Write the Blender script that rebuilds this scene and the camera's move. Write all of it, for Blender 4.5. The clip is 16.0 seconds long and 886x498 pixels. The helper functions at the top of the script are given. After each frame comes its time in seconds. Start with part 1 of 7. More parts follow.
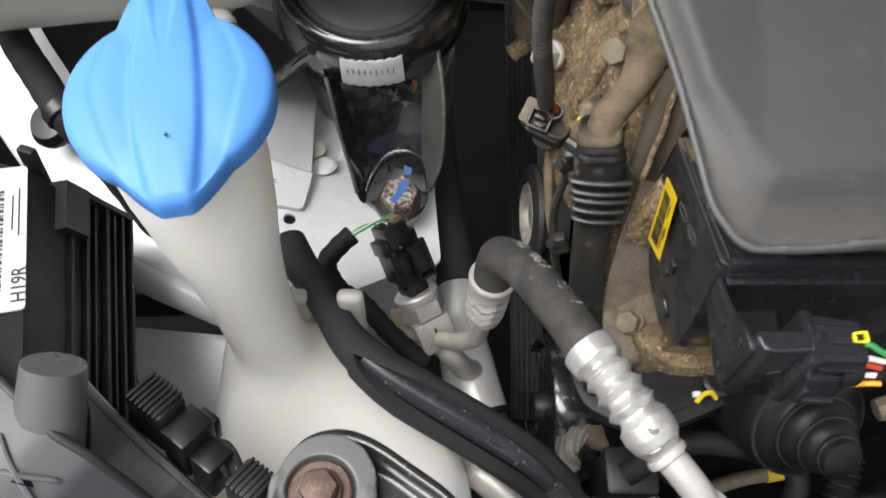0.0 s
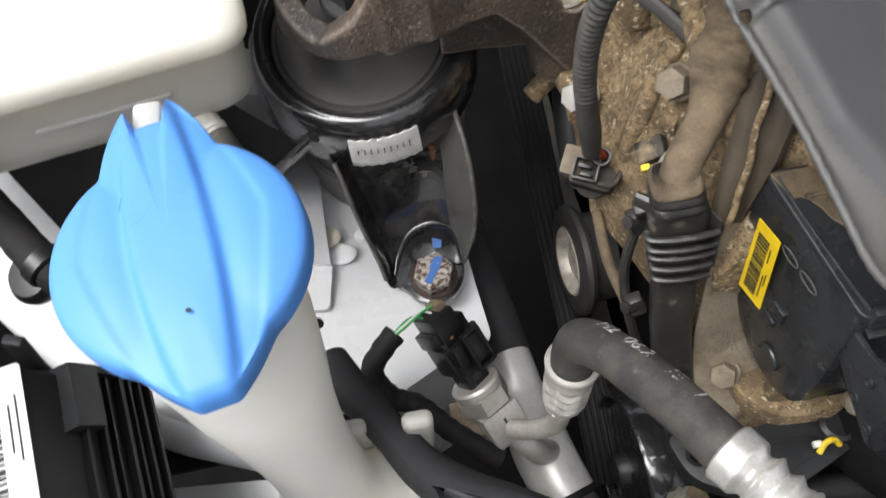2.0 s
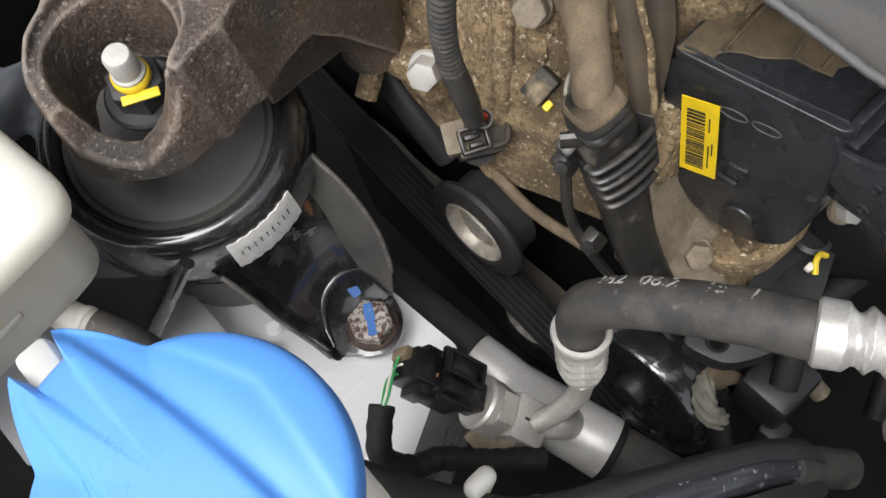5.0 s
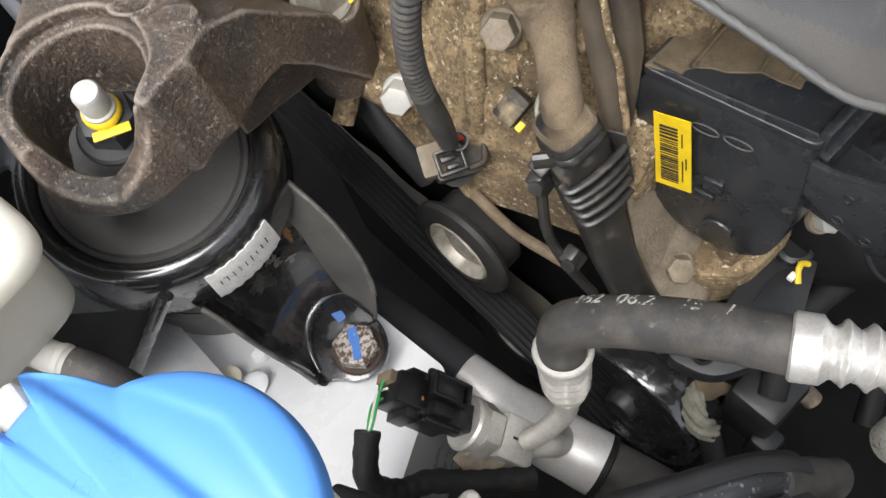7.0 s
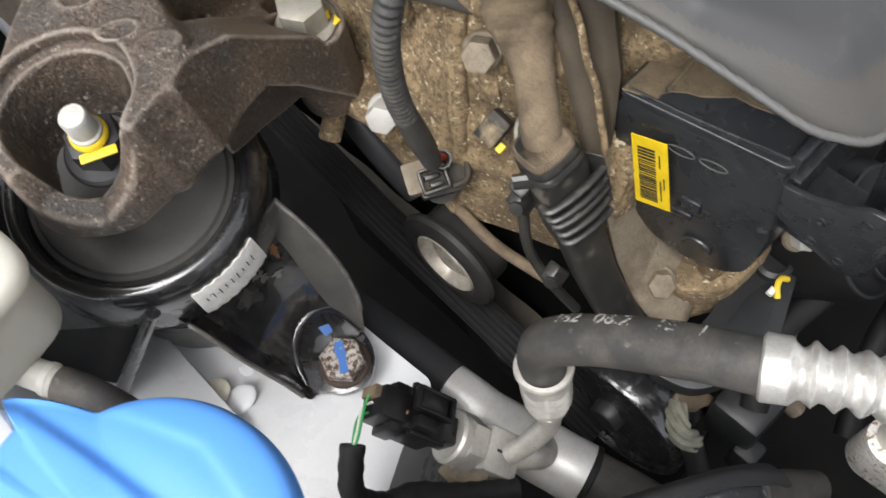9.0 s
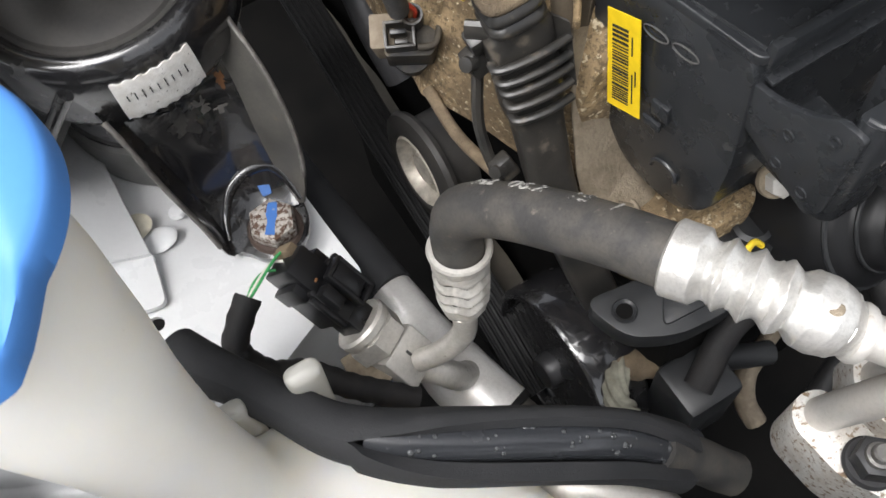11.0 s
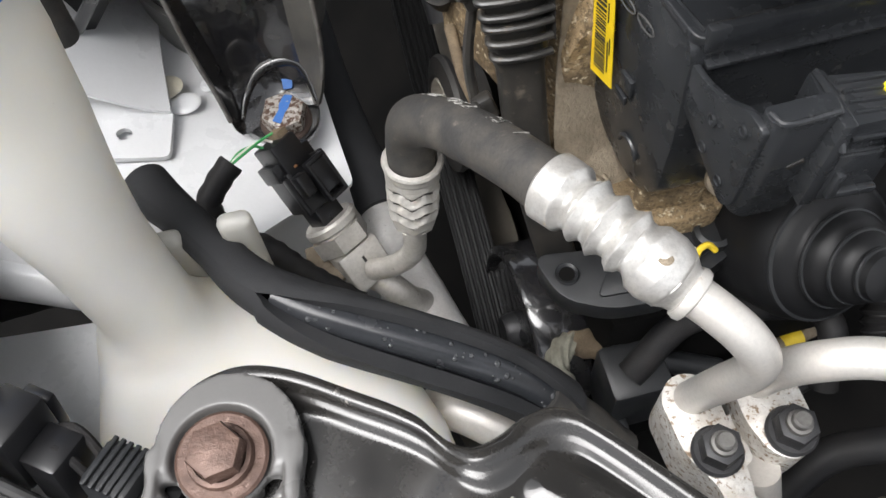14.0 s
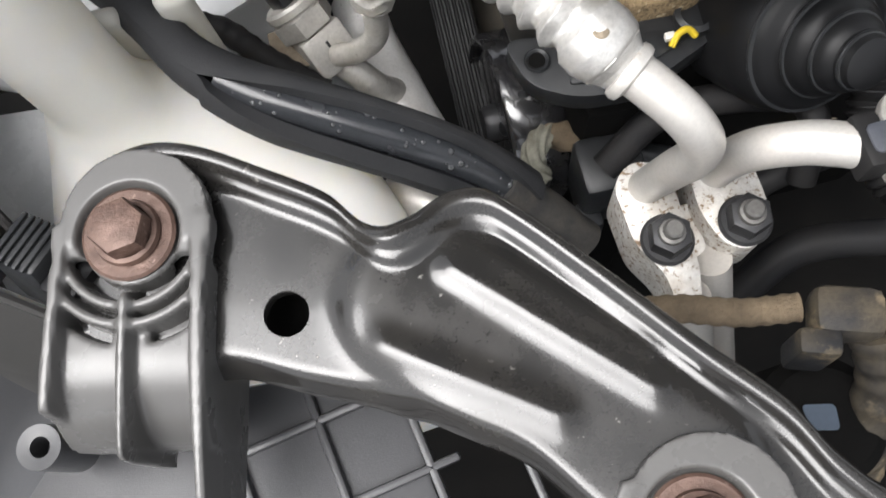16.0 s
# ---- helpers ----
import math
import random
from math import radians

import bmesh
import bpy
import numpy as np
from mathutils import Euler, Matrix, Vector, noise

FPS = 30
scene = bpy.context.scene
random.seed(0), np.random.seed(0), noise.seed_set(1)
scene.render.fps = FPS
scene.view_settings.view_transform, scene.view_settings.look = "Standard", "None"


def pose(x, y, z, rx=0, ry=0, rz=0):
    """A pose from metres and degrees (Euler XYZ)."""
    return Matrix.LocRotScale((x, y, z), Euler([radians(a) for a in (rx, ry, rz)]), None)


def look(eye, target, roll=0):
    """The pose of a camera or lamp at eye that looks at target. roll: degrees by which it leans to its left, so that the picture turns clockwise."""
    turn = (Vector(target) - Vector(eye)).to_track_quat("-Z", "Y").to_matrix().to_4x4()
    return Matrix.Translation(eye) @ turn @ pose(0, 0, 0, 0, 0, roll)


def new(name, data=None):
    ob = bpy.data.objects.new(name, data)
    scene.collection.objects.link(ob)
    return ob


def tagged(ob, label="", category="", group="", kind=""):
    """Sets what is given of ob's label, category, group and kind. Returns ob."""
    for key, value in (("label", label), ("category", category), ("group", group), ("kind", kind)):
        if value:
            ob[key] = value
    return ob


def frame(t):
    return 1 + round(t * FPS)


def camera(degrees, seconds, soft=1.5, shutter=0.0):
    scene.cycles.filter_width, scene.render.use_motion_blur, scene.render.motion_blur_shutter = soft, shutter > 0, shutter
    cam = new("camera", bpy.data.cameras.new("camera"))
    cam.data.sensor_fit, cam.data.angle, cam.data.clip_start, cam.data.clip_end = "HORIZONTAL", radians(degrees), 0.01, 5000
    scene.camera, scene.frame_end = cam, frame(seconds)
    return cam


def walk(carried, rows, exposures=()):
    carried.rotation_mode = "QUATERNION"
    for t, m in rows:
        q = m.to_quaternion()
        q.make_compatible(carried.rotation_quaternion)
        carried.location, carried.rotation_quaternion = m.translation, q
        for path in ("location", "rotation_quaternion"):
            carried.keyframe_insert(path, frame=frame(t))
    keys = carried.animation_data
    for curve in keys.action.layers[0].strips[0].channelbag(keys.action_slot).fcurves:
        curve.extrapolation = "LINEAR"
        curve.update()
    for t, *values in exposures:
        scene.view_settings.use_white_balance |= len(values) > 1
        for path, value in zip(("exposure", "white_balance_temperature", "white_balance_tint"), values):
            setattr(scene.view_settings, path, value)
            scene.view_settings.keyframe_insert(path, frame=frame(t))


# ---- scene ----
cam = camera(53.9, 16.0, shutter=0.3)
METRES, EYE, TILT, LEAN, TURN = 0.7, 1.30, -62.0, 0.0, 0.0
ROWS = [
    (0.0, 0.0, 0.0, 0.0, 0.0, 0.0, -0.0),
    (0.5, -0.0257, 0.0589, -0.0345, -0.17, 0.01, 1.46),
    (1.0, -0.0454, 0.081, -0.0195, -0.22, 0.43, 2.26),
    (1.5, -0.0459, 0.0947, 0.0157, -0.57, 0.65, 4.8),
    (2.0, -0.0361, 0.0788, 0.0511, -0.85, 0.76, 10.44),
    (2.5, -0.0193, 0.0789, 0.0872, -2.28, 0.56, 20.15),
    (3.0, -0.0212, 0.1121, 0.1329, -8.01, -2.05, 28.5),
    (3.5, -0.0632, 0.1294, 0.1537, -11.52, -4.19, 34.03),
    (4.0, -0.0849, 0.1343, 0.1742, -13.81, -6.04, 37.85),
    (4.5, -0.0881, 0.1504, 0.1366, -15.13, -6.92, 39.6),
    (5.0, -0.0759, 0.144, 0.1021, -15.66, -7.25, 40.79),
    (7.5, -0.0645, 0.1417, 0.0992, -16.11, -6.63, 42.88),
    (8.0, -0.0666, 0.1311, 0.1371, -16.55, -7.01, 42.88),
    (8.5, -0.0733, 0.1317, 0.135, -16.6, -7.12, 42.77),
    (9.0, -0.0549, 0.1323, 0.1014, -16.4, -6.86, 42.72),
    (11.5, -0.0345, 0.162, -0.0203, -9.52, -2.27, 24.53),
    (12.0, 0.0051, 0.1507, -0.0551, -7.96, -1.23, 20.19),
    (12.5, 0.0537, 0.1458, -0.0841, -6.0, -0.26, 17.53),
    (13.0, 0.0671, 0.1355, -0.0872, -5.02, -0.03, 15.77),
    (13.5, 0.0246, 0.1236, -0.0723, -4.34, -0.72, 14.6),
    (14.0, 0.0085, 0.1242, -0.0612, -3.83, -0.71, 13.87),
    (14.5, 0.0464, 0.1264, -0.0567, -2.03, -1.15, 13.51),
    (15.0, 0.0622, 0.1359, -0.059, -2.14, -5.52, 13.63),
    (15.5, 0.0529, 0.1252, -0.0693, -1.98, -10.12, 13.62),
    (16.0, 0.0405, 0.1339, -0.0788, -2.12, -13.14, 13.65),
]
walk(cam, [(t, pose(0, 0, EYE, TILT, LEAN, TURN) @ pose(METRES * x, METRES * y, METRES * z, 90 + pitch, roll, yaw)) for t, x, y, z, yaw, pitch, roll in ROWS],
     exposures=[(0.0, 0.92), (0.5, 1.09), (2.0, 1.0), (3.5, 1.0), (4.0, 0.80), (4.5, 0.77), (5.0, 0.95), (7.5, 1.3), (8.0, 1.36), (8.5, 1.24), (9.0, 1.17), (11.5, 1.28), (12.5, 1.06), (13.0, 1.12), (13.5, 1.3), (14.0, 1.24), (15.0, 1.12), (15.5, 1.1), (16.0, 1.25)])

# ---- daylight: a bright overcast sky with a broad, weak sun ----
world = bpy.data.worlds.new("overcast_sky")
scene.world = world
world.use_nodes = True
wn = world.node_tree
sky = wn.nodes.new("ShaderNodeTexSky")
sky.sky_type, sky.sun_disc = "NISHITA", False
sky.sun_elevation, sky.sun_rotation = radians(66), radians(252)
sky.air_density, sky.dust_density = 0.6, 3.0
pale = wn.nodes.new("ShaderNodeHueSaturation")
pale.inputs["Saturation"].default_value = 0.18
wn.links.new(sky.outputs["Color"], pale.inputs["Color"])
wn.links.new(pale.outputs["Color"], wn.nodes["Background"].inputs["Color"])
wn.nodes["Background"].inputs["Strength"].default_value = 0.165
sun_data = bpy.data.lights.new("sun", "SUN")
sun_data.energy, sun_data.angle, sun_data.color = 2.0, radians(46), (1.0, 0.985, 0.985)
sun = new("sun", sun_data)
sun.matrix_basis = look((-0.38, -0.13, 0.915), (0, 0, 0))


# ---- materials ----
def material(name, base, rough=0.5, metal=0.0, other=None, mix=0.35, scale=60.0, fine=600.0, bump=0.15, spots=None, spot_scale=90.0, spot_size=0.62, spot_rough=0.85, coat=0.0, spot_metal=None, detail=6.0, fine_mix=0.25, spot_soft=0.06, depth=0.0004, sharp=0.0, spec=0.5, sss=0.0, worn=None):
    """A surface with colour drift at a large scale, grain at a fine one, bump, and, if wanted, patches of dirt or rust."""
    m = bpy.data.materials.new(name)
    m.use_nodes = True
    nt = m.node_tree
    b = nt.nodes["Principled BSDF"]

    def node(kind, **values):
        n = nt.nodes.new(kind)
        for k, v in values.items():
            n.inputs[k].default_value = v
        return n

    at = nt.nodes.new("ShaderNodeTexCoord").outputs["Object"]
    big = node("ShaderNodeTexNoise", Scale=scale, Detail=detail, Roughness=0.6)
    small = node("ShaderNodeTexNoise", Scale=fine, Detail=4.0, Roughness=0.7)
    nt.links.new(at, big.inputs["Vector"])
    nt.links.new(at, small.inputs["Vector"])
    other = other or tuple(c * 0.6 for c in base)

    def blend(fac, a, c):
        n = nt.nodes.new("ShaderNodeMix")
        n.data_type = "RGBA"
        nt.links.new(fac, n.inputs[0])
        for i, v in ((6, a), (7, c)):
            if isinstance(v, tuple):
                n.inputs[i].default_value = (*v, 1)
            else:
                nt.links.new(v, n.inputs[i])
        return n.outputs[2]

    def ramp(src, lo, hi, top=1.0, low=0.0):
        n = node("ShaderNodeMapRange")
        n.inputs["From Min"].default_value, n.inputs["From Max"].default_value = lo, hi
        n.inputs["To Max"].default_value = top
        n.inputs["To Min"].default_value = low
        nt.links.new(src, n.inputs["Value"])
        return n.outputs[0]

    col = blend(ramp(big.outputs[0], 0.35 + 0.1 * sharp, 0.68 - 0.1 * sharp, mix), base, other)
    grain = tuple(c * (0.55 - 0.25 * sharp) for c in base)
    col = blend(ramp(small.outputs[0], 0.44 + 0.05 * sharp, 0.70 - 0.13 * sharp, fine_mix), col, grain)
    r = ramp(big.outputs[0], 0.3, 0.75, min(1.0, rough + 0.12), max(0.02, rough - 0.06))
    b.inputs["Metallic"].default_value = metal
    if spots:
        sp = node("ShaderNodeTexNoise", Scale=spot_scale, Detail=8.0, Roughness=0.65)
        nt.links.new(at, sp.inputs["Vector"])
        mask = ramp(sp.outputs[0], spot_size, spot_size + spot_soft)
        col = blend(mask, col, spots)
        rm = nt.nodes.new("ShaderNodeMix")
        nt.links.new(mask, rm.inputs[0])
        nt.links.new(r, rm.inputs[2])
        rm.inputs[3].default_value = spot_rough
        r = rm.outputs[0]
        if metal:
            mm = nt.nodes.new("ShaderNodeMix")
            nt.links.new(mask, mm.inputs[0])
            mm.inputs[2].default_value, mm.inputs[3].default_value = metal, 0.0 if spot_metal is None else spot_metal
            nt.links.new(mm.outputs[0], b.inputs["Metallic"])
    # Paler colour on convex edges: polished wear with a painted edge highlight.
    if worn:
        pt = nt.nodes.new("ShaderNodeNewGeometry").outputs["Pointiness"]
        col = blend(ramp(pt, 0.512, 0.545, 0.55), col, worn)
    nt.links.new(col, b.inputs["Base Color"])
    nt.links.new(r, b.inputs["Roughness"])
    if coat:
        b.inputs["Coat Weight"].default_value, b.inputs["Coat Roughness"].default_value = coat, 0.06
    b.inputs["Specular IOR Level"].default_value = spec
    if sss:
        b.inputs["Subsurface Weight"].default_value = sss
        b.inputs["Subsurface Radius"].default_value = (0.045, 0.042, 0.036)
        b.inputs["Subsurface Scale"].default_value = 1.0
    bp = node("ShaderNodeBump", Strength=bump, Distance=depth)
    nt.links.new(small.outputs[0], bp.inputs["Height"])
    nt.links.new(bp.outputs[0], b.inputs["Normal"])
    return m


BLUE = material("blue_cap_plastic", (0.082, 0.262, 0.66), 0.46, other=(0.070, 0.235, 0.62), mix=0.4, scale=30, bump=0.05, fine_mix=0.06)
BLUEMARK = material("blue_paint_mark", (0.03, 0.13, 0.40), 0.5, spots=(0.25, 0.26, 0.28), spot_scale=500, spot_size=0.6)
CREAM = material("cream_polyethylene", (0.90, 0.87, 0.805), 0.38, other=(0.88, 0.84, 0.74), mix=0.5, scale=22, bump=0.06, fine_mix=0.02, sss=1.0, spots=(0.62, 0.56, 0.46), spot_scale=500, spot_size=0.70)
TANKWHITE = material("white_polyethylene", (0.50, 0.487, 0.435), 0.36, other=(0.53, 0.505, 0.43), mix=0.5, scale=20, bump=0.05, fine_mix=0.04, sss=0.55)
PAINT = material("white_body_paint", (0.75, 0.76, 0.77), 0.28, other=(0.69, 0.695, 0.70), mix=0.5, scale=35, bump=0.03, coat=0.3, fine_mix=0.06, spots=(0.42, 0.38, 0.32), spot_scale=260, spot_size=0.70)
SEALER = material("yellowed_seam_sealer", (0.66, 0.62, 0.50), 0.6, scale=80, bump=0.3)
GLOSS = material("glossy_black_paint", (0.014, 0.014, 0.016), 0.22, other=(0.022, 0.0215, 0.021), mix=0.9, scale=90, fine=900, bump=0.012, coat=1.0, spots=(0.060, 0.053, 0.045), spot_scale=60, spot_size=0.66, spot_rough=0.45, spot_soft=0.2)
GRIMEGLOSS = material("grimy_black_paint", (0.018, 0.018, 0.020), 0.24, other=(0.065, 0.061, 0.055), mix=0.9, scale=70, fine=900, bump=0.05, coat=0.4, spots=(0.22, 0.175, 0.13), spot_scale=75, spot_size=0.535, spot_rough=0.7, spot_soft=0.14)
CUPPAINT = material("grey_satin_cup", (0.150, 0.148, 0.142), 0.35, other=(0.105, 0.102, 0.096), mix=0.8, scale=40, fine=900, bump=0.1)
DUSTBLACK = material("dusty_black_paint", (0.066, 0.064, 0.060), 0.36, other=(0.120, 0.114, 0.100), mix=0.8, scale=80, fine=900, bump=0.25, spots=(0.16, 0.125, 0.08), spot_scale=120, spot_size=0.64, spot_rough=0.7, spot_soft=0.15)
SCUFF = material("scuffed_steel_edge", (0.20, 0.19, 0.175), 0.4, metal=0.3, other=(0.07, 0.065, 0.06), mix=0.9, scale=160, fine=900, bump=0.4)
STAMPED = material("shiny_black_stamped_steel", (0.017, 0.0165, 0.016), 0.20, other=(0.028, 0.026, 0.023), mix=0.7, scale=60, fine=1200, bump=0.010, coat=0.3, spots=(0.20, 0.19, 0.17), spot_scale=300, spot_size=0.66, spot_rough=0.5)
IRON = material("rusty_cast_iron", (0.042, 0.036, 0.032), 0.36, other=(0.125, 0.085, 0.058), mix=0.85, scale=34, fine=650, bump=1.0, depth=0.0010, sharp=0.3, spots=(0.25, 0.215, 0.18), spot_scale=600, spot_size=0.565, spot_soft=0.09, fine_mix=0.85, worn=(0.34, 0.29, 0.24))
RUBBER = material("black_rubber", (0.008, 0.008, 0.009), 0.55, other=(0.018, 0.017, 0.016), mix=0.7, scale=60, bump=0.12, spec=0.25)
DISC = material("dusty_grey_rubber", (0.062, 0.060, 0.058), 0.5, other=(0.085, 0.080, 0.074), mix=0.8, scale=50, bump=0.15, spec=0.25)
HOSE = material("dusty_hose_rubber", (0.040, 0.039, 0.038), 0.55, other=(0.085, 0.077, 0.066), mix=0.8, scale=75, fine=900, bump=0.4, spots=(0.17, 0.15, 0.125), spot_scale=210, spot_size=0.62, spot_soft=0.16, sharp=0.5, spec=0.3)
IDLERRUBBER = material("worn_pulley_rubber", (0.026, 0.025, 0.024), 0.5, other=(0.040, 0.037, 0.033), mix=0.8, scale=60, bump=0.15, spec=0.35)
FOAM = material("black_foam", (0.026, 0.027, 0.029), 0.66, other=(0.038, 0.038, 0.040), mix=0.7, scale=70, fine=1400, bump=0.6, spec=0.25)
WET = material("wet_black_tube", (0.030, 0.032, 0.036), 0.20, scale=90, bump=0.03)
DROP = material("water", (0.10, 0.105, 0.11), 0.03, scale=90, bump=0.0, mix=0.0, fine_mix=0.0)
DROP.node_tree.nodes["Principled BSDF"].inputs["Transmission Weight"].default_value = 0.45
DROP.node_tree.nodes["Principled BSDF"].inputs["IOR"].default_value = 1.33
PLASTIC = material("black_plastic", (0.014, 0.0150, 0.0165), 0.36, other=(0.026, 0.027, 0.028), mix=0.8, scale=55, fine=1500, bump=0.08, spots=(0.055, 0.052, 0.047), spot_scale=130, spot_size=0.62, spot_soft=0.25, spec=0.4)
GUIDEPLASTIC = material("dusty_guide_plastic", (0.017, 0.017, 0.0165), 0.34, other=(0.040, 0.036, 0.031), mix=0.9, scale=60, fine=1200, bump=0.15, spots=(0.15, 0.125, 0.095), spot_scale=110, spot_size=0.58, spot_soft=0.2, spec=0.5)
BOXPLASTIC = material("satin_black_plastic", (0.019, 0.0205, 0.0225), 0.26, other=(0.029, 0.0305, 0.033), mix=0.8, scale=50, fine=1500, bump=0.06, spots=(0.09, 0.085, 0.078), spot_scale=120, spot_size=0.63, spot_soft=0.2)
STRAP = material("blue_grey_rubber", (0.040, 0.045, 0.058), 0.38, other=(0.075, 0.078, 0.088), mix=0.8, scale=70, fine=1200, bump=0.1)
CONNECTOR = material("black_connector_plastic", (0.010, 0.010, 0.011), 0.32, scale=80, bump=0.03)
DUSTYPLASTIC = material("dusty_black_plastic", (0.020, 0.020, 0.021), 0.55, other=(0.085, 0.070, 0.048), mix=0.9, scale=38, fine=900, bump=0.4, sharp=0.6, spots=(0.27, 0.21, 0.13), spot_scale=60, spot_size=0.56, spot_soft=0.16, spec=0.25)
LIDDUST = material("dust_caked_plastic", (0.165, 0.125, 0.075), 0.85, other=(0.075, 0.060, 0.042), mix=0.95, scale=45, fine=800, bump=0.6, sharp=0.6, spots=(0.030, 0.029, 0.028), spot_scale=70, spot_size=0.60, spot_soft=0.1, spec=0.2)
GREYPLASTIC = material("grey_textured_plastic", (0.038, 0.0385, 0.040), 0.44, other=(0.030, 0.030, 0.031), mix=0.7, scale=24, fine=2200, bump=0.3, fine_mix=0.15, spots=(0.09, 0.088, 0.082), spot_scale=60, spot_size=0.62, spot_soft=0.25)
# Paler grey for the cover's lip and the moulded ovals.
LIPPLASTIC = material("light_grey_plastic", (0.085, 0.084, 0.082), 0.45, other=(0.070, 0.067, 0.062), mix=0.8, scale=45, fine=1500, bump=0.2)
DUSTYRIM = material("dusty_grey_plastic", (0.044, 0.042, 0.039), 0.48, other=(0.056, 0.050, 0.042), mix=0.8, scale=40, fine=1500, bump=0.25, spots=(0.045, 0.045, 0.045), spot_scale=50, spot_size=0.60, spot_soft=0.2)
PANELPLASTIC = material("charcoal_plastic", (0.060, 0.061, 0.064), 0.36, other=(0.046, 0.046, 0.049), mix=0.7, scale=30, fine=2000, bump=0.2, fine_mix=0.15)
COWLSATIN = material("satin_grey_plastic_flank", (0.095, 0.093, 0.090), 0.30, other=(0.072, 0.070, 0.067), mix=0.7, scale=25, fine=1800, bump=0.06, fine_mix=0.15)
ALU = material("bright_aluminium", (0.57, 0.56, 0.535), 0.36, metal=0.6, other=(0.44, 0.42, 0.39), mix=0.8, scale=110, fine=700, bump=0.5, sharp=0.5, spots=(0.36, 0.33, 0.28), spot_scale=200, spot_size=0.62, spot_soft=0.12)
# Slightly darker copy of ALU for the parts in dimmer light low down.
DULLALU = material("dull_aluminium", (0.56, 0.54, 0.50), 0.36, metal=0.45, other=(0.44, 0.42, 0.38), mix=0.8, scale=110, fine=700, bump=0.45, sharp=0.4, spots=(0.24, 0.21, 0.17), spot_scale=230, spot_size=0.63, spot_soft=0.12)
SILVER = material("scuffed_silver_tube", (0.74, 0.73, 0.71), 0.34, metal=0.4, other=(0.62, 0.60, 0.57), mix=0.8, scale=90, fine=700, bump=0.3, spots=(0.30, 0.28, 0.25), spot_scale=220, spot_size=0.66, spot_soft=0.08)
ALUPIPE = material("matt_aluminium_pipe", (0.58, 0.565, 0.535), 0.42, metal=0.5, other=(0.58, 0.54, 0.49), mix=0.7, scale=60, fine=800, bump=0.2, spots=(0.36, 0.28, 0.20), spot_scale=170, spot_size=0.66, spot_soft=0.12)
ALUBLOCK = material("speckled_aluminium", (0.66, 0.65, 0.62), 0.45, metal=0.45, other=(0.42, 0.37, 0.31), mix=0.7, scale=120, fine=700, bump=0.7, sharp=0.4, spots=(0.20, 0.14, 0.09), spot_scale=520, spot_size=0.55, spot_soft=0.06)
CASTALU = material("dusty_cast_aluminium", (0.30, 0.215, 0.118), 0.85, other=(0.120, 0.084, 0.045), mix=0.95, scale=48, fine=430, bump=1.0, depth=0.0016, sharp=0.9, spots=(0.58, 0.49, 0.34), spot_scale=330, spot_size=0.585, spot_soft=0.06, fine_mix=0.8)
BAREALU = material("grey_cast_aluminium", (0.27, 0.225, 0.165), 0.6, metal=0.2, other=(0.16, 0.125, 0.085), mix=0.9, scale=70, fine=600, bump=0.8, depth=0.001, sharp=0.6)
ZINC = material("zinc_plated_steel", (0.44, 0.42, 0.37), 0.45, metal=0.6, other=(0.32, 0.28, 0.21), mix=0.7, scale=150, fine=900, bump=0.3, spots=(0.30, 0.24, 0.17), spot_scale=260, spot_size=0.63)
DARKZINC = material("dull_zinc_stud", (0.20, 0.195, 0.185), 0.42, metal=0.6, other=(0.10, 0.095, 0.09), mix=0.8, scale=300, fine=900, bump=0.3)
WHITEZINC = material("white_coated_steel", (0.44, 0.43, 0.40), 0.5, metal=0.2, other=(0.5, 0.48, 0.44), mix=0.6, scale=180, fine=900, bump=0.4)
WORNBOLT = material("worn_rusty_bolt", (0.42, 0.40, 0.37), 0.5, metal=0.4, other=(0.30, 0.26, 0.22), mix=0.7, scale=180, fine=900, bump=0.7, spots=(0.075, 0.04, 0.025), spot_scale=420, spot_size=0.475, spot_soft=0.08)
RUSTYRING = material("rusty_flange", (0.055, 0.034, 0.025), 0.7, other=(0.05, 0.035, 0.03), mix=0.8, scale=260, fine=900, bump=0.7)
LUGPLASTIC = material("satin_grey_plastic", (0.090, 0.088, 0.085), 0.28, other=(0.075, 0.072, 0.070), mix=0.6, scale=40, fine=1500, bump=0.05, fine_mix=0.12)
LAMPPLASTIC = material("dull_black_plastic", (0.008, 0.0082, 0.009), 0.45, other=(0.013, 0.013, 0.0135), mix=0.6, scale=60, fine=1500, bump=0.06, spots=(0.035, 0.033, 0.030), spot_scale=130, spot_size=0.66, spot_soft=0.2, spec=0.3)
BROWNBOLT = material("brown_rusted_bolt", (0.135, 0.083, 0.064), 0.45, metal=0.3, other=(0.055, 0.030, 0.022), mix=0.9, scale=190, fine=900, bump=0.7, spots=(0.34, 0.25, 0.21), spot_scale=420, spot_size=0.62)
DARKSTEEL = material("dark_steel", (0.05, 0.05, 0.052), 0.42, metal=0.5, scale=120, bump=0.3)
PULLEYSTEEL = material("pulley_steel", (0.62, 0.58, 0.50), 0.42, metal=0.45, other=(0.25, 0.22, 0.18), mix=0.8, scale=120, bump=0.2)
YELLOW = material("yellow_paint", (0.78, 0.56, 0.03), 0.5, scale=200, bump=0.2)
YLABEL = material("yellow_label", (0.86, 0.60, 0.015), 0.45, scale=120, bump=0.05, fine_mix=0.08)
PAPER = material("white_label", (0.62, 0.61, 0.58), 0.5, scale=150, bump=0.05, fine_mix=0.1)
INK = material("black_ink", (0.02, 0.02, 0.02), 0.6)
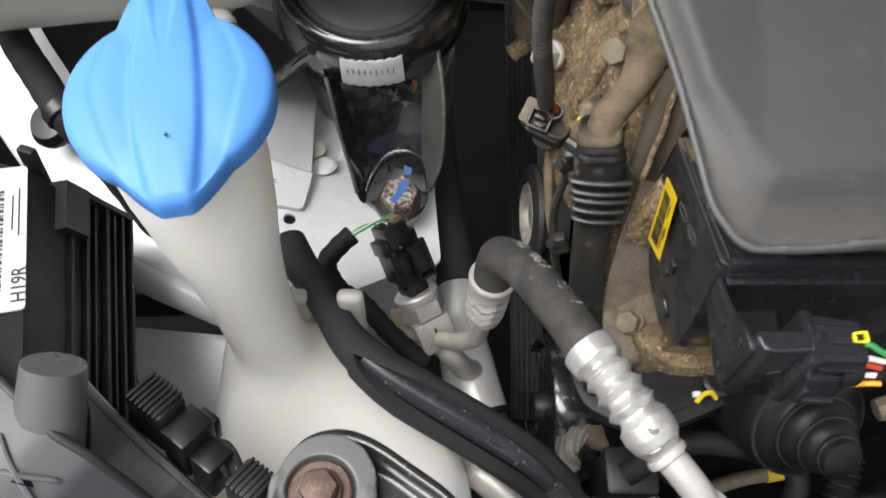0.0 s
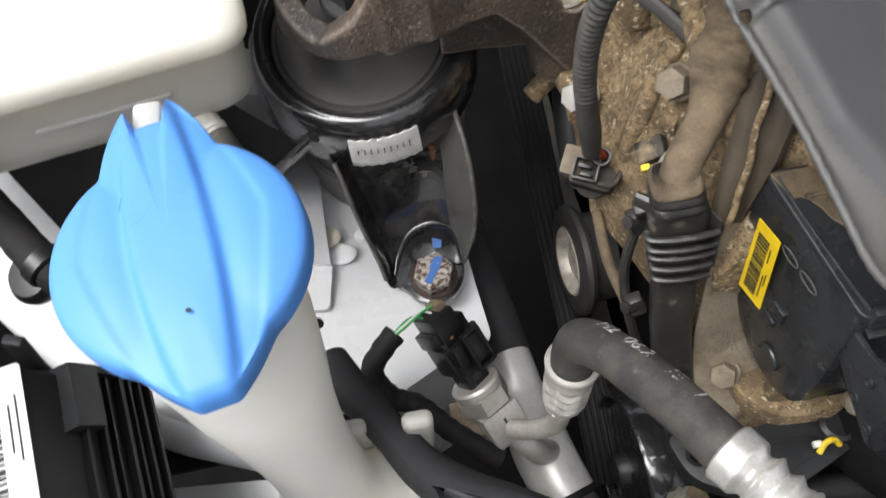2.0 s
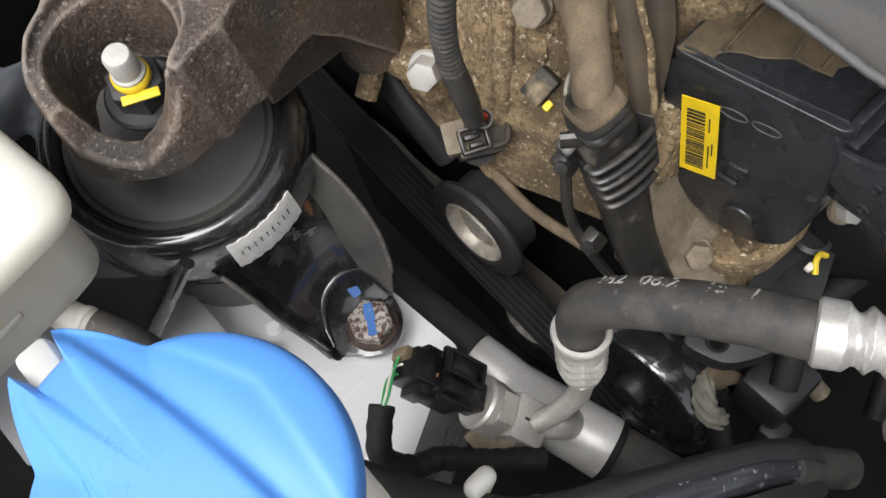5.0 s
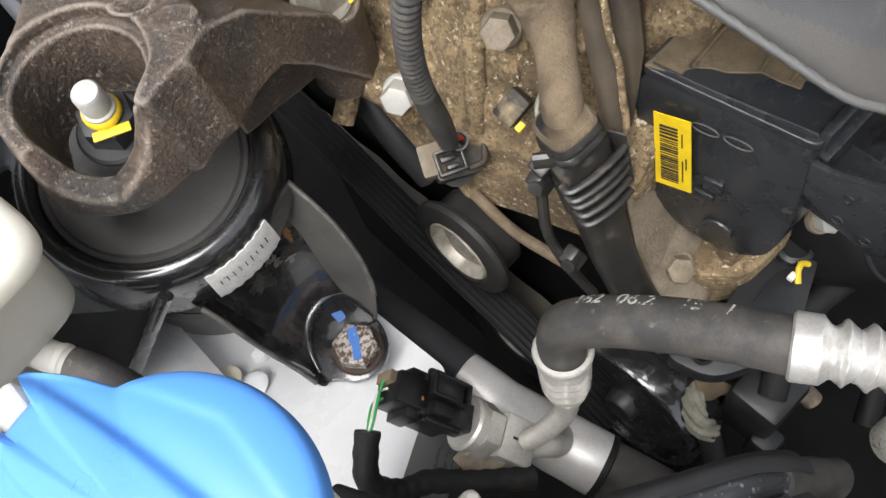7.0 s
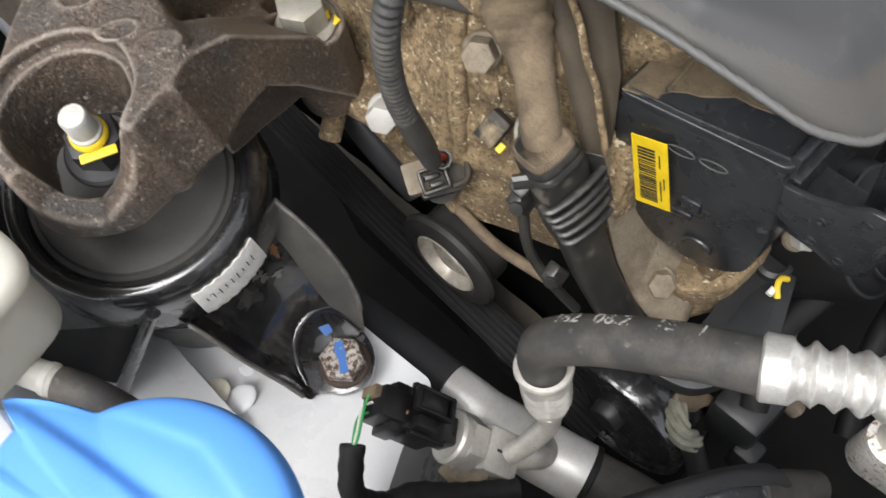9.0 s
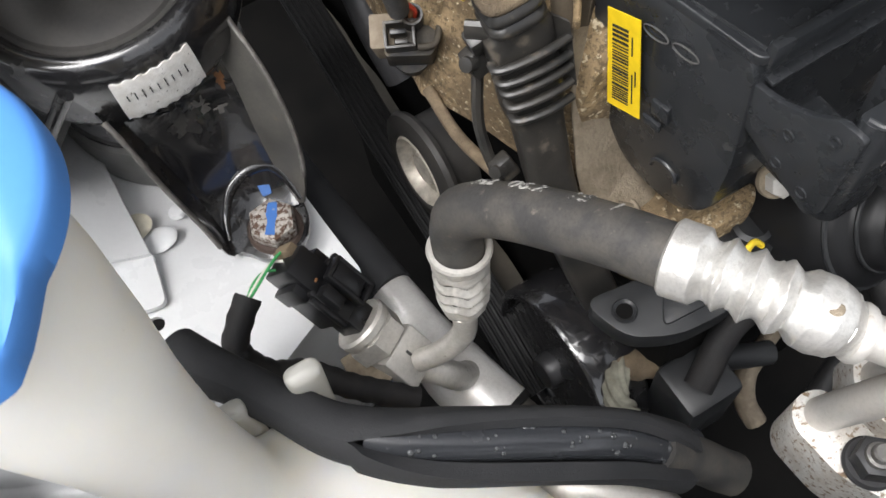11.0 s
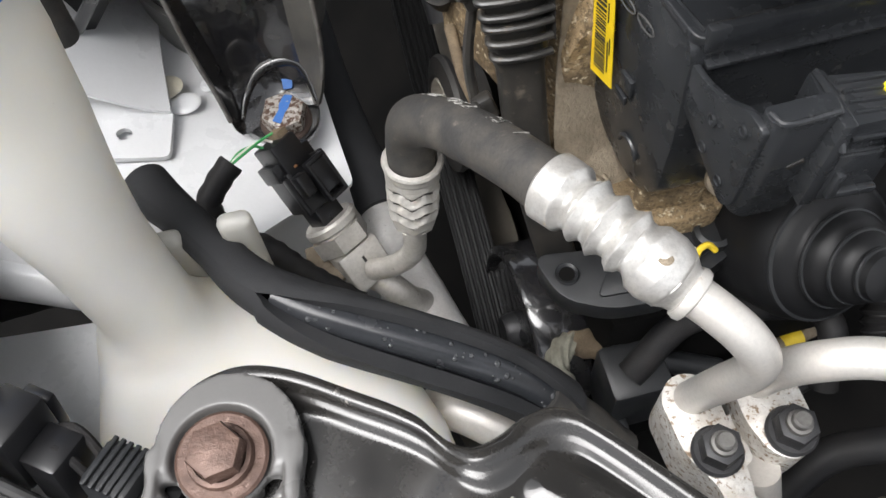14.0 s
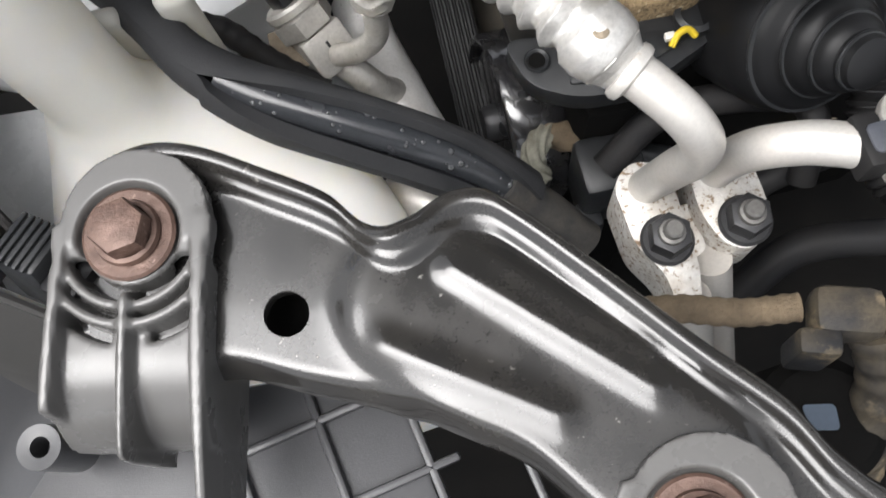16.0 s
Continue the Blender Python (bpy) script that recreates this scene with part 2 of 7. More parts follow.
TAG = material("scuffed_white_tag", (0.84, 0.83, 0.80), 0.5, other=(0.66, 0.63, 0.58), mix=0.8, scale=260, fine=900, bump=0.4, spots=(0.10, 0.08, 0.06), spot_scale=380, spot_size=0.62)
PRINT = material("pale_print", (0.36, 0.35, 0.33), 0.6, spots=(0.045, 0.043, 0.04), spot_scale=420, spot_size=0.50)
RUST = material("rust_stain", (0.22, 0.10, 0.04), 0.8, scale=200, bump=0.5)
TAPE = material("dusty_cloth_tape", (0.100, 0.074, 0.046), 0.85, other=(0.200, 0.150, 0.095), mix=0.95, scale=60, fine=1000, bump=0.9, depth=0.0008, sharp=0.5)
BROWNSTRIP = material("dusty_dark_brown_rubber", (0.040, 0.031, 0.021), 0.75, other=(0.075, 0.057, 0.036), mix=0.9, scale=50, fine=900, bump=0.4)
COWLTOP = material("matt_grey_plastic", (0.120, 0.121, 0.125), 0.50, other=(0.102, 0.102, 0.105), mix=0.6, scale=25, fine=2200, bump=0.12, fine_mix=0.2)
BLACKTAPE = material("black_cloth_tape", (0.010, 0.010, 0.011), 0.62, other=(0.024, 0.022, 0.021), mix=0.8, scale=90, fine=1300, bump=0.7, spec=0.25)
SLEEVE = material("grey_braided_sleeve", (0.24, 0.235, 0.19), 0.85, other=(0.13, 0.12, 0.09), mix=0.8, scale=200, fine=900, bump=0.9)
# Near-black for the bay's depths: their shade is put into the colour.
DARK = material("depth_black", (0.004, 0.004, 0.004), 0.8, other=(0.009, 0.0085, 0.008), mix=0.8, scale=20, bump=0.3, spec=0.05)
BELT = material("ribbed_belt_rubber", (0.007, 0.007, 0.007), 0.42, scale=60, bump=0.2, spec=0.3)
FLANGEDUST = material("dust_filmed_casting", (0.085, 0.074, 0.056), 0.7, other=(0.045, 0.040, 0.033), mix=0.9, scale=30, fine=700, bump=0.4)
GREEN = material("green_wire", (0.05, 0.34, 0.10), 0.45, scale=200, bump=0.05)
RED = material("red_wire", (0.55, 0.06, 0.03), 0.45, scale=200, bump=0.05)
WHITEWIRE = material("white_wire", (0.75, 0.72, 0.66), 0.45, scale=200, bump=0.05)
ORANGE = material("orange_wire", (0.85, 0.42, 0.02), 0.45, scale=200, bump=0.05)
WIREORANGE = material("dull_orange_wire", (0.36, 0.15, 0.06), 0.6, scale=200, bump=0.1)
SANDPLASTIC = material("sand_dusted_plastic", (0.20, 0.165, 0.120), 0.75, other=(0.115, 0.090, 0.062), mix=0.9, scale=120, fine=1000, bump=0.4)
YPLASTIC = material("yellow_connector_lock", (0.85, 0.75, 0.03), 0.4, scale=200, bump=0.05)
PORTCAP = material("warm_grey_cap", (0.442, 0.416, 0.374), 0.45, other=(0.45, 0.42, 0.37), scale=80, fine=1500, bump=0.2)


# ---- mesh tools ----
def merged(*bms):
    out = bmesh.new()
    for b in bms:
        me = bpy.data.meshes.new("piece")
        b.to_mesh(me)
        b.free()
        out.from_mesh(me)
        bpy.data.meshes.remove(me)
    return out


def axes(at, z, x=(1, 0, 0)):
    """A frame at a place with its z axis along z and its x axis near x."""
    z = Vector(z).normalized()
    x = Vector(x)
    x = x - x.dot(z) * z
    if x.length < 1e-4:
        x = Vector((0, 1, 0)) - z.y * z
    x.normalize()
    y = z.cross(x)
    m = Matrix((x, y, z)).transposed().to_4x4()
    m.translation = at
    return m


def thing(name, at, label, category, group="", kind=""):
    ob = new(name)
    ob.empty_display_size = 0.01
    ob.location = at
    return tagged(ob, label, category, group, kind)


def part(name, bm, mat, parent=None, label="", sharp=38, m=None):
    """Links bm as one mesh object; parent keeps it in place."""
    if m is not None:
        bm.transform(m)
    bmesh.ops.recalc_face_normals(bm, faces=bm.faces)
    lim = radians(sharp)
    for f in bm.faces:
        f.smooth = True
    for e in bm.edges:
        if len(e.link_faces) == 2 and e.calc_face_angle(0) > lim:
            e.smooth = False
    me = bpy.data.meshes.new(name)
    bm.to_mesh(me)
    bm.free()
    me.materials.append(mat)
    ob = new(name, me)
    if parent is not None:
        ob.parent = parent
        ob.matrix_parent_inverse = parent.matrix_basis.inverted() if parent.parent is None else Matrix()
    if label:
        ob["label"] = label
    return ob


def spline(pts, n):
    """n points along a smooth curve through pts."""
    p = [Vector(q) for q in pts]
    if len(p) == 2:
        return [p[0].lerp(p[1], i / (n - 1)) for i in range(n)]
    lens = [(p[i + 1] - p[i]).length for i in range(len(p) - 1)]
    total, out = sum(lens), []
    for k in range(n):
        d, i = total * k / (n - 1), 0
        while i < len(lens) - 1 and d > lens[i]:
            d -= lens[i]
            i += 1
        u = min(1, d / lens[i])
        a, b = p[i], p[i + 1]
        ta = (b - p[i - 1]) / (lens[i] + lens[i - 1]) * lens[i] if i else b - a
        tb = (p[i + 2] - a) / (lens[i] + lens[i + 1]) * lens[i] if i + 2 < len(p) else b - a
        out.append((2 * u**3 - 3 * u**2 + 1) * a + (u**3 - 2 * u**2 + u) * ta + (3 * u**2 - 2 * u**3) * b + (u**3 - u**2) * tb)
    return out


def frames_along(c):
    """Directions and side vectors carried along the points c."""
    t = [(c[min(i + 1, len(c) - 1)] - c[max(i - 1, 0)]).normalized() for i in range(len(c))]
    s = t[0].orthogonal().normalized()
    if abs(t[0].z) < 0.95:
        s = (Vector((0, 0, 1)) - t[0].z * t[0]).normalized()
    sides = []
    for d in t:
        s = (s - s.dot(d) * d).normalized()
        sides.append(s.copy())
    return t, sides


def tube(pts, r, n=32, seg=18, section=None, cap=True):
    """A round or shaped bar along pts. r: a radius, a list of radii, or a function of (0..1 along, angle)."""
    c = spline(pts, n)
    t, sides = frames_along(c)
    bm = bmesh.new()
    rings = []
    for i, q in enumerate(c):
        u = i / (n - 1)
        b = t[i].cross(sides[i])
        ring = []
        for k in range(seg):
            a = 2 * math.pi * k / seg
            if callable(r):
                rr = r(u, a)
            elif isinstance(r, (list, tuple)):
                f = u * (len(r) - 1)
                j = min(int(f), len(r) - 2)
                rr = r[j] + (r[j + 1] - r[j]) * (f - j)
            else:
                rr = r
            sx, sy = section if section else (1, 1)
            ring.append(bm.verts.new(q + sides[i] * (math.cos(a) * rr * sx) + b * (math.sin(a) * rr * sy)))
        rings.append(ring)
    for a, b in zip(rings, rings[1:]):
        for k in range(seg):
            bm.faces.new((a[k], a[(k + 1) % seg], b[(k + 1) % seg], b[k]))
    if cap:
        bm.faces.new(rings[0][::-1])
        bm.faces.new(rings[-1])
    return bm


def lathe(profile, seg=40, wob=None):
    """A body turned about z from (radius, height) pairs; radius 0 closes it."""
    bm = bmesh.new()
    rings = []
    for r, z in profile:
        if r < 1e-6:
            rings.append([bm.verts.new((0, 0, z))])
        else:
            rings.append([bm.verts.new((r * math.cos(2 * math.pi * k / seg), r * math.sin(2 * math.pi * k / seg), z)) for k in range(seg)])
    for a, b in zip(rings, rings[1:]):
        for k in range(seg):
            j = (k + 1) % seg
            q = [a[k], a[j], b[j], b[k]] if len(a) > 1 and len(b) > 1 else ([a[k], a[j], b[0]] if len(b) == 1 else [a[0], b[j], b[k]])
            if len(set(q)) > 2:
                bm.faces.new(q)
    return bm


def prism(pts, z0, z1, bevel=0.0, steps=2):
    """A plate or block: a plan polygon raised from z0 to z1, its edges rounded."""
    bm = bmesh.new()
    lo = [bm.verts.new((x, y, z0)) for x, y in pts]
    hi = [bm.verts.new((x, y, z1)) for x, y in pts]
    n = len(pts)
    for k in range(n):
        bm.faces.new((lo[k], lo[(k + 1) % n], hi[(k + 1) % n], hi[k]))
    bm.faces.new(lo[::-1])
    bm.faces.new(hi)
    bmesh.ops.recalc_face_normals(bm, faces=bm.faces)
    if bevel:
        bmesh.ops.bevel(bm, geom=bm.edges[:], offset=bevel, segments=steps, profile=0.5, affect="EDGES", clamp_overlap=True)
    return bm


def block(sx, sy, sz, bevel=0.0, at=(0, 0, 0), steps=2):
    bm = prism([(-sx / 2, -sy / 2), (sx / 2, -sy / 2), (sx / 2, sy / 2), (-sx / 2, sy / 2)], -sz / 2, sz / 2, bevel, steps)
    bm.transform(Matrix.Translation(at))
    return bm


def rounded(pts, r, steps=5):
    """A polygon with its corners rounded by about r."""
    out, n = [], len(pts)
    for k in range(n):
        a, p, b = Vector(pts[k - 1]), Vector(pts[k]), Vector(pts[(k + 1) % n])
        d = min(r, (a - p).length * 0.48, (b - p).length * 0.48)
        s, e = p + (a - p).normalized() * d, p + (b - p).normalized() * d
        for i in range(steps + 1):
            u = i / steps
            out.append(tuple(s * (1 - u) ** 2 + p * 2 * u * (1 - u) + e * u**2))
    return out


def ring_pts(cx, cy, r, n=24, a0=0.0, a1=360.0):
    return [(cx + r * math.cos(radians(a0 + (a1 - a0) * k / n)), cy + r * math.sin(radians(a0 + (a1 - a0) * k / n))) for k in range(n)]


def loft(rings, cap=True, closed=True):
    """A skin over rings of equally many points."""
    bm = bmesh.new()
    v = [[bm.verts.new(p) for p in ring] for ring in rings]
    n = len(v[0])
    for a, b in zip(v, v[1:]):
        for k in range(n if closed else n - 1):
            bm.faces.new((a[k], a[(k + 1) % n], b[(k + 1) % n], b[k]))
    if cap and closed:
        bm.faces.new(v[0][::-1])
        bm.faces.new(v[-1])
    return bm


def sheet(f, nu, nv, thick=0.0, up=(0, 0, -1)):
    """A surface of points f(u, v), with a back at the given depth."""
    bm = bmesh.new()
    g = [[bm.verts.new(f(i / nu, j / nv)) for j in range(nv + 1)] for i in range(nu + 1)]
    for i in range(nu):
        for j in range(nv):
            bm.faces.new((g[i][j], g[i + 1][j], g[i + 1][j + 1], g[i][j + 1]))
    if thick:
        d = Vector(up).normalized() * thick
        h = [[bm.verts.new(q.co + d) for q in row] for row in g]
        for i in range(nu):
            for j in range(nv):
                bm.faces.new((h[i][j + 1], h[i + 1][j + 1], h[i + 1][j], h[i][j]))
        for i in range(nu):
            bm.faces.new((g[i + 1][0], g[i][0], h[i][0], h[i + 1][0]))
            bm.faces.new((g[i][nv], g[i + 1][nv], h[i + 1][nv], h[i][nv]))
        for j in range(nv):
            bm.faces.new((g[0][j], g[0][j + 1], h[0][j + 1], h[0][j]))
            bm.faces.new((g[nu][j + 1], g[nu][j], h[nu][j], h[nu][j + 1]))
    return bm


def along(line, u):
    """The point at 0..1 of a polyline's length."""
    p = [Vector(q) for q in line]
    lens = [(b - a).length for a, b in zip(p, p[1:])]
    d = u * sum(lens)
    for a, b, n in zip(p, p[1:], lens):
        if d <= n + 1e-9:
            return a.lerp(b, min(1, d / n))
        d -= n
    return p[-1]


def letters(text, size, depth=0.0002, m=None):
    """The built-in font as a mesh, centred, standing on its own xy plane."""
    cu = bpy.data.curves.new("letters", "FONT")
    cu.body, cu.size, cu.extrude, cu.align_x, cu.align_y = text, size, depth, "CENTER", "CENTER"
    cu.resolution_u = 3
    ob = bpy.data.objects.new("letters", cu)
    scene.collection.objects.link(ob)
    bpy.context.view_layer.update()
    me = ob.to_mesh()
    bm = bmesh.new()
    bm.from_mesh(me)
    ob.to_mesh_clear()
    bpy.data.objects.remove(ob)
    bpy.data.curves.remove(cu)
    if m is not None:
        bm.transform(m)
    return bm


def hexagon(af, z0, z1, chamfer=0.0006, turn=0.0):
    r = af / math.sqrt(3)
    bm = prism([(r * math.cos(radians(60 * k + turn)), r * math.sin(radians(60 * k + turn))) for k in range(6)], z0, z1)
    if chamfer:
        top = [e for e in bm.edges if all(v.co.z > z1 - 1e-6 for v in e.verts)]
        bmesh.ops.bevel(bm, geom=top, offset=chamfer, segments=2, profile=0.5, affect="EDGES")
    return bm


def bolt(at, axis, af, height, flange_r, head_mat, flange_mat, label, turn=0.0, mark=None, dish=0.0, group="", mark_label="yellow paint stripe", flange_h=0.002):
    """A flanged hexagon bolt; at is the flange's underside."""
    m = axes(at, axis)
    t = thing("hex_bolt", at, label, "bolt", group)
    part("flange", lathe([(0, 0), (flange_r, 0), (flange_r, flange_h * 0.6), (flange_r * 0.92, flange_h), (0, flange_h)], 32), flange_mat, t, m=m)
    head = hexagon(af, flange_h - 0.0002, flange_h + height, 0.0018 if dish else 0.0010, turn)
    part("head", head, head_mat, t, m=m)
    if dish:
        part("head_disc", lathe([(0, flange_h + height + 0.0004), (af * 0.40, flange_h + height + 0.0004), (af * 0.44, flange_h + height - 0.0002)], 28), head_mat, t, m=m)
    if mark:
        part("paint_mark", mark, YELLOW, t, mark_label, m=m)
    return t


# ---- solid castings: a distance field turned into a skin ----
def soft_min(a, b, k):
    h = np.clip(0.5 + 0.5 * (b - a) / k, 0, 1)
    return b + (a - b) * h - k * h * (1 - h)


def soft_max(a, b, k):
    return -soft_min(-a, -b, k)


def plan_field(pts, X, Y):
    """Distance to a plan polygon, negative inside."""
    d = np.full(np.broadcast(X, Y).shape, 1e9)
    s = np.ones(d.shape)
    n = len(pts)
    for i in range(n):
        ax, ay = pts[i]
        bx, by = pts[i - 1]
        ex, ey = bx - ax, by - ay
        wx, wy = X - ax, Y - ay
        u = np.clip((wx * ex + wy * ey) / (ex * ex + ey * ey), 0, 1)
        d = np.minimum(d, (wx - ex * u) ** 2 + (wy - ey * u) ** 2)
        c1, c2, c3 = Y >= ay, Y < by, ex * wy > ey * wx
        flip = (c1 & c2 & c3) | (~c1 & ~c2 & ~c3)
        s = np.where(flip, -s, s)
    return s * np.sqrt(d)


def solid(field, lo, hi, h):
    """The skin of field(X, Y, Z) < 0 inside a box, one vertex a crossed cell."""
    ax = [np.arange(lo[i], hi[i] + h, h) for i in range(3)]
    X, Y, Z = np.meshgrid(*ax, indexing="ij")
    F = field(X, Y, Z)
    neg = F < 0
    nx, ny, nz = F.shape
    cnt = np.zeros((nx - 1, ny - 1, nz - 1))
    acc = np.zeros((nx - 1, ny - 1, nz - 1, 3))
    corner = [(i, j, k) for i in (0, 1) for j in (0, 1) for k in (0, 1)]

    def cut(a, o):
        return a[o[0]:nx - 1 + o[0], o[1]:ny - 1 + o[1], o[2]:nz - 1 + o[2]]

    for a in corner:
        for d in range(3):
            if a[d]:
                continue
            b = tuple(1 if i == d else a[i] for i in range(3))
            fa, fb = cut(F, a), cut(F, b)
            x = (fa < 0) != (fb < 0)
            u = np.where(x, fa / np.where(x, fa - fb, 1), 0)
            for i in range(3):
                acc[..., i] += np.where(x, a[i] + (u if i == d else 0), 0)
            cnt += x
    use = cnt > 0
    idx = np.full(cnt.shape, -1)
    idx[use] = np.arange(use.sum())
    cell = np.argwhere(use)
    co = (cell + acc[use] / cnt[use][:, None]) * h + np.array(lo)
    quads = []
    for d in range(3):
        e, f = (d + 1) % 3, (d + 2) % 3
        sl = [slice(1, -1)] * 3
        sl[d] = slice(0, -1)
        sh = [slice(1, -1)] * 3
        sh[d] = slice(1, None)
        p, q = neg[tuple(sl)], neg[tuple(sh)]
        at = np.argwhere(p != q)
        at[:, e] += 1
        at[:, f] += 1
        inside = p[p != q]

        def near(de, df):
            g = at.copy()
            g[:, e] -= de
            g[:, f] -= df
            return idx[g[:, 0], g[:, 1], g[:, 2]]
        ring = np.stack([near(1, 1), near(0, 1), near(0, 0), near(1, 0)], 1)
        ring[~inside] = ring[~inside][:, ::-1]
        quads.append(ring)
    me = bpy.data.meshes.new("skin")
    me.from_pydata(co.tolist(), [], np.concatenate(quads).tolist())
    bm = bmesh.new()
    bm.from_mesh(me)
    bpy.data.meshes.remove(me)
    return bm


def parted(bm, test):
    """Moves the faces whose middle passes the test into a mesh of their own."""
    out = bm.copy()
    for b, keep in ((bm, False), (out, True)):
        gone = [f for f in b.faces if bool(test(f.calc_center_median())) != keep]
        bmesh.ops.delete(b, geom=gone, context="FACES")
    return out



# ---- the engine bay's shell ----
def plain(name, bm, mat, label, category, kind="structure"):
    return tagged(part(name, bm, mat), label, category, kind=kind)


# Floor and three walls take the near-black that stands in for deep shade.
plain("floor", block(1.6, 1.3, 0.02, 0, (0.1, 0.15, 0.44)), DARK, "near-black undertray below the engine", "undertray")
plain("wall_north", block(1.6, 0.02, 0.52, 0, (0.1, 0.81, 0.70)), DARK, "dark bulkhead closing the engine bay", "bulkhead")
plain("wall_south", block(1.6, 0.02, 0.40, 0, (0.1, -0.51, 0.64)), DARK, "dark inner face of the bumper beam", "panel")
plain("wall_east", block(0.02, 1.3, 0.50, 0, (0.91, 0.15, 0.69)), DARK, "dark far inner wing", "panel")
plain("wall_west", block(0.02, 1.3, 0.50, 0, (-0.71, 0.15, 0.69)), PAINT, "white painted outer wing panel", "panel")


def bonnet():
    """An unseen raised bonnet, added above and behind the camera to darken reflections."""
    def face(u, v):
        return (-0.12 + 1.35 * u, 0.78 - 0.68 * v, 1.13 + 0.84 * v + 0.03 * math.sin(u * math.pi))
    return plain("bonnet", sheet(face, 12, 12, 0.02, (0, 0.75, 0.65)), PANELPLASTIC, "unseen raised bonnet with a dark lining, added to darken reflections", "bonnet")


bonnet()


def inner_wing():
    """White pressed-steel rail and apron beside the mount."""
    t = thing("inner_wing", (-0.07, 0.26, 0.84), "white painted steel inner wing with a flat mounting ledge", "body panel", kind="structure")

    # ledge carrying the mount's foot
    def ledge_z(x, y):
        return 0.860 - 0.30 * (x + 0.02) - (0.0 if y < 0.3 else 0.15 * (y - 0.3))
    plan = rounded([(-0.13, 0.185), (-0.055, 0.20), (-0.030, 0.215), (-0.001, 0.228), (-0.004, 0.262), (-0.010, 0.36), (-0.13, 0.36)], 0.005)
    hole = ring_pts(-0.0855, 0.2425, 0.0034, 20)
    bm = bmesh.new()
    loops = []
    for ring in (plan, hole):
        vs = [bm.verts.new((x, y, ledge_z(x, y))) for x, y in ring]
        loops += [bm.edges.new((vs[k], vs[(k + 1) % len(vs)])) for k in range(len(vs))]
    bmesh.ops.triangle_fill(bm, edges=loops, use_beauty=True)
    ext = bmesh.ops.extrude_face_region(bm, geom=bm.faces[:])
    bmesh.ops.translate(bm, verts=[v for v in ext["geom"] if isinstance(v, bmesh.types.BMVert)], vec=(0, 0, -0.0022))
    part("ledge", bm, PAINT, t)
    # skirt below the ledge's free edge
    part("rail", loft([[(x + 0.0 * k, y, ledge_z(x, y) - 0.003 - 0.03 * k) for k in range(6)] for x, y in ((-0.06, 0.205), (-0.03, 0.220), (-0.004, 0.233), (-0.008, 0.262), (-0.014, 0.36))], closed=False), PAINT, t)
    # overlapping tab with a hole
    plan = rounded([(-0.135, 0.250), (-0.078, 0.2475), (-0.074, 0.275), (-0.135, 0.285)], 0.004)
    hole = ring_pts(-0.0955, 0.2615, 0.0034, 20)
    bm = bmesh.new()
    loops = []
    for ring in (plan, hole):
        vs = [bm.verts.new((x, y, ledge_z(x, y) + 0.0042)) for x, y in ring]
        loops += [bm.edges.new((vs[k], vs[(k + 1) % len(vs)])) for k in range(len(vs))]
    bmesh.ops.triangle_fill(bm, edges=loops, use_beauty=True)
    ext = bmesh.ops.extrude_face_region(bm, geom=bm.faces[:])
    bmesh.ops.translate(bm, verts=[v for v in ext["geom"] if isinstance(v, bmesh.types.BMVert)], vec=(0, 0, -0.0028))
    part("tab", bm, PAINT, t)
    # raised pressing rising towards the wing
    def rise(u, v):
        x = -0.150 + 0.075 * u
        y = 0.272 + 0.13 * v
        up = 0.055 * (1 - u) ** 1.4 + 0.012 * math.sin(v * 6.0) * (1 - u) * u * 2 + 0.018 * v
        return (x, y, ledge_z(x, y) + 0.006 + up)
    part("pressing", sheet(rise, 20, 24, 0.002), PAINT, t)
    # rear apron
    part("apron", sheet(lambda u, v: (-0.16 + 0.15 * u, 0.335 + 0.02 * v + 0.004 * math.sin(9 * u), 0.868 + 0.07 * v * v - 0.03 * u), 18, 12, 0.002, (0, 1, 0)), PAINT, t)
    part("spot_weld", lathe([(0, 0.002), (0.003, 0.0017), (0.0042, 0)], 20), PAINT, t, m=Matrix.Translation((-0.058, 0.292, ledge_z(-0.058, 0.292))))
    for at, r, mat in (((-0.078, 0.291), 0.0085, SEALER), ((-0.070, 0.281), 0.0075, PAINT)):
        dab = lathe([(0, 0.0012), (r * 0.6, 0.0011), (r * 0.9, 0.0006), (r, 0)], 20)
        part("seam_sealer", dab, mat, t, m=Matrix.Translation((*at, ledge_z(*at))) @ Matrix.Diagonal((1.1, 0.85, 1, 1)))
    return t


inner_wing()


def wing_rail():
    """Rounded white rail at the side, with the panel below."""
    t = thing("wing_rail", (-0.18, 0.25, 0.93), "white painted wing rail with a rolled edge", "body panel", kind="structure")
    edge = [(-0.265, 0.330, 0.932), (-0.225, 0.272, 0.930), (-0.186, 0.226, 0.928), (-0.146, 0.188, 0.924), (-0.115, 0.174, 0.920), (-0.080, 0.162, 0.910)]
    part("rolled_edge", tube(edge, 0.0085, 40, 16), PAINT, t)
    def top(u, v):
        p = along([Vector(q) for q in edge], u)
        return (p.x + 0.010 * v, p.y + (0.060 - 0.035 * u) * v, p.z + 0.0075 + 0.006 * math.sin(v * 3.0))
    part("top_panel", sheet(top, 24, 12, 0.002), PAINT, t)
    part("seam", tube([(x + 0.006, y + 0.014, z + 0.0098) for x, y, z in edge], 0.0007, 40, 6), SEALER, t, "thin grey seam")
    return t


wing_rail()


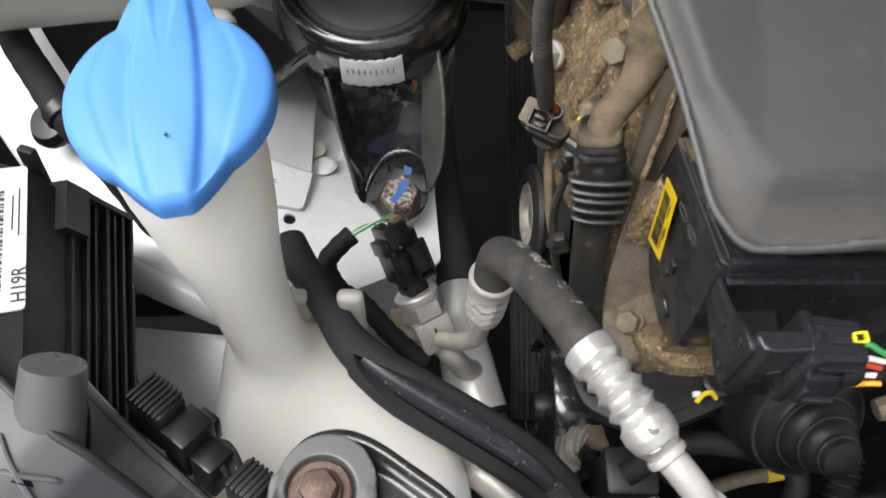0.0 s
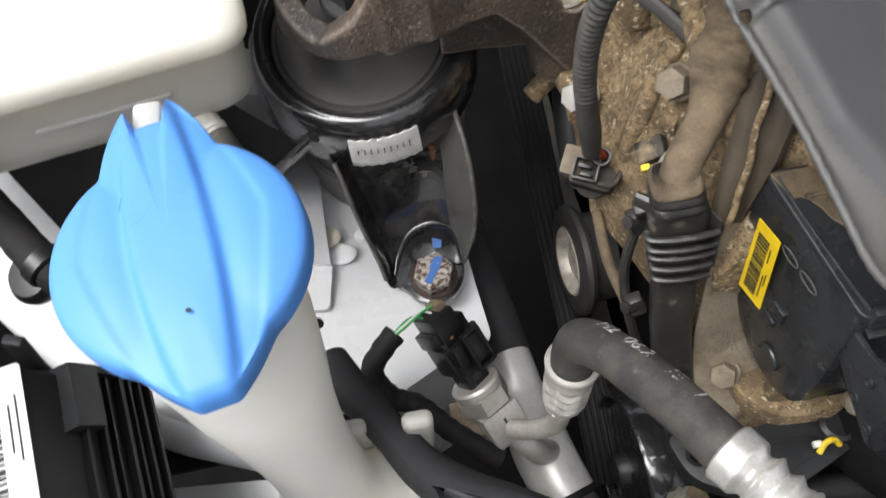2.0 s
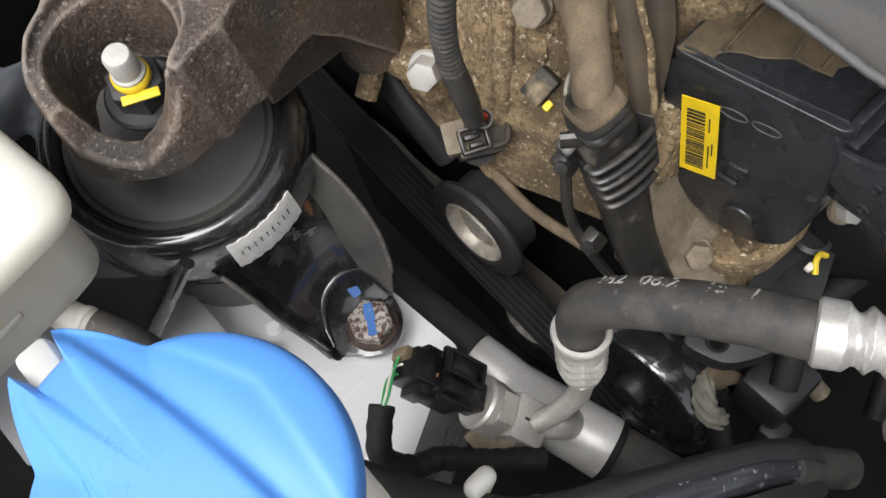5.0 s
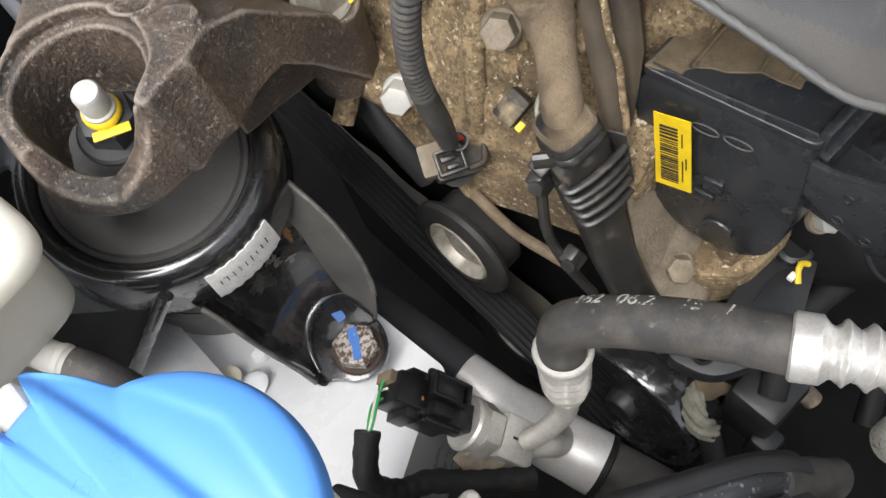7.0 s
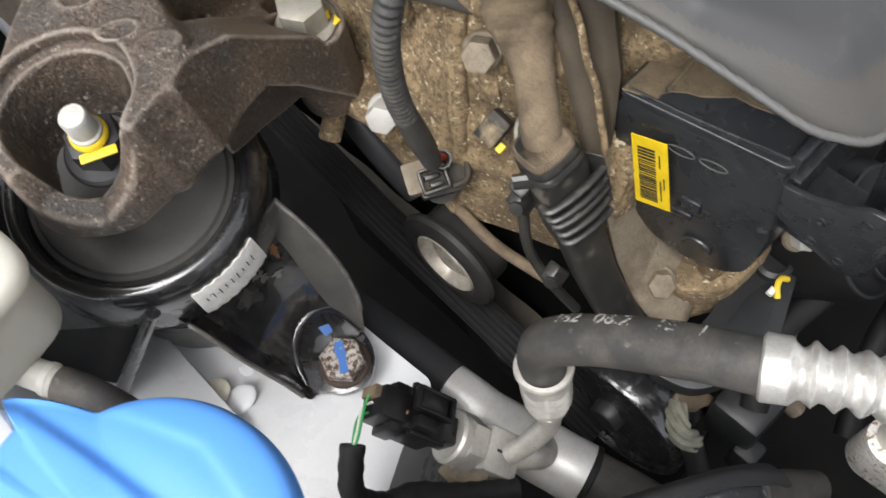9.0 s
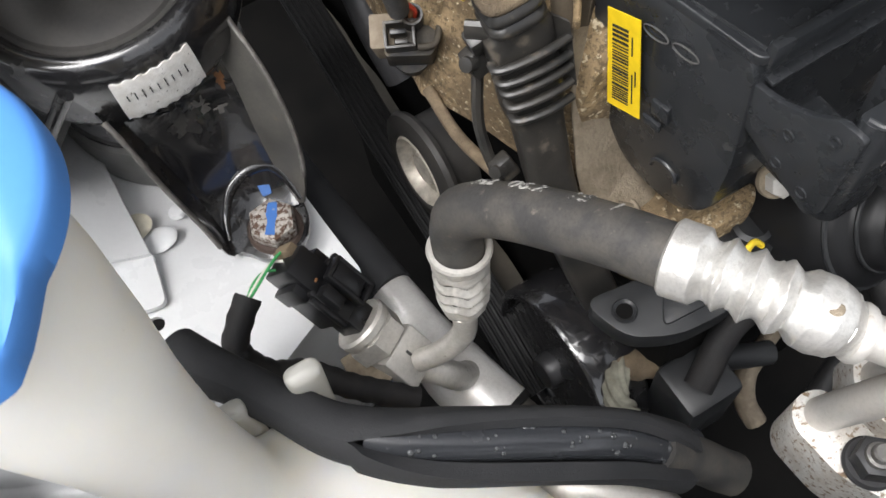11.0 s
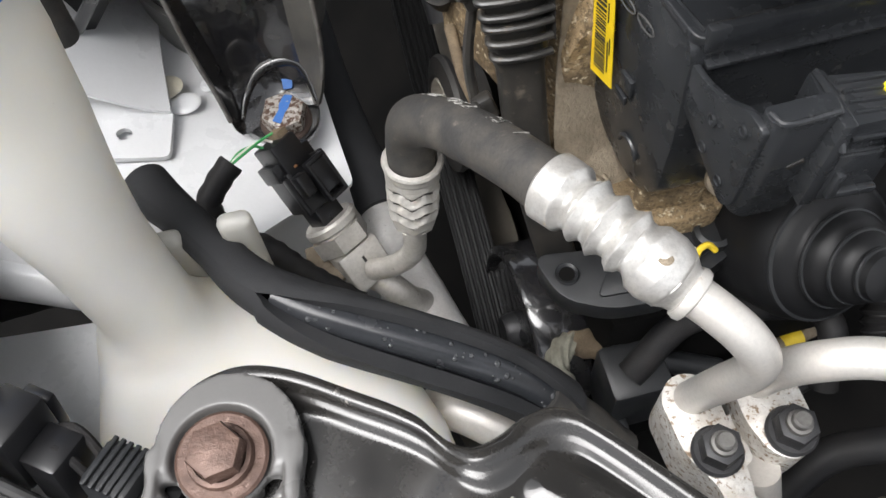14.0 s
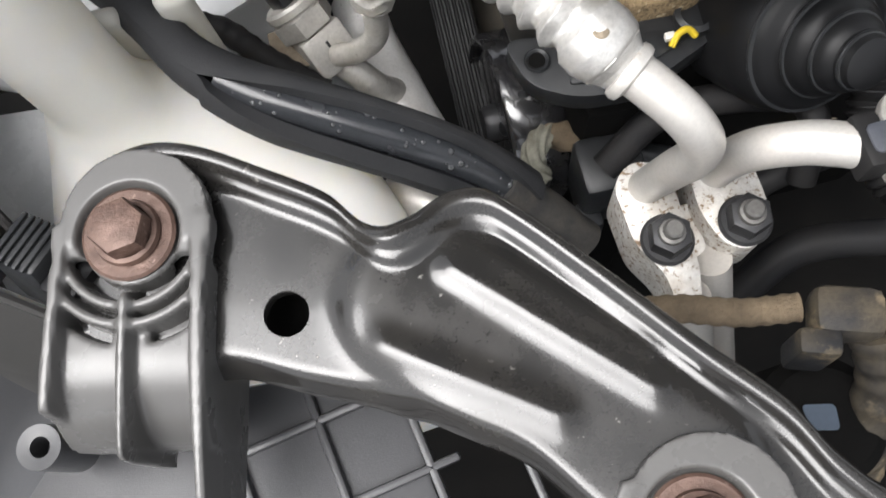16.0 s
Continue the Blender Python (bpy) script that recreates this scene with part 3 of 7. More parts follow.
def lamp_panel():
    def face(u, v):
        dent = 0.010 * math.exp(-((u - 0.75) / 0.12) ** 2 - ((v - 0.62) / 0.16) ** 2)
        return (-0.200 + 0.125 * u, 0.172 - 0.012 * u - 0.115 * v, 0.9030 - 0.006 * math.sin(v * 1.5) - 0.030 * v * v - dent)
    return plain("lamp_panel", sheet(face, 30, 30, 0.003), PAINT, "pale painted panel under the headlamp", "body panel")


lamp_panel()


# ---- washer fluid reservoir with its blue cap ----
def washer_reservoir():
    t = thing("washer_reservoir", (-0.05, 0.10, 0.70), "translucent cream plastic washer reservoir with a tall filler neck", "reservoir")
    plan = [(-0.1005, 0.156), (-0.060, 0.166), (-0.028, 0.150), (-0.003, 0.128), (0.009, 0.095), (0.012, 0.045), (-0.090, 0.035), (-0.1045, 0.085)]
    neck = [((-0.0885, 0.1735, 1.064), 0.0275), ((-0.088, 0.1715, 1.045), 0.0265), ((-0.0865, 0.167, 1.020), 0.0238), ((-0.0838, 0.160, 0.990), 0.0198), ((-0.0815, 0.155, 0.965), 0.0172), ((-0.0800, 0.152, 0.945), 0.0168), ((-0.078, 0.149, 0.925), 0.0170), ((-0.076, 0.145, 0.900), 0.0172)]
    line = spline([p for p, _ in neck], 15)
    def field(X, Y, Z):
        side = plan_field(plan, X, Y) - 0.004 + 0.06 * (Z - 0.88)
        d = soft_max(side, np.maximum(Z - (0.922 - 0.22 * (X + 0.085)), 0.70 - Z), 0.016)
        stem = np.full(X.shape, 1.0)
        for k in range(14):
            a, b = line[k], line[k + 1]
            ra, rb = (np.interp(q / 14 * (len(neck) - 1), range(len(neck)), [r for _, r in neck]) for q in (k, k + 1))
            u = np.clip((Z - a.z) / (b.z - a.z), 0, 1)
            r = np.hypot(X - a.x - (b.x - a.x) * u, Y - a.y - (b.y - a.y) * u) - (ra + (rb - ra) * u)
            stem = np.minimum(stem, np.maximum(r, np.maximum(Z - a.z - 0.001, b.z - 0.001 - Z)))
        return soft_min(d, stem, 0.013)
    part("tank", solid(field, (-0.135, 0.02, 0.705), (0.022, 0.215, 1.062), 0.0022), CREAM, t, sharp=180)
    for at, w in (((-0.0670, 0.164, 0.949), 0.014), ((-0.0405, 0.160, 0.957), 0.012)):
        clip = block(w, 0.007, 0.060, 0.0032, (0, 0, -0.030), 3)
        part("clip", clip, TANKWHITE, t, "upright white retaining clip", m=axes(at, (0.05, -0.12, 1)))
    part("weld_seam", tube([(-0.112, 0.10, 0.880), (-0.100, 0.155, 0.880), (-0.06, 0.169, 0.876), (-0.028, 0.152, 0.868), (-0.002, 0.128, 0.862), (0.011, 0.095, 0.858)], 0.0016, 40, 8), CREAM, t)

    # cap: a ribbed disc with a pull tab in front and a hinge lug behind
    bx, by, bz = -0.0895, 0.1785, 1.0715
    def rad(a):
        """Outline of the cap; a in degrees, -90 is the front tab."""
        a = (a + 180) % 360 - 180
        front, back = abs(a + 90), abs(a - 90)
        r = 0.0345
        if front < 44:
            s = max(0.0, 1 - front / 44)
            tab = 0.0435 / max(0.3, math.cos(radians(min(front, 60)))) if front < 6 else 0.0345 + 0.0095 * max(0, 1 - (front - 6) / 26) ** 1.3
            r = max(r, min(tab, 0.0455))
        if back < 5.6:
            return 0.0440
        if back < 34:
            r = max(r, 0.0345 + 0.0175 * max(0, 1 - max(0, back - 8) / 22) ** 1.2)
        return r
    n = 200
    def ribs(x, y):
        """Relief of the middle band and the two side flutes."""
        half = 0.0108 - (0.0046 * (y / 0.0435) ** 2 if y < 0 else 0.0034 * (y / 0.045) ** 2)
        d = abs(x) - half
        band = 1 / (1 + math.exp(max(-40, min(40, d / 0.0004))))
        outer = d - 0.0145 + 0.22 * abs(y - 0.003)
        return 0.0012 * band - 0.0013 * math.exp(-(max(0.0, d) / 0.0055) ** 2) * (1 - band) + 0.0007 / (1 + math.exp(max(-40, min(40, -outer / 0.0005))))
    rings = []
    for f, z in [(0.95, -0.0075), (1.0, -0.0055), (1.0, -0.0005), (0.992, 0.0008)] + [(1 - (k / 40) ** 1.3, 0.0014 + 0.0062 * (1 - (1 - (k / 40)) ** 2.2)) for k in range(2, 40)]:
        ring = []
        for k in range(n):
            a = 360 * k / n
            r = rad(a) * f
            x, y = r * math.cos(radians(a)), r * math.sin(radians(a))
            keep = min(1, max(0, 0.992 - f) / 0.05)
            ring.append((bx + x, by + y, bz + z + ribs(x, y) * keep))
        rings.append(ring)
    swing = Matrix.Translation((bx, by, 0)) @ Matrix.Rotation(radians(10), 4, "Z") @ Matrix.Translation((-bx, -by, 0))
    cap = part("cap", loft(rings), BLUE, t, "bright blue plastic washer cap with raised ribs", sharp=50, m=swing)
    part("hinge_lug", block(0.0088, 0.0125, 0.008, 0.0020, (-0.0984, 0.2252, 1.0685)), TANKWHITE, t, "white strap lug in the cap's notch")
    for text, y, s in (("WASHER", 0.195, 0.0066), ("ONLY", 0.1878, 0.0066)):
        word = letters(text, s, 0.0002, Matrix.Translation((-0.0905, y, bz + 0.0096)))
        for v in word.verts:
            x, y = v.co.x - bx, v.co.y - by
            k = max(0.0, 1 - math.hypot(x, y) / rad(math.degrees(math.atan2(y, x)))) ** (1 / 1.3)
            v.co.z = bz + 0.0014 + 0.0062 * (1 - (1 - k) ** 2.2) + ribs(x, y) + (0.00005 if v.co.z > bz + 0.0096 else -0.0003)
        part("lettering", word, BLUE, cap, m=swing)
    part("mark", lathe([(0, 0.0004), (0.0006, 0.0003), (0.0007, 0)], 10), INK, cap, "small dark pit", m=Matrix.Translation((-0.0850, 0.1565, bz + 0.0090)))
    return t


washer_reservoir()


# ---- coolant expansion tank ----
def coolant_reservoir():
    t = thing("coolant_reservoir", (-0.135, 0.345, 0.93), "milky white plastic coolant expansion tank", "reservoir")
    turn = Matrix.Translation((-0.0712, 0.2738, 0)) @ Matrix.Rotation(radians(7.4), 4, "Z")
    def ring(dx, dy, z, r=0.014):
        return [tuple(turn @ Vector((x, y, z))) for x, y in rounded([(-0.165, dy), (-dx, dy), (-dx, 0.19), (-0.165, 0.19)], r, 6)]
    lv = [(0.030, 0.030, 0.998), (0.0100, 0.0120, 1.0010), (0.0070, 0.0086, 1.0060), (0.0064, 0.0078, 1.0130), (0.0052, 0.0050, 1.0300), (0.0046, 0.0040, 1.0395), (0.0040, 0.0030, 1.0412), (0.0006, 0.0004, 1.0420), (0.0, 0.0, 1.0460), (0.0008, 0.0008, 1.0488), (0.0030, 0.0030, 1.0508), (0.0070, 0.0070, 1.0515), (0.0095, 0.0095, 1.0503), (0.0130, 0.0130, 1.0501), (0.05, 0.05, 1.0510)]
    part("tank", loft([ring(x, y, z) for x, y, z in lv]), TANKWHITE, t, sharp=50)
    part("rib", block(0.050, 0.0022, 0.0022, 0.0008), TANKWHITE, t, m=turn @ Matrix.Translation((-0.060, 0.0056, 1.024)))
    part("outlet", lathe([(0.0052, -0.022), (0.0052, -0.004), (0.0058, -0.0035), (0.0058, -0.0015), (0.0050, -0.001), (0.0050, 0.004), (0, 0.004)], 24), TANKWHITE, t, "short white outlet", m=axes((-0.0980, 0.2725, 0.999), (0.42, -0.88, -0.15)))
    part("rubber_elbow", tube([(-0.0978, 0.2715, 0.999), (-0.0945, 0.2650, 0.9975), (-0.0920, 0.2590, 0.992), (-0.0915, 0.2570, 0.980), (-0.093, 0.258, 0.955)], 0.0060, 24, 18), HOSE, t, "grey rubber elbow on the outlet")
    return t


coolant_reservoir()


def wing_hose():
    t = thing("vent_hose", (-0.186, 0.248, 0.955), "black taped hose clipped to the wing rail", "hose")
    part("hose", tube([(-0.235, 0.335, 0.975), (-0.205, 0.285, 0.979), (-0.1871, 0.2600, 0.980), (-0.1719, 0.2395, 0.981), (-0.1625, 0.2316, 0.970), (-0.1508, 0.2209, 0.955), (-0.1380, 0.2080, 0.938), (-0.118, 0.192, 0.915)], lambda u, a: 0.0076 * (1 + 0.02 * math.sin(u * 120 + a)), 90, 18), BLACKTAPE, t)
    m = axes((-0.1719, 0.2395, 0.981), (0.62, -0.74, -0.20))
    part("clip", lathe([(0.0078, -0.0035), (0.0088, -0.0028), (0.0088, 0.0028), (0.0078, 0.0035)], 24), CONNECTOR, t, "black clip band round the hose", m=m)
    part("clip_lock", block(0.006, 0.005, 0.006, 0.001, (0.002, -0.0095, 0)), CONNECTOR, t, m=m)
    part("clip_foot", lathe([(0, 0.006), (0.009, 0.005), (0.0118, 0.001), (0.0118, -0.002), (0.005, -0.004), (0.005, -0.030)], 28), CONNECTOR, t, m=axes((-0.186, 0.2481, 0.9605), (-0.2, -0.3, 0.93)))
    return t


wing_hose()


# ---- headlamp housing with its ribs and sticker ----
def headlamp():
    t = thing("headlamp_housing", (-0.17, 0.13, 0.88), "black ribbed plastic headlamp housing with a white barcode sticker", "headlamp")
    top = [Vector((-0.1110, 0.0530, 1.0660)), Vector((-0.1452, 0.1690, 1.0428))]
    low = [Vector((-0.0995, 0.0635, 1.0165)), Vector((-0.1406, 0.1943, 0.9627))]

    def flank(u, v, out=0.0):
        """A place on the ribbed flank: u along it, v from its upper edge down."""
        a, b = top[0].lerp(top[1], u), low[0].lerp(low[1], u)
        n = (low[0] - top[0]).cross(top[1] - top[0]).normalized()
        return a.lerp(b, v) + n * (out if n.x > 0 else -out)
    rings = []
    for u, inset in ((0.0, 0.0), (0.5, 0.0), (0.975, 0.0), (1.0, 0.002)):
        a, b = flank(u, 0, -inset), flank(u, 1, -inset)
        rings.append([(-0.30, a.y + 0.05, a.z), tuple(a - Vector((0.0015, -0.0004, 0))), tuple(flank(u, 0.03, -inset)), tuple(b), (b.x - 0.012, b.y, b.z - 0.03), (b.x - 0.03, b.y, 0.86), (-0.30, b.y + 0.05, 0.86)])
    part("body", loft(rings), LAMPPLASTIC, t, sharp=30)

    def strip(u0, u1, v0, v1, out, taper=0.15):
        d = (v1 - v0) * taper
        return loft([[tuple(flank(u, v0, -0.002)), tuple(flank(u, v0 + d, out)), tuple(flank(u, v1 - d, out)), tuple(flank(u, v1, -0.002))] for u in (u0, u1)])
    for v0, v1, out in ((0.33, 0.37, 0.0016), (0.47, 0.51, 0.0020), (0.57, 0.60, 0.0014), (0.67, 0.72, 0.0024), (0.78, 0.81, 0.0016), (0.86, 0.90, 0.0022), (0.96, 1.0, 0.0026)):
        part("rib", strip(0.0, 0.985, v0, v1, out), LAMPPLASTIC, t)
    part("end_flange", strip(0.975, 1.0, 0.30, 1.0, 0.0030, 0.02), LAMPPLASTIC, t)
    part("cap_block", strip(0.80, 1.0, 0.20, 0.52, 0.0034), PLASTIC, t, "raised end block of the housing")
    part("corner_post", block(0.0065, 0.0035, 0.024, 0.0008), LAMPPLASTIC, t, m=axes((-0.1500, 0.1765, 1.0300), (0.06, 0.12, 1), (0.93, -0.30, 0)))
    # sticker on the sloping top, its long side along the upper edge
    ey = (top[1] - top[0]).normalized()
    ex = Vector((0.91, -0.41, 0.0))
    ex = (ex - ex.dot(ey) * ey).normalized()
    ez = ex.cross(ey)
    lift = flank(0.48, 0.0)
    m = Matrix(((ex.x, ey.x, ez.x, -0.1284), (ex.y, ey.y, ez.y, 0.1092), (ex.z, ey.z, ez.z, lift.z + (0.1092 - lift.y) * ey.z / ey.y + 0.0006), (0, 0, 0, 1)))
    lab = part("sticker", prism(rounded([(-0.034, 0), (0.0002, 0), (0.0002, 0.0640), (-0.034, 0.0640)], 0.0018), -0.0004, 0.0002), PAPER, t, "white paper barcode sticker", m=m)
    part("code", letters("H19R", 0.0062, 0.0001, m @ Matrix.Translation((-0.0016, 0.0100, 0.0004)) @ Matrix.Rotation(radians(90), 4, "Z")), INK, lab)
    y = 0.008
    for k in range(24):
        w = (0.0009, 0.0016, 0.0006, 0.0012, 0.0007)[k % 5]
        part("bar", block(0.0052, w, 0.0002, 0, (-0.0095, y + w / 2, 0.0003)), INK, lab, m=m)
        y += w + (0.0009, 0.0006, 0.0012)[k % 3]
    for k in range(2):
        part("text_line", block(0.0004, 0.022 - 0.006 * k, 0.0002, 0, (-0.0022 - 0.0020 * k, 0.042, 0.0003)), INK, lab, m=m)
    return t


headlamp()


def lamp_pipe():
    t = thing("taped_hose", (-0.10, 0.163, 0.89), "dark taped hose behind the filler neck", "hose")
    part("duct", tube([(-0.20, 0.184, 0.906), (-0.1535, 0.178, 0.906), (-0.1156, 0.1787, 0.906), (-0.06, 0.182, 0.898)], lambda u, a: 0.0056 + 0.00012 * math.sin(u * 90 + a), 80, 14), BLACKTAPE, t)
    return t


lamp_pipe()


# ---- engine mount ----
MX, MY = -0.0375, 0.3290
MOUNT = axes((MX, MY, 0.980), (0.0, -0.19, 0.98)) @ Matrix.Translation((0, 0, -0.980))


def engine_mount():
    t = thing("engine_mount", (MX, MY, 0.86), "gloss black hydraulic engine mount with a welded steel foot", "engine mount")
    drum = [(0.040, 0.850), (0.0415, 0.905), (0.0430, 0.930), (0.0460, 0.944), (0.0490, 0.950), (0.0518, 0.9550), (0.0522, 0.9580), (0.0518, 0.9640), (0.0512, 0.9700), (0.0505, 0.9750), (0.0494, 0.9795), (0.0480, 0.9825), (0.0462, 0.9848), (0.0440, 0.9858), (0.0420, 0.9855), (0.0406, 0.9838), (0.0400, 0.981), (0.0398, 0.979)]
    mm = MOUNT
    part("drum", lathe(drum, 72), GLOSS, t, m=mm)
    part("lower_cup", lathe([(0.0395, 0.835), (0.0438, 0.845), (0.0446, 0.900), (0.0440, 0.908), (0.0420, 0.910)], 64), CUPPAINT, t, "grey painted cup below the drum", m=mm)
    part("rubber_disc", lathe([(0.0405, 0.978), (0.0390, 0.9815), (0.0372, 0.9812), (0.0362, 0.9825), (0.026, 0.9845), (0.0, 0.9855)], 64), DISC, t, "matt black rubber top of the mount", m=mm)
    # foot: a pressed channel from the drum down to the bolted tab, folded up at both sides
    rows = [
        [(-0.0610, 0.2880, 0.9560), (-0.0560, 0.2960, 0.9460), (-0.0330, 0.3010, 0.9440), (-0.0110, 0.3010, 0.9470), (-0.0030, 0.2975, 0.9600)],
        [(-0.0575, 0.2780, 0.9470), (-0.0520, 0.2880, 0.9280), (-0.0300, 0.2930, 0.9260), (-0.0110, 0.2900, 0.9320), (0.0000, 0.2810, 0.9430)],
        [(-0.0540, 0.2680, 0.9240), (-0.0480, 0.2810, 0.9050), (-0.0280, 0.2870, 0.9080), (-0.0120, 0.2840, 0.9100), (0.0005, 0.2710, 0.9220)],
        [(-0.0500, 0.2615, 0.8985), (-0.0455, 0.2750, 0.8870), (-0.0265, 0.2820, 0.8890), (-0.0120, 0.2790, 0.8900), (-0.0012, 0.2670, 0.9000)],
        [(-0.0475, 0.2560, 0.8790), (-0.0440, 0.2650, 0.8765), (-0.0260, 0.2760, 0.8785), (-0.0115, 0.2730, 0.8790), (-0.0050, 0.2650, 0.8820)],
        [(-0.0455, 0.2570, 0.8722), (-0.0430, 0.2570, 0.8722), (-0.0250, 0.2660, 0.8732), (-0.0105, 0.2640, 0.8735), (-0.0085, 0.2630, 0.8735)],
    ]
    cols = [spline([r[k] for r in rows], 31) for k in range(5)]
    grid = [spline([cols[k][i] for k in (1, 2, 3)], 21) for i in range(31)]
    part("foot_web", sheet(lambda u, v: grid[round(v * 30)][round(u * 20)], 20, 30, 0.0026, (0, 0.6, -0.8)), GLOSS, t, "black pressed steel web", sharp=60)

    def patch(name, mat, label, ci, cj, ri, rj, seed):
        """A ragged stain lying on the web, round its row ci and column cj."""
        bm = bmesh.new()
        def on(i, j):
            i, j = max(0.0, min(29.0, i)), max(0.0, min(19.0, j))
            a, b = int(i), int(j)
            p = grid[a][b].lerp(grid[a + 1][b], i - a).lerp(grid[a][b + 1].lerp(grid[a + 1][b + 1], i - a), j - b)
            n = (grid[a][b + 1] - grid[a][b]).cross(grid[a + 1][b] - grid[a][b]).normalized()
            return p + n * (0.0004 if n.z > 0 else -0.0004)
        rings = []
        for f in (0.25, 0.5, 0.75, 1.0):
            rings.append([bm.verts.new(on(ci + f * ri * math.sin(q) * w, cj + f * rj * math.cos(q) * w)) for q, w in ((2 * math.pi * k / 40, 0.75 + 0.7 * noise.noise((seed, math.cos(2 * math.pi * k / 40) * 2.6, math.sin(2 * math.pi * k / 40) * 2.6)) + 0.22 * noise.noise((seed, k * 0.9, 0))) for k in range(40))])
        bm.faces.new(rings[0])
        for a, b in zip(rings, rings[1:]):
            for k in range(40):
                bm.faces.new((a[k], b[k], b[(k + 1) % 40], a[(k + 1) % 40]))
        bmesh.ops.recalc_face_normals(bm, faces=bm.faces)
        part(name, bm, mat, t, label, sharp=60)
    patch("rust_bloom", RUST, "orange rust bloom on the web", 5.2, 18.0, 1.6, 1.2, 3.1)
    patch("scrape", SCUFF, "pale scraped patch on the web", 7.6, 12.6, 1.8, 2.2, 7.7)
    patch("scrape", GRIMEGLOSS, "grimy patch on the web", 8.6, 8.4, 2.0, 4.0, 1.9)
    patch("scrape", SCUFF, "pale scraped patch on the web", 9.2, 15.8, 0.8, 1.8, 5.3)
    def flange(k0, k1, lip):
        def f(u, v):
            a, b = cols[k0][round(v * 30)], cols[k1][round(v * 30)]
            p = a.lerp(b, u)
            return p + Vector((0, -lip * math.sin(u * math.pi), lip * math.sin(u * math.pi) * 0.5))
        return f
    part("foot_flange", sheet(flange(3, 4, -0.0008), 8, 30, 0.0024, (0.5, 0.6, -0.6)), DUSTBLACK, t, "dust-greyed side flange", sharp=60)
    part("foot_flange", sheet(flange(0, 1, -0.0006), 6, 30, 0.0024, (-0.3, 0.6, -0.7)), GLOSS, t, sharp=60)
    part("flange_edge", tube([c + Vector((0, -0.0004, 0.0002)) for c in cols[0][2:27]], 0.0011, 40, 8), SCUFF, t, "edge scuffed to bare steel")
    part("flange_edge", tube([c for c in cols[4][0:26]], 0.0012, 40, 8), SCUFF, t)
    tab = rounded([(-0.0460, 0.2720), (-0.0450, 0.2600), (-0.0390, 0.2545), (-0.0365, 0.2500), (-0.0300, 0.2455), (-0.0215, 0.2445), (-0.0140, 0.2490), (-0.0095, 0.2570), (-0.0082, 0.2640), (-0.0095, 0.2740), (-0.044, 0.2740)], 0.004, 4)
    part("tab", prism(tab, 0.8680, 0.8724, 0.0010), GLOSS, t)
    part("pad_rim", tube([(-0.0440, 0.2620, 0.8770), (-0.0400, 0.2730, 0.8800), (-0.0330, 0.2800, 0.8850), (-0.0220, 0.2825, 0.8875), (-0.0130, 0.2800, 0.8860), (-0.0095, 0.2730, 0.8800), (-0.0085, 0.2650, 0.8745)], lambda u, a: 0.0030 * (0.4 + 0.6 * math.sin(u * math.pi)), 40, 14), GLOSS, t, "raised edge above the bolt seat")
    # second leg towards the wing: a channel with a rolled edge
    la, lb = Vector((-0.0645, 0.2885, 0.967)), Vector((-0.1027, 0.3018, 0.915))
    # Dull black in place of the leg's gloss paint keeps this hollow dark.
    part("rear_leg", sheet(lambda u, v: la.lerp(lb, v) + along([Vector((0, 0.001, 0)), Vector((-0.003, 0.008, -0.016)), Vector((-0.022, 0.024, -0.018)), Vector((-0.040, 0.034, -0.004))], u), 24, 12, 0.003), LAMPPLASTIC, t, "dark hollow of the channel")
    part("leg_flange", tube([la, la.lerp(lb, 0.33) + Vector((0, -0.0006, 0.001)), la.lerp(lb, 0.67), lb], 0.0030, 20, 12), GLOSS, t)
    # scuffed tag wrapped on the rim
    a0, a1 = radians(255), radians(290)
    def tagf(u, v):
        a = a0 + (a1 - a0) * u
        z = 0.9560 + 0.0215 * v
        r = float(np.interp(z, [q[1] for q in drum[:12]], [q[0] for q in drum[:12]])) + 0.0006
        jag = 0.0006 * math.sin(u * 41) * (1 if v in (0, 1) else 0)
        return MOUNT @ Vector((r * math.cos(a), r * math.sin(a), z + jag))
    part("tag", sheet(tagf, 40, 12, 0.0005, (0, 1, 0)), TAG, t, "scuffed white tag with a worn print")
    for k in range(9):
        a = a0 + (a1 - a0) * (0.12 + 0.09 * k)
        part("print_bar", block(0.0005, 0.0004, 0.003 + 0.001 * (k % 3), 0), INK, t, m=MOUNT @ axes((0.0521 * math.cos(a), 0.0521 * math.sin(a), 0.9690), (0, 0, 1), (math.cos(a), math.sin(a), 0)))
    # rust bloom on the web, weld bead at the drum
    part("weld_bead", tube([MOUNT @ Vector((0.0468 * math.cos(a), 0.0468 * math.sin(a), 0.947 + 0.0008 * math.sin(a * 40))) for a in (radians(236 + 6 * k) for k in range(13))], lambda u, a: 0.0016 + 0.0004 * math.sin(u * 60), 60, 8), GLOSS, t)
    part("scuff", tube([MOUNT @ Vector((0.0470 * math.cos(a), 0.0470 * math.sin(a), 0.9545)) for a in (radians(247 + 2 * k) for k in range(7))], 0.0012, 16, 8), SCUFF, t, "paint scraped to bare steel")
    part("scuff", tube([MOUNT @ Vector((0.0472 * math.cos(a), 0.0472 * math.sin(a), 0.955)) for a in (radians(296 + 2 * k) for k in range(7))], 0.0012, 16, 8), SCUFF, t, "paint scraped to bare steel")
    return t


engine_mount()

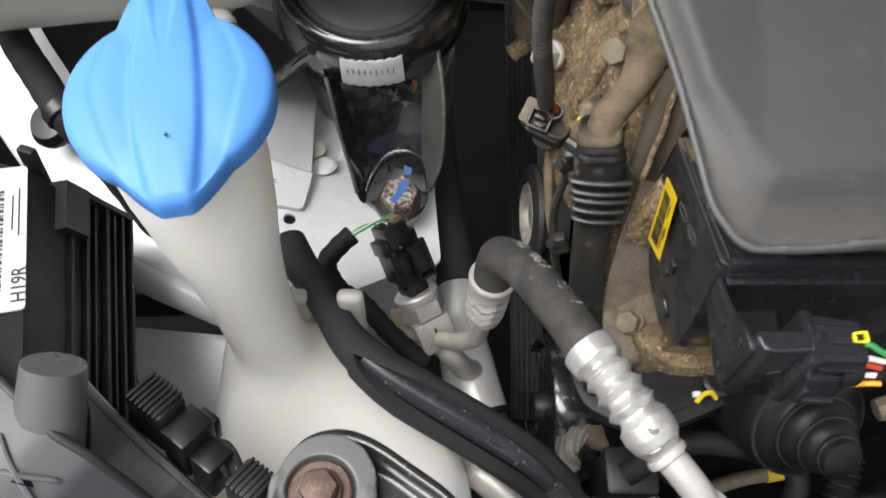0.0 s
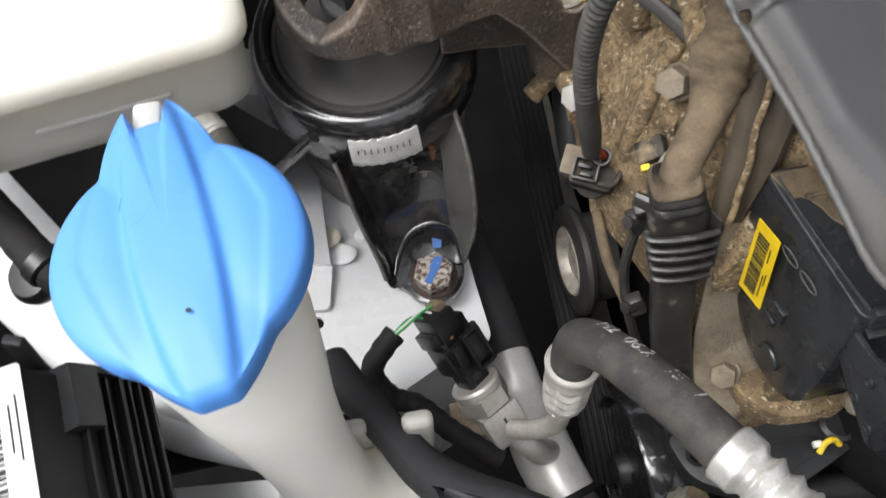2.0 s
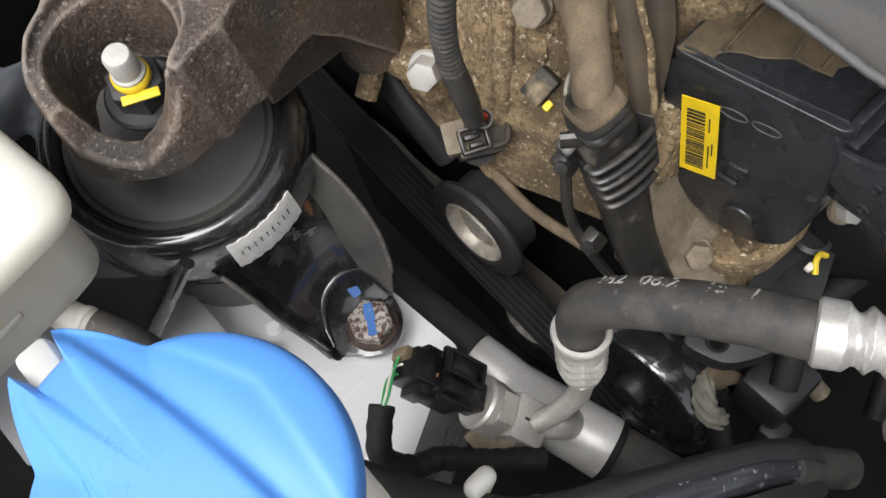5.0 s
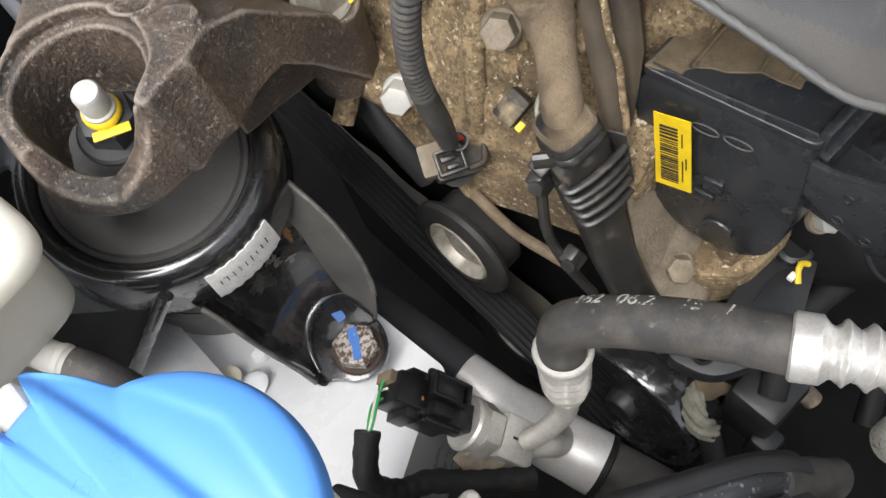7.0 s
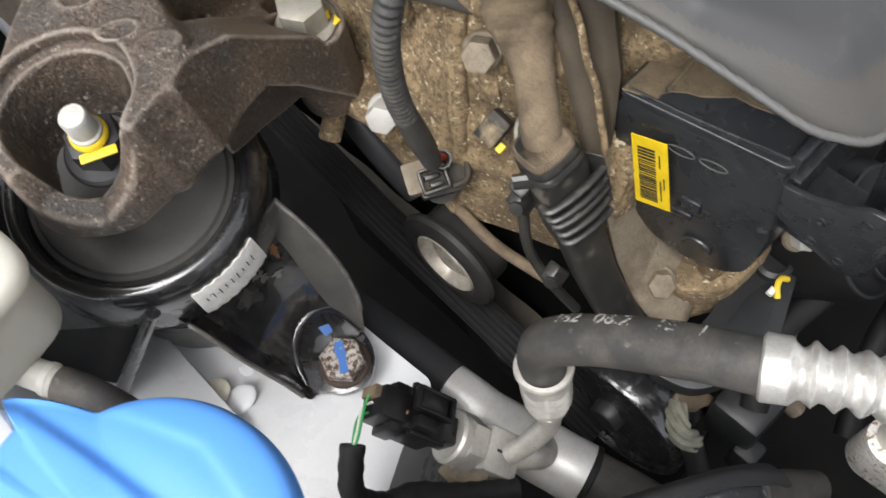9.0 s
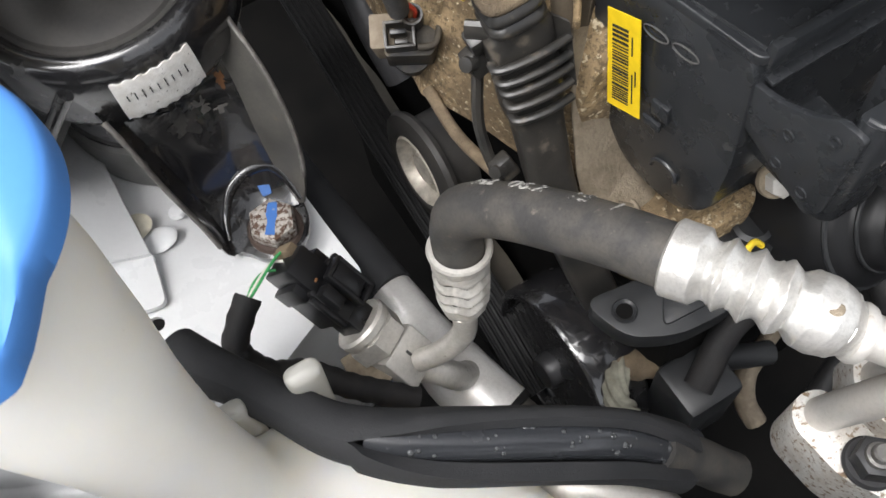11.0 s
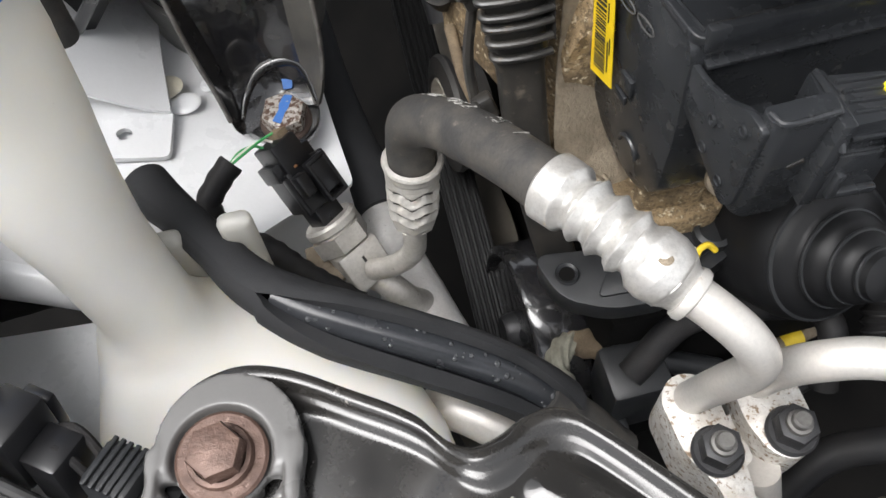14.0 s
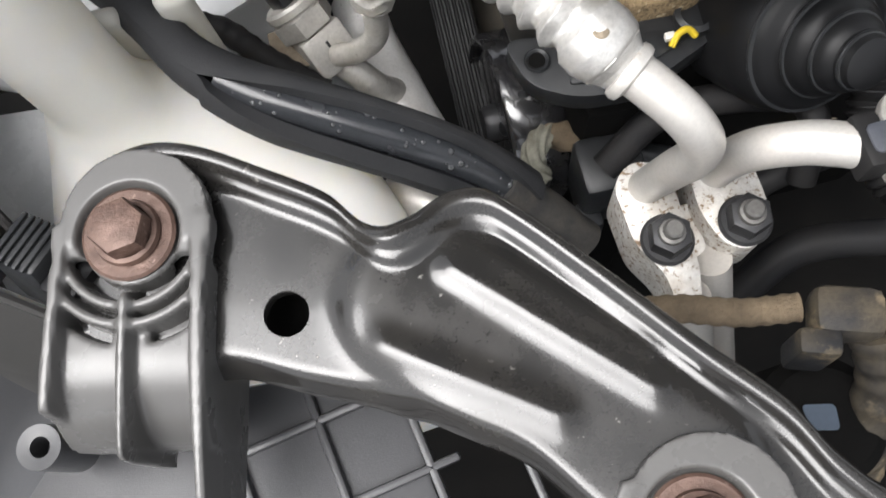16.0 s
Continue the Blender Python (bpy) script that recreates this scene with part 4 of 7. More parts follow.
BOLTSEAT = axes((-0.0246, 0.2588, 0.8724), (0.02, -0.10, 1))
leg_bolt = bolt((-0.0246, 0.2588, 0.8724), (0.02, -0.10, 1), 0.0184, 0.0085, 0.0122, WORNBOLT, RUSTYRING, "rusty flanged hex bolt with a blue paint stripe", 10, None, 0.8, flange_h=0.0026)
part("paint_mark", prism(rounded([(-0.0022, -0.0074), (0.0020, -0.0076), (0.0018, -0.002), (0.0025, 0.001), (0.0021, 0.0078), (-0.0017, 0.0074), (-0.0024, 0.002), (-0.0014, -0.001)], 0.0006, 3), 0.0114, 0.0117), BLUEMARK, leg_bolt, "blue paint stripe", m=BOLTSEAT @ Matrix.Rotation(radians(-30), 4, "Z"))
tick = thing("paint_dab", (-0.0202, 0.2751, 0.8775), "dab of blue paint on the mount's foot", "paint mark")
part("dab", prism(rounded([(-0.0024, -0.0026), (0.0018, -0.0030), (0.0026, 0.0006), (0.0012, 0.0034), (-0.0020, 0.0036)], 0.0008, 3), 0, 0.0006), BLUEMARK, tick, m=axes((-0.0202, 0.2751, 0.8792), (0.0, -0.30, 0.95)))


# ---- cast arm over the mount ----
def mount_arm():
    t = thing("engine_mount_bracket", (-0.01, 0.325, 1.01), "rusty cast iron mount bracket bolted to the engine", "mount bracket")
    rx, ry = -0.0370, 0.3165

    def beam(X, Y, Z, a, b, w0, w1, top, low):
        """A bar in plan from a to b, its top and bottom following the length."""
        ex, ey = b[0] - a[0], b[1] - a[1]
        n = math.hypot(ex, ey)
        s = ((X - a[0]) * ex + (Y - a[1]) * ey) / n
        side = np.abs((X - a[0]) * -ey + (Y - a[1]) * ex) / n
        u = np.clip(s / n, 0, 1)
        d = soft_max(side - (w0 + (w1 - w0) * u) - 0.10 * (1.035 - Z), np.maximum(-s, s - n), 0.003)
        zt = np.interp(s, [k * n for k, _ in top], [z for _, z in top])
        zl = np.interp(s, [k * n for k, _ in low], [z for _, z in low])
        return soft_max(d, soft_max((Z - zt) * 0.8, (zl - Z) * 0.8, 0.001), 0.0012)

    def field(X, Y, Z):
        lump = 0.0003 * np.sin(X * 210 + Y * 140) * np.sin(Y * 190 - X * 90)
        body = plan_field([(-0.0265, 0.2925), (-0.010, 0.2905), (0.0040, 0.3030), (0.0070, 0.3190), (0.0115, 0.3440), (0.0050, 0.3680), (0.010, 0.420), (-0.028, 0.420), (-0.0230, 0.3600), (-0.0430, 0.3430), (-0.050, 0.325)], X, Y) - 0.12 * (1.048 - Z)
        body = soft_max(body, np.maximum(Z - 1.048, 1.013 - Z), 0.003)
        front = beam(X, Y, Z, (-0.0300, 0.2945), (0.0470, 0.3185), 0.0072, 0.0105, ((0, 1.0475), (0.40, 1.0465), (0.56, 1.0395), (0.75, 1.022), (1, 0.999)), ((0, 1.011), (0.58, 1.011), (0.72, 0.996), (1, 0.960)))
        rear = beam(X, Y, Z, (-0.005, 0.352), (0.0460, 0.3655), 0.0085, 0.0110, ((0, 1.0475), (0.30, 1.042), (0.6, 1.018), (1, 0.986)), ((0, 1.012), (0.5, 1.005), (1, 0.955)))
        web = plan_field([(-0.005, 0.300), (0.046, 0.318), (0.046, 0.366), (0.0, 0.350)], X, Y)
        web = soft_max(web, np.maximum(Z - 1.012 + 0.55 * (X - 0.005), 0.985 - 0.5 * (X - 0.005) - Z), 0.002)
        d = soft_min(soft_min(soft_min(body, front, 0.004), rear, 0.005), web, 0.004)
        for cx, cy, zt in ((0.0490, 0.3175, 0.9980), (0.0455, 0.3660, 0.9865)):
            boss = np.hypot(X - cx, Y - cy) - 0.0142
            d = soft_min(d, soft_max(boss, np.maximum(Z - zt, 0.955 - Z), 0.0015), 0.0035)
        # flat seats for the bolts
        for cx, cy, zt in ((0.0490, 0.3175, 0.9980), (0.0455, 0.3660, 0.9865)):
            d = soft_max(d, -np.maximum(np.hypot(X - cx, Y - cy) - 0.0128, zt - Z), 0.001)
        # the ring round the stud, low at its front
        r = np.hypot(X - rx, Y - ry)
        az = np.degrees(np.arctan2(Y - ry, X - rx)) % 360
        zt = np.interp(az, [0, 60, 130, 165, 186, 199, 225, 240, 268, 296, 360], [1.048, 1.048, 1.047, 1.041, 1.037, 1.0255, 1.0215, 1.0205, 1.030, 1.0470, 1.048])
        ring = soft_max(r - 0.0268 - 0.11 * (1.048 - Z), np.maximum((Z - zt) * 0.7, 1.0115 - Z), 0.0025)
        d = soft_min(d, ring, 0.002)
        wall = r - 0.0190 - 0.085 * (Z - 1.0125)
        d = soft_max(d, -soft_max(wall, 1.0125 - Z, 0.002), 0.0022)
        rim = soft_max(r - 0.0248, 1.0425 - Z, 0.001)
        d = soft_max(d, -rim, 0.0015)
        # raised oval foundry marks
        for cx, cy, c, s in ((-0.0085, 0.3215, 0.80, -0.60), (-0.0030, 0.3075, 0.80, -0.60), (-0.010, 0.343, 0.8, -0.6)):
            u, v = (X - cx) * c + (Y - cy) * s, -(X - cx) * s + (Y - cy) * c
            o = np.abs(np.hypot(u / 0.0066, v / 0.0036) - 1) * 0.0036 - 0.0006
            d = soft_min(d, np.maximum(o, np.abs(Z - 1.0478) - 0.0011), 0.0008)
        return d + lump

    bm = solid(field, (-0.074, 0.278, 0.953), (0.070, 0.402, 1.053), 0.0009)
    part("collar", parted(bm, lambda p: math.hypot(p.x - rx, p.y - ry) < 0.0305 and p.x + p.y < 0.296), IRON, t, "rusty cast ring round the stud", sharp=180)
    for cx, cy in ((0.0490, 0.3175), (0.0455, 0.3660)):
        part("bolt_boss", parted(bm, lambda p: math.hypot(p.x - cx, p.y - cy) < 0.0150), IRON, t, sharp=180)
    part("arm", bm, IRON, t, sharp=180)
    return t


mount_arm()


def mount_stud():
    at = (-0.0368, 0.3200, 1.0126)
    t = thing("mount_stud", at, "white-capped stud with a black flanged nut and yellow paint", "stud nut")
    m = axes(at, (0.0, -0.16, 1))
    part("flange", lathe([(0, 0), (0.0135, 0), (0.0135, 0.0015), (0.0125, 0.0025), (0, 0.0025)], 36), DARKSTEEL, t, m=m)
    part("nut", hexagon(0.017, 0.0023, 0.0118, 0.001, 12), DARKSTEEL, t, m=m)
    part("stud", lathe([(0.0056, 0.010), (0.0056, 0.0165), (0.0048, 0.0172), (0.0048, 0.0255), (0.0041, 0.0266), (0, 0.0270)], 28), WHITEZINC, t, "white stud tip", m=m)
    part("paint_mark", lathe([(0.0060, 0.0118), (0.0066, 0.0128), (0.0064, 0.0148), (0.0057, 0.0156)], 28), YELLOW, t, "ring of yellow paint", m=m)
    part("paint_mark", block(0.0125, 0.0034, 0.0010, 0.0004, (0.001, -0.0076, 0.0122)), YELLOW, t, "yellow paint stripe", m=m @ Matrix.Rotation(radians(-24), 4, "Z"))
    return t


mount_stud()

stripe = merged(block(0.0032, 0.0085, 0.0008, 0.0002, (0.0078, -0.0055, 0.0016)), block(0.003, 0.0008, 0.0045, 0.0002, (0.0055, -0.0066, 0.0055)))
bolt((0.0490, 0.3175, 0.9980), (0.02, -0.05, 1), 0.0165, 0.0110, 0.0118, ZINC, ZINC, "dusty zinc hex bolt with a yellow paint stripe", 0, stripe, 0, "arm bolts")


def rear_stud():
    at = (0.0455, 0.366, 0.9865)
    t = thing("threaded_stud", at, "threaded zinc stud with a yellow-marked nut", "stud nut")
    m = axes(at, (0, -0.03, 1))
    part("nut", hexagon(0.0165, 0, 0.0105, 0.001, 5), DARKSTEEL, t, m=m)
    part("thread", tube([(0, 0, 0.009), (0, 0, 0.030)], lambda u, a: 0.0056 + 0.0004 * math.sin(u * 120 + a), 90, 20), ZINC, t, m=m)
    part("paint_mark", block(0.004, 0.0085, 0.001, 0.0003, (0.0085, -0.002, 0.0105)), YELLOW, t, m=m)
    return t


rear_stud()


# ---- engine: timing cover, belt drive, harness, plastic covers ----
def cover_x(y, z):
    x = 0.0585 + 0.42 * max(0.0, z - 0.950) + 0.42 * max(0.0, 0.262 - y) - 0.10 * max(0.0, 0.93 - z)
    return x + 0.0016 * noise.noise((y * 60, z * 60, 3.0)) + 0.003 * noise.noise((y * 22, z * 22, 7.0))


def cover_low(y):
    return 0.905 + 0.35 * max(0.0, y - 0.285) - 0.4 * max(0.0, 0.235 - y)


def timing_cover():
    t = thing("timing_cover", (0.10, 0.28, 0.70), "dust-caked cast aluminium timing cover", "engine cover", kind="structure")
    part("casting", sheet(lambda u, v: (cover_x(0.196 + 0.30 * u, cover_low(0.196 + 0.30 * u) + (1.085 - cover_low(0.196 + 0.30 * u)) * v), 0.196 + 0.30 * u, cover_low(0.196 + 0.30 * u) + (1.085 - cover_low(0.196 + 0.30 * u)) * v), 100, 80, 0.03, (1, 0, 0)), CASTALU, t, sharp=70)
    # ridges and bosses standing off the face
    for pts, r in (
        ([(0.058, 0.350, 0.968), (0.058, 0.322, 0.955), (0.056, 0.300, 0.953), (0.058, 0.284, 0.955)], 0.0105),
        ([(0.082, 0.268, 1.012), (0.072, 0.262, 0.985), (0.064, 0.258, 0.955)], 0.0045),
        ([(0.090, 0.300, 1.040), (0.085, 0.272, 1.030), (0.086, 0.245, 1.022), (0.092, 0.225, 1.010)], 0.006),
    ):
        part("ridge", tube(pts, lambda u, a, r=r: r * (1 + 0.12 * math.sin(u * 17 + a * 2)), 30, 14), CASTALU, t)
    part("nozzle", lathe([(0.0, -0.02), (0.0055, -0.02), (0.0050, 0.0125), (0.0036, 0.0128), (0.0036, 0.006), (0, 0.006)], 24), CASTALU, t, "short cast spigot", m=axes((0.047, 0.322, 0.936), (-0.72, -0.25, -0.62)))
    rng = random.Random(11)
    for k in range(46):
        y, z = rng.uniform(0.225, 0.345), rng.uniform(0.945, 1.045)
        r = rng.uniform(0.0012, 0.0042)
        part("dirt_lump", lathe([(0, r * 0.5), (r * 0.6, r * 0.38), (r, 0)], 8), CASTALU, t, m=axes((cover_x(y, z), y, z), (-1, rng.uniform(-0.4, 0.4), 0.5), (0, 1, rng.uniform(-1, 1))) @ Matrix.Diagonal((rng.uniform(0.7, 1.8), 1, 1, 1)))
    return t


timing_cover()

for at, axis, af, mat, lab, fr in (
    ((0.0545, 0.2890, 0.962), (-0.62, -0.46, 0.45), 0.0112, WHITEZINC, "pale zinc hex bolt in the dusty casting", 0.0076),
    ((0.0790, 0.2530, 1.006), (-0.62, -0.45, 0.60), 0.0108, BAREALU, "dust-stained hex bolt in the casting", 0.0074),
    ((0.0960, 0.1770, 0.8895), (-0.42, -0.45, 0.80), 0.0105, BAREALU, "grey hex bolt on the tensioner bracket", 0.0075),
):
    bolt(at, axis, af, 0.0085, fr, mat, mat, lab, 15, group="timing cover bolts")


def front_ear():
    """Cast arm that runs down beside the guide to a bolted ear."""
    t = thing("cast_ear", (0.10, 0.175, 0.88), "grey-tan cast aluminium arm ending in a bolted ear", "bracket")
    rr = []
    for c, w, h in (((0.0935, 0.2110, 0.992), 0.005, 0.004), ((0.0945, 0.2090, 0.972), 0.008, 0.006), ((0.0945, 0.2030, 0.945), 0.0115, 0.006), ((0.0950, 0.1950, 0.918), 0.0145, 0.006), ((0.0970, 0.1850, 0.897), 0.0175, 0.0055), ((0.0990, 0.1740, 0.882), 0.0170, 0.005), ((0.1010, 0.1650, 0.872), 0.0125, 0.004), ((0.102, 0.1615, 0.868), 0.005, 0.003)):
        s, up = Vector((0.80, 0.25, 0.35)).normalized(), Vector((-0.40, -0.45, 0.80)).normalized()
        rr.append([tuple(Vector(c) + s * (w * math.cos(a)) + up * (h * math.copysign(abs(math.sin(a)) ** 0.5, math.sin(a)))) for a in (2 * math.pi * k / 24 for k in range(24))])
    bm = loft(rr)
    part("ear", parted(bm, lambda p: p.z < 0.900), BAREALU, t, "flat bolted ear", sharp=60)
    part("arm", bm, BAREALU, t, sharp=60)
    return t


front_ear()


def valve_cover_corner():
    t = thing("valve_cover", (0.09, 0.31, 1.0), "dusty valve cover corner with a black gasket edge and bolt", "engine cover")
    edge = [(0.100, 0.352, 1.016), (0.0850, 0.3250, 1.016), (0.0735, 0.3120, 1.016), (0.0672, 0.3040, 1.016), (0.0680, 0.2960, 1.016), (0.0775, 0.2810, 1.016), (0.0820, 0.2710, 1.016), (0.0880, 0.2570, 1.016), (0.110, 0.236, 1.016)]
    part("gasket_edge", tube(edge, 0.0032, 60, 10, (1.1, 0.75)), DISC, t, "black gasket edge")
    plan = [(x + 0.003, y + 0.002) for x, y, z in edge] + [(0.20, 0.236), (0.20, 0.352)]
    part("cover", prism(plan, 1.000, 1.011, 0.001), CASTALU, t)
    part("boss", lathe([(0.0105, 1.0), (0.0105, 1.026), (0.0095, 1.0285), (0, 1.029)], 28), CASTALU, t, m=Matrix.Translation((0.0735, 0.2970, 0)))
    part("bolt", lathe([(0.0078, 1.0285), (0.0075, 1.0325), (0.0045, 1.0335), (0.0042, 1.0365), (0, 1.0372)], 24), CASTALU, t, "dust-covered bolt", m=Matrix.Translation((0.0735, 0.2970, 0)))
    part("wall", tube([(0.085, 0.285, 1.014), (0.100, 0.265, 1.016), (0.12, 0.255, 1.016)], 0.0035, 16, 8), DUSTYPLASTIC, t)
    return t


valve_cover_corner()


# ---- belt drive ----
def belt_drive():
    t = thing("idler_pulley", (0.065, 0.283, 0.815), "black idler pulley with a bright steel hub", "pulley")
    m = axes((0.056, 0.2830, 0.8150), (-1, -0.06, 0.10))
    part("rim", lathe([(0.0200, -0.020), (0.0262, -0.020), (0.0262, -0.0060), (0.0315, -0.0042), (0.0328, -0.0015), (0.0318, 0.0012), (0.0290, 0.0020), (0.0258, 0.0032), (0.0225, 0.0032), (0.0205, 0.0015), (0.0200, -0.004)], 64), IDLERRUBBER, t, m=m)
    part("hub", lathe([(0.0206, 0.0020), (0.0196, 0.0030), (0.0186, 0.0018), (0.0165, -0.0040), (0.0110, -0.0050), (0.0095, -0.0030), (0.0085, -0.0005), (0.004, 0.0), (0, 0.0)], 56), PULLEYSTEEL, t, "bright dished steel hub", m=m)
    t = thing("crank_pulley", (0.075, 0.263, 0.675), "dark crank pulley with a brassy hub deep in the bay", "pulley")
    m = axes((0.066, 0.2630, 0.6750), (-1, -0.04, 0.10))
    part("rim", lathe([(0.016, -0.022), (0.036, -0.022), (0.037, -0.020), (0.037, 0.0), (0.035, 0.003), (0.020, 0.002), (0.0165, -0.003)], 64), RUBBER, t, m=m)
    part("hub", lathe([(0.0170, 0.0012), (0.0155, 0.0016), (0.0135, -0.003), (0.007, -0.003), (0.006, 0.0), (0, 0.0)], 48), PULLEYSTEEL, t, m=m)
    t = thing("drive_belt", (0.068, 0.28, 0.76), "black ribbed drive belt running down past the mount", "belt")
    path = [(0.0555, 0.50, 0.835), (0.0555, 0.387, 0.806), (0.0555, 0.335, 0.788), (0.0555, 0.283, 0.776), (0.0555, 0.229, 0.765), (0.0555, 0.17, 0.742)]
    c = spline(path, 60)
    def across(i, x, up):
        d = (c[min(59, i + 1)] - c[max(0, i - 1)]).normalized()
        return c[i] + Vector((x, 0, 0)) - Vector((1, 0, 0)).cross(d) * up
    part("backing", sheet(lambda u, v: across(round(u * 59), -0.0105 + 0.021 * v, 0.0), 59, 4, 0.0020), BELT, t)
    for k in range(6):
        x = -0.0100 + 0.0036 * k
        part("rib", sheet(lambda u, v: across(round(u * 59), x + 0.0022 * v, 0.0014 if 0 < v < 1 else 0.0003), 59, 3), BELT, t)
    t = thing("lower_flange", (0.077, 0.35, 0.735), "dust-filmed flat flange below the timing cover", "engine casting")
    part("plate", sheet(lambda u, v: (0.0700 + 0.0145 * v + 0.0006 * math.sin(u * 40), 0.52 - 0.33 * u, 0.722 + 0.018 * v + 0.0006 * math.sin(u * 31 + v * 3)), 50, 8, 0.02), FLANGEDUST, t)
    part("edge", tube([(0.0700, 0.52, 0.722), (0.0700, 0.19, 0.722)], 0.0022, 20, 8), FLANGEDUST, t)
    t = thing("compressor_pulley", (0.064, 0.170, 0.765), "gloss black compressor pulley behind the aluminium tube", "pulley")
    m = axes((0.062, 0.1700, 0.7680), (-1, -0.03, 0.10))
    part("rim", lathe([(0.030, -0.026), (0.0450, -0.026), (0.0462, -0.024), (0.0462, 0.0), (0.0450, 0.0018), (0.0425, 0.0020), (0.0415, 0.0008), (0.0410, -0.004), (0.0380, -0.0045), (0.0372, -0.002), (0.0300, -0.0015), (0, -0.0015)], 72), GLOSS, t, m=m)
    part("hub", lathe([(0, 0.006), (0.0080, 0.006), (0.0095, 0.004), (0.0100, -0.002)], 32), DARKSTEEL, t, m=m)
    t = thing("lower_engine_front", (0.06, 0.25, 0.55), "near-black engine front behind the belt", "engine", kind="structure")
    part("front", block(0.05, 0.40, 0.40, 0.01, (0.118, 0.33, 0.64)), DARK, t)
    part("casting_edge", tube([(0.088, 0.34, 0.688), (0.086, 0.26, 0.695), (0.0845, 0.20, 0.697), (0.0845, 0.13, 0.69)], lambda u, a: 0.0085 + 0.0003 * math.sin(u * 25), 30, 14, (1.0, 0.6)), DUSTYPLASTIC, t, "dusty tan casting edge")
    part("beam", tube([(0.062, 0.345, 0.915), (0.060, 0.318, 0.890), (0.062, 0.300, 0.870)], 0.0085, 14, 10), DARKSTEEL, t)
    return t


belt_drive()


def cam_sensor():
    t = thing("cam_sensor", (0.050, 0.262, 0.930), "dusty black sensor with a plugged two-pin connector", "sensor")
    m = axes((0.0475, 0.2560, 0.9535), (-0.18, -0.42, 0.89), (0.83, -0.42, 0.0))
    # open socket frame with two tongues inside
    frame_bm = merged(block(0.0112, 0.0013, 0.0100, 0.0004, (0, 0.0045, -0.004)), block(0.0112, 0.0013, 0.0100, 0.0004, (0, -0.0045, -0.004)), block(0.0013, 0.0095, 0.0100, 0.0004, (0.0052, 0, -0.004)), block(0.0013, 0.0095, 0.0100, 0.0004, (-0.0052, 0, -0.004)))
    part("socket", frame_bm, GUIDEPLASTIC, t, "open plug frame", m=m)
    part("tongue", block(0.0060, 0.0020, 0.0080, 0.0004, (-0.0006, 0.0012, -0.0042)), CONNECTOR, t, m=m)
    part("tongue", block(0.0050, 0.0018, 0.0070, 0.0004, (0.0004, -0.0022, -0.0052)), GUIDEPLASTIC, t, m=m)
    part("socket_floor", block(0.0100, 0.0088, 0.0020, 0.0003, (0, 0, -0.0085)), CONNECTOR, t, m=m)
    # round wire seal at the corner of the frame
    part("wire_seal", lathe([(0.0026, 0.0), (0.0032, 0.0006), (0.0040, 0.0006), (0.0042, -0.0010), (0.0042, -0.009), (0, -0.009)], 24), GUIDEPLASTIC, t, "round wire seal", m=m @ Matrix.Translation((0.0052, 0.0062, 0.0016)))
    part("body", prism(rounded([(-0.0064, -0.0062), (0.0110, -0.0075), (0.0150, -0.0010), (0.0105, 0.0062), (-0.0064, 0.0058)], 0.0016, 3), -0.0250, -0.0065, 0.0010), DUSTYPLASTIC, t, m=m)
    part("latch_arm", tube([(0.0060, -0.0050, -0.002), (0.0125, -0.0040, -0.003), (0.0150, 0.0030, -0.0045)], 0.0013, 16, 10), DUSTYPLASTIC, t, m=m)
    part("neck", lathe([(0.0060, -0.040), (0.0064, -0.030), (0.0080, -0.026), (0.0080, -0.023), (0, -0.023)], 24), DUSTYPLASTIC, t, m=m @ Matrix.Translation((0.003, -0.002, 0)))
    part("mount_ear", prism(rounded([(-0.0050, -0.0062), (0.0042, -0.0070), (0.0050, 0.0060), (-0.0044, 0.0066)], 0.0012, 3), -0.016, 0.0, 0.0009), SANDPLASTIC, t, "sand-coloured dusty tab", m=axes((0.0440, 0.2640, 0.9500), (-0.25, -0.35, 0.90), (0.83, -0.42, 0.0)))
    for k, mat in enumerate((WIREORANGE, RED)):
        part("wire", tube([tuple(m @ Vector((0.0046 + 0.0016 * k, 0.0062, -0.001))), tuple(m @ Vector((0.0050 + 0.0014 * k, 0.0070, 0.004))), (0.0488 + 0.0010 * k, 0.2568, 0.970)], 0.0009, 12, 8), mat, t, "rust-red wire end")
    part("support_rod", tube([(0.056, 0.258, 0.912), (0.0555, 0.235, 0.908), (0.0560, 0.205, 0.918)], 0.0026, 16, 10), TAPE, t, "thin dusty steel rod")
    t = thing("corrugated_conduit", (0.045, 0.25, 1.02), "grey-brown corrugated cable conduit", "conduit")
    path = [(0.0490, 0.2565, 0.966), (0.0465, 0.2560, 0.985), (0.0428, 0.2553, 1.010), (0.0412, 0.2530, 1.030), (0.0412, 0.2497, 1.050), (0.0442, 0.2473, 1.066), (0.0530, 0.2475, 1.077), (0.066, 0.246, 1.085), (0.090, 0.245, 1.090)]
    part("conduit", tube(path, lambda u, a: 0.0041 + (0.00042 * math.sin(u * 330) if u > 0.24 else 0.0), 420, 16), HOSE, t)
    part("cuff", tube([(0.0492, 0.2566, 0.9640), (0.0478, 0.2563, 0.9760), (0.0452, 0.2558, 0.993), (0.0436, 0.2555, 1.004)], [0.0038, 0.0046, 0.0047, 0.0044], 16, 20), HOSE, t, "smooth cuff at the plug")
    return t


cam_sensor()


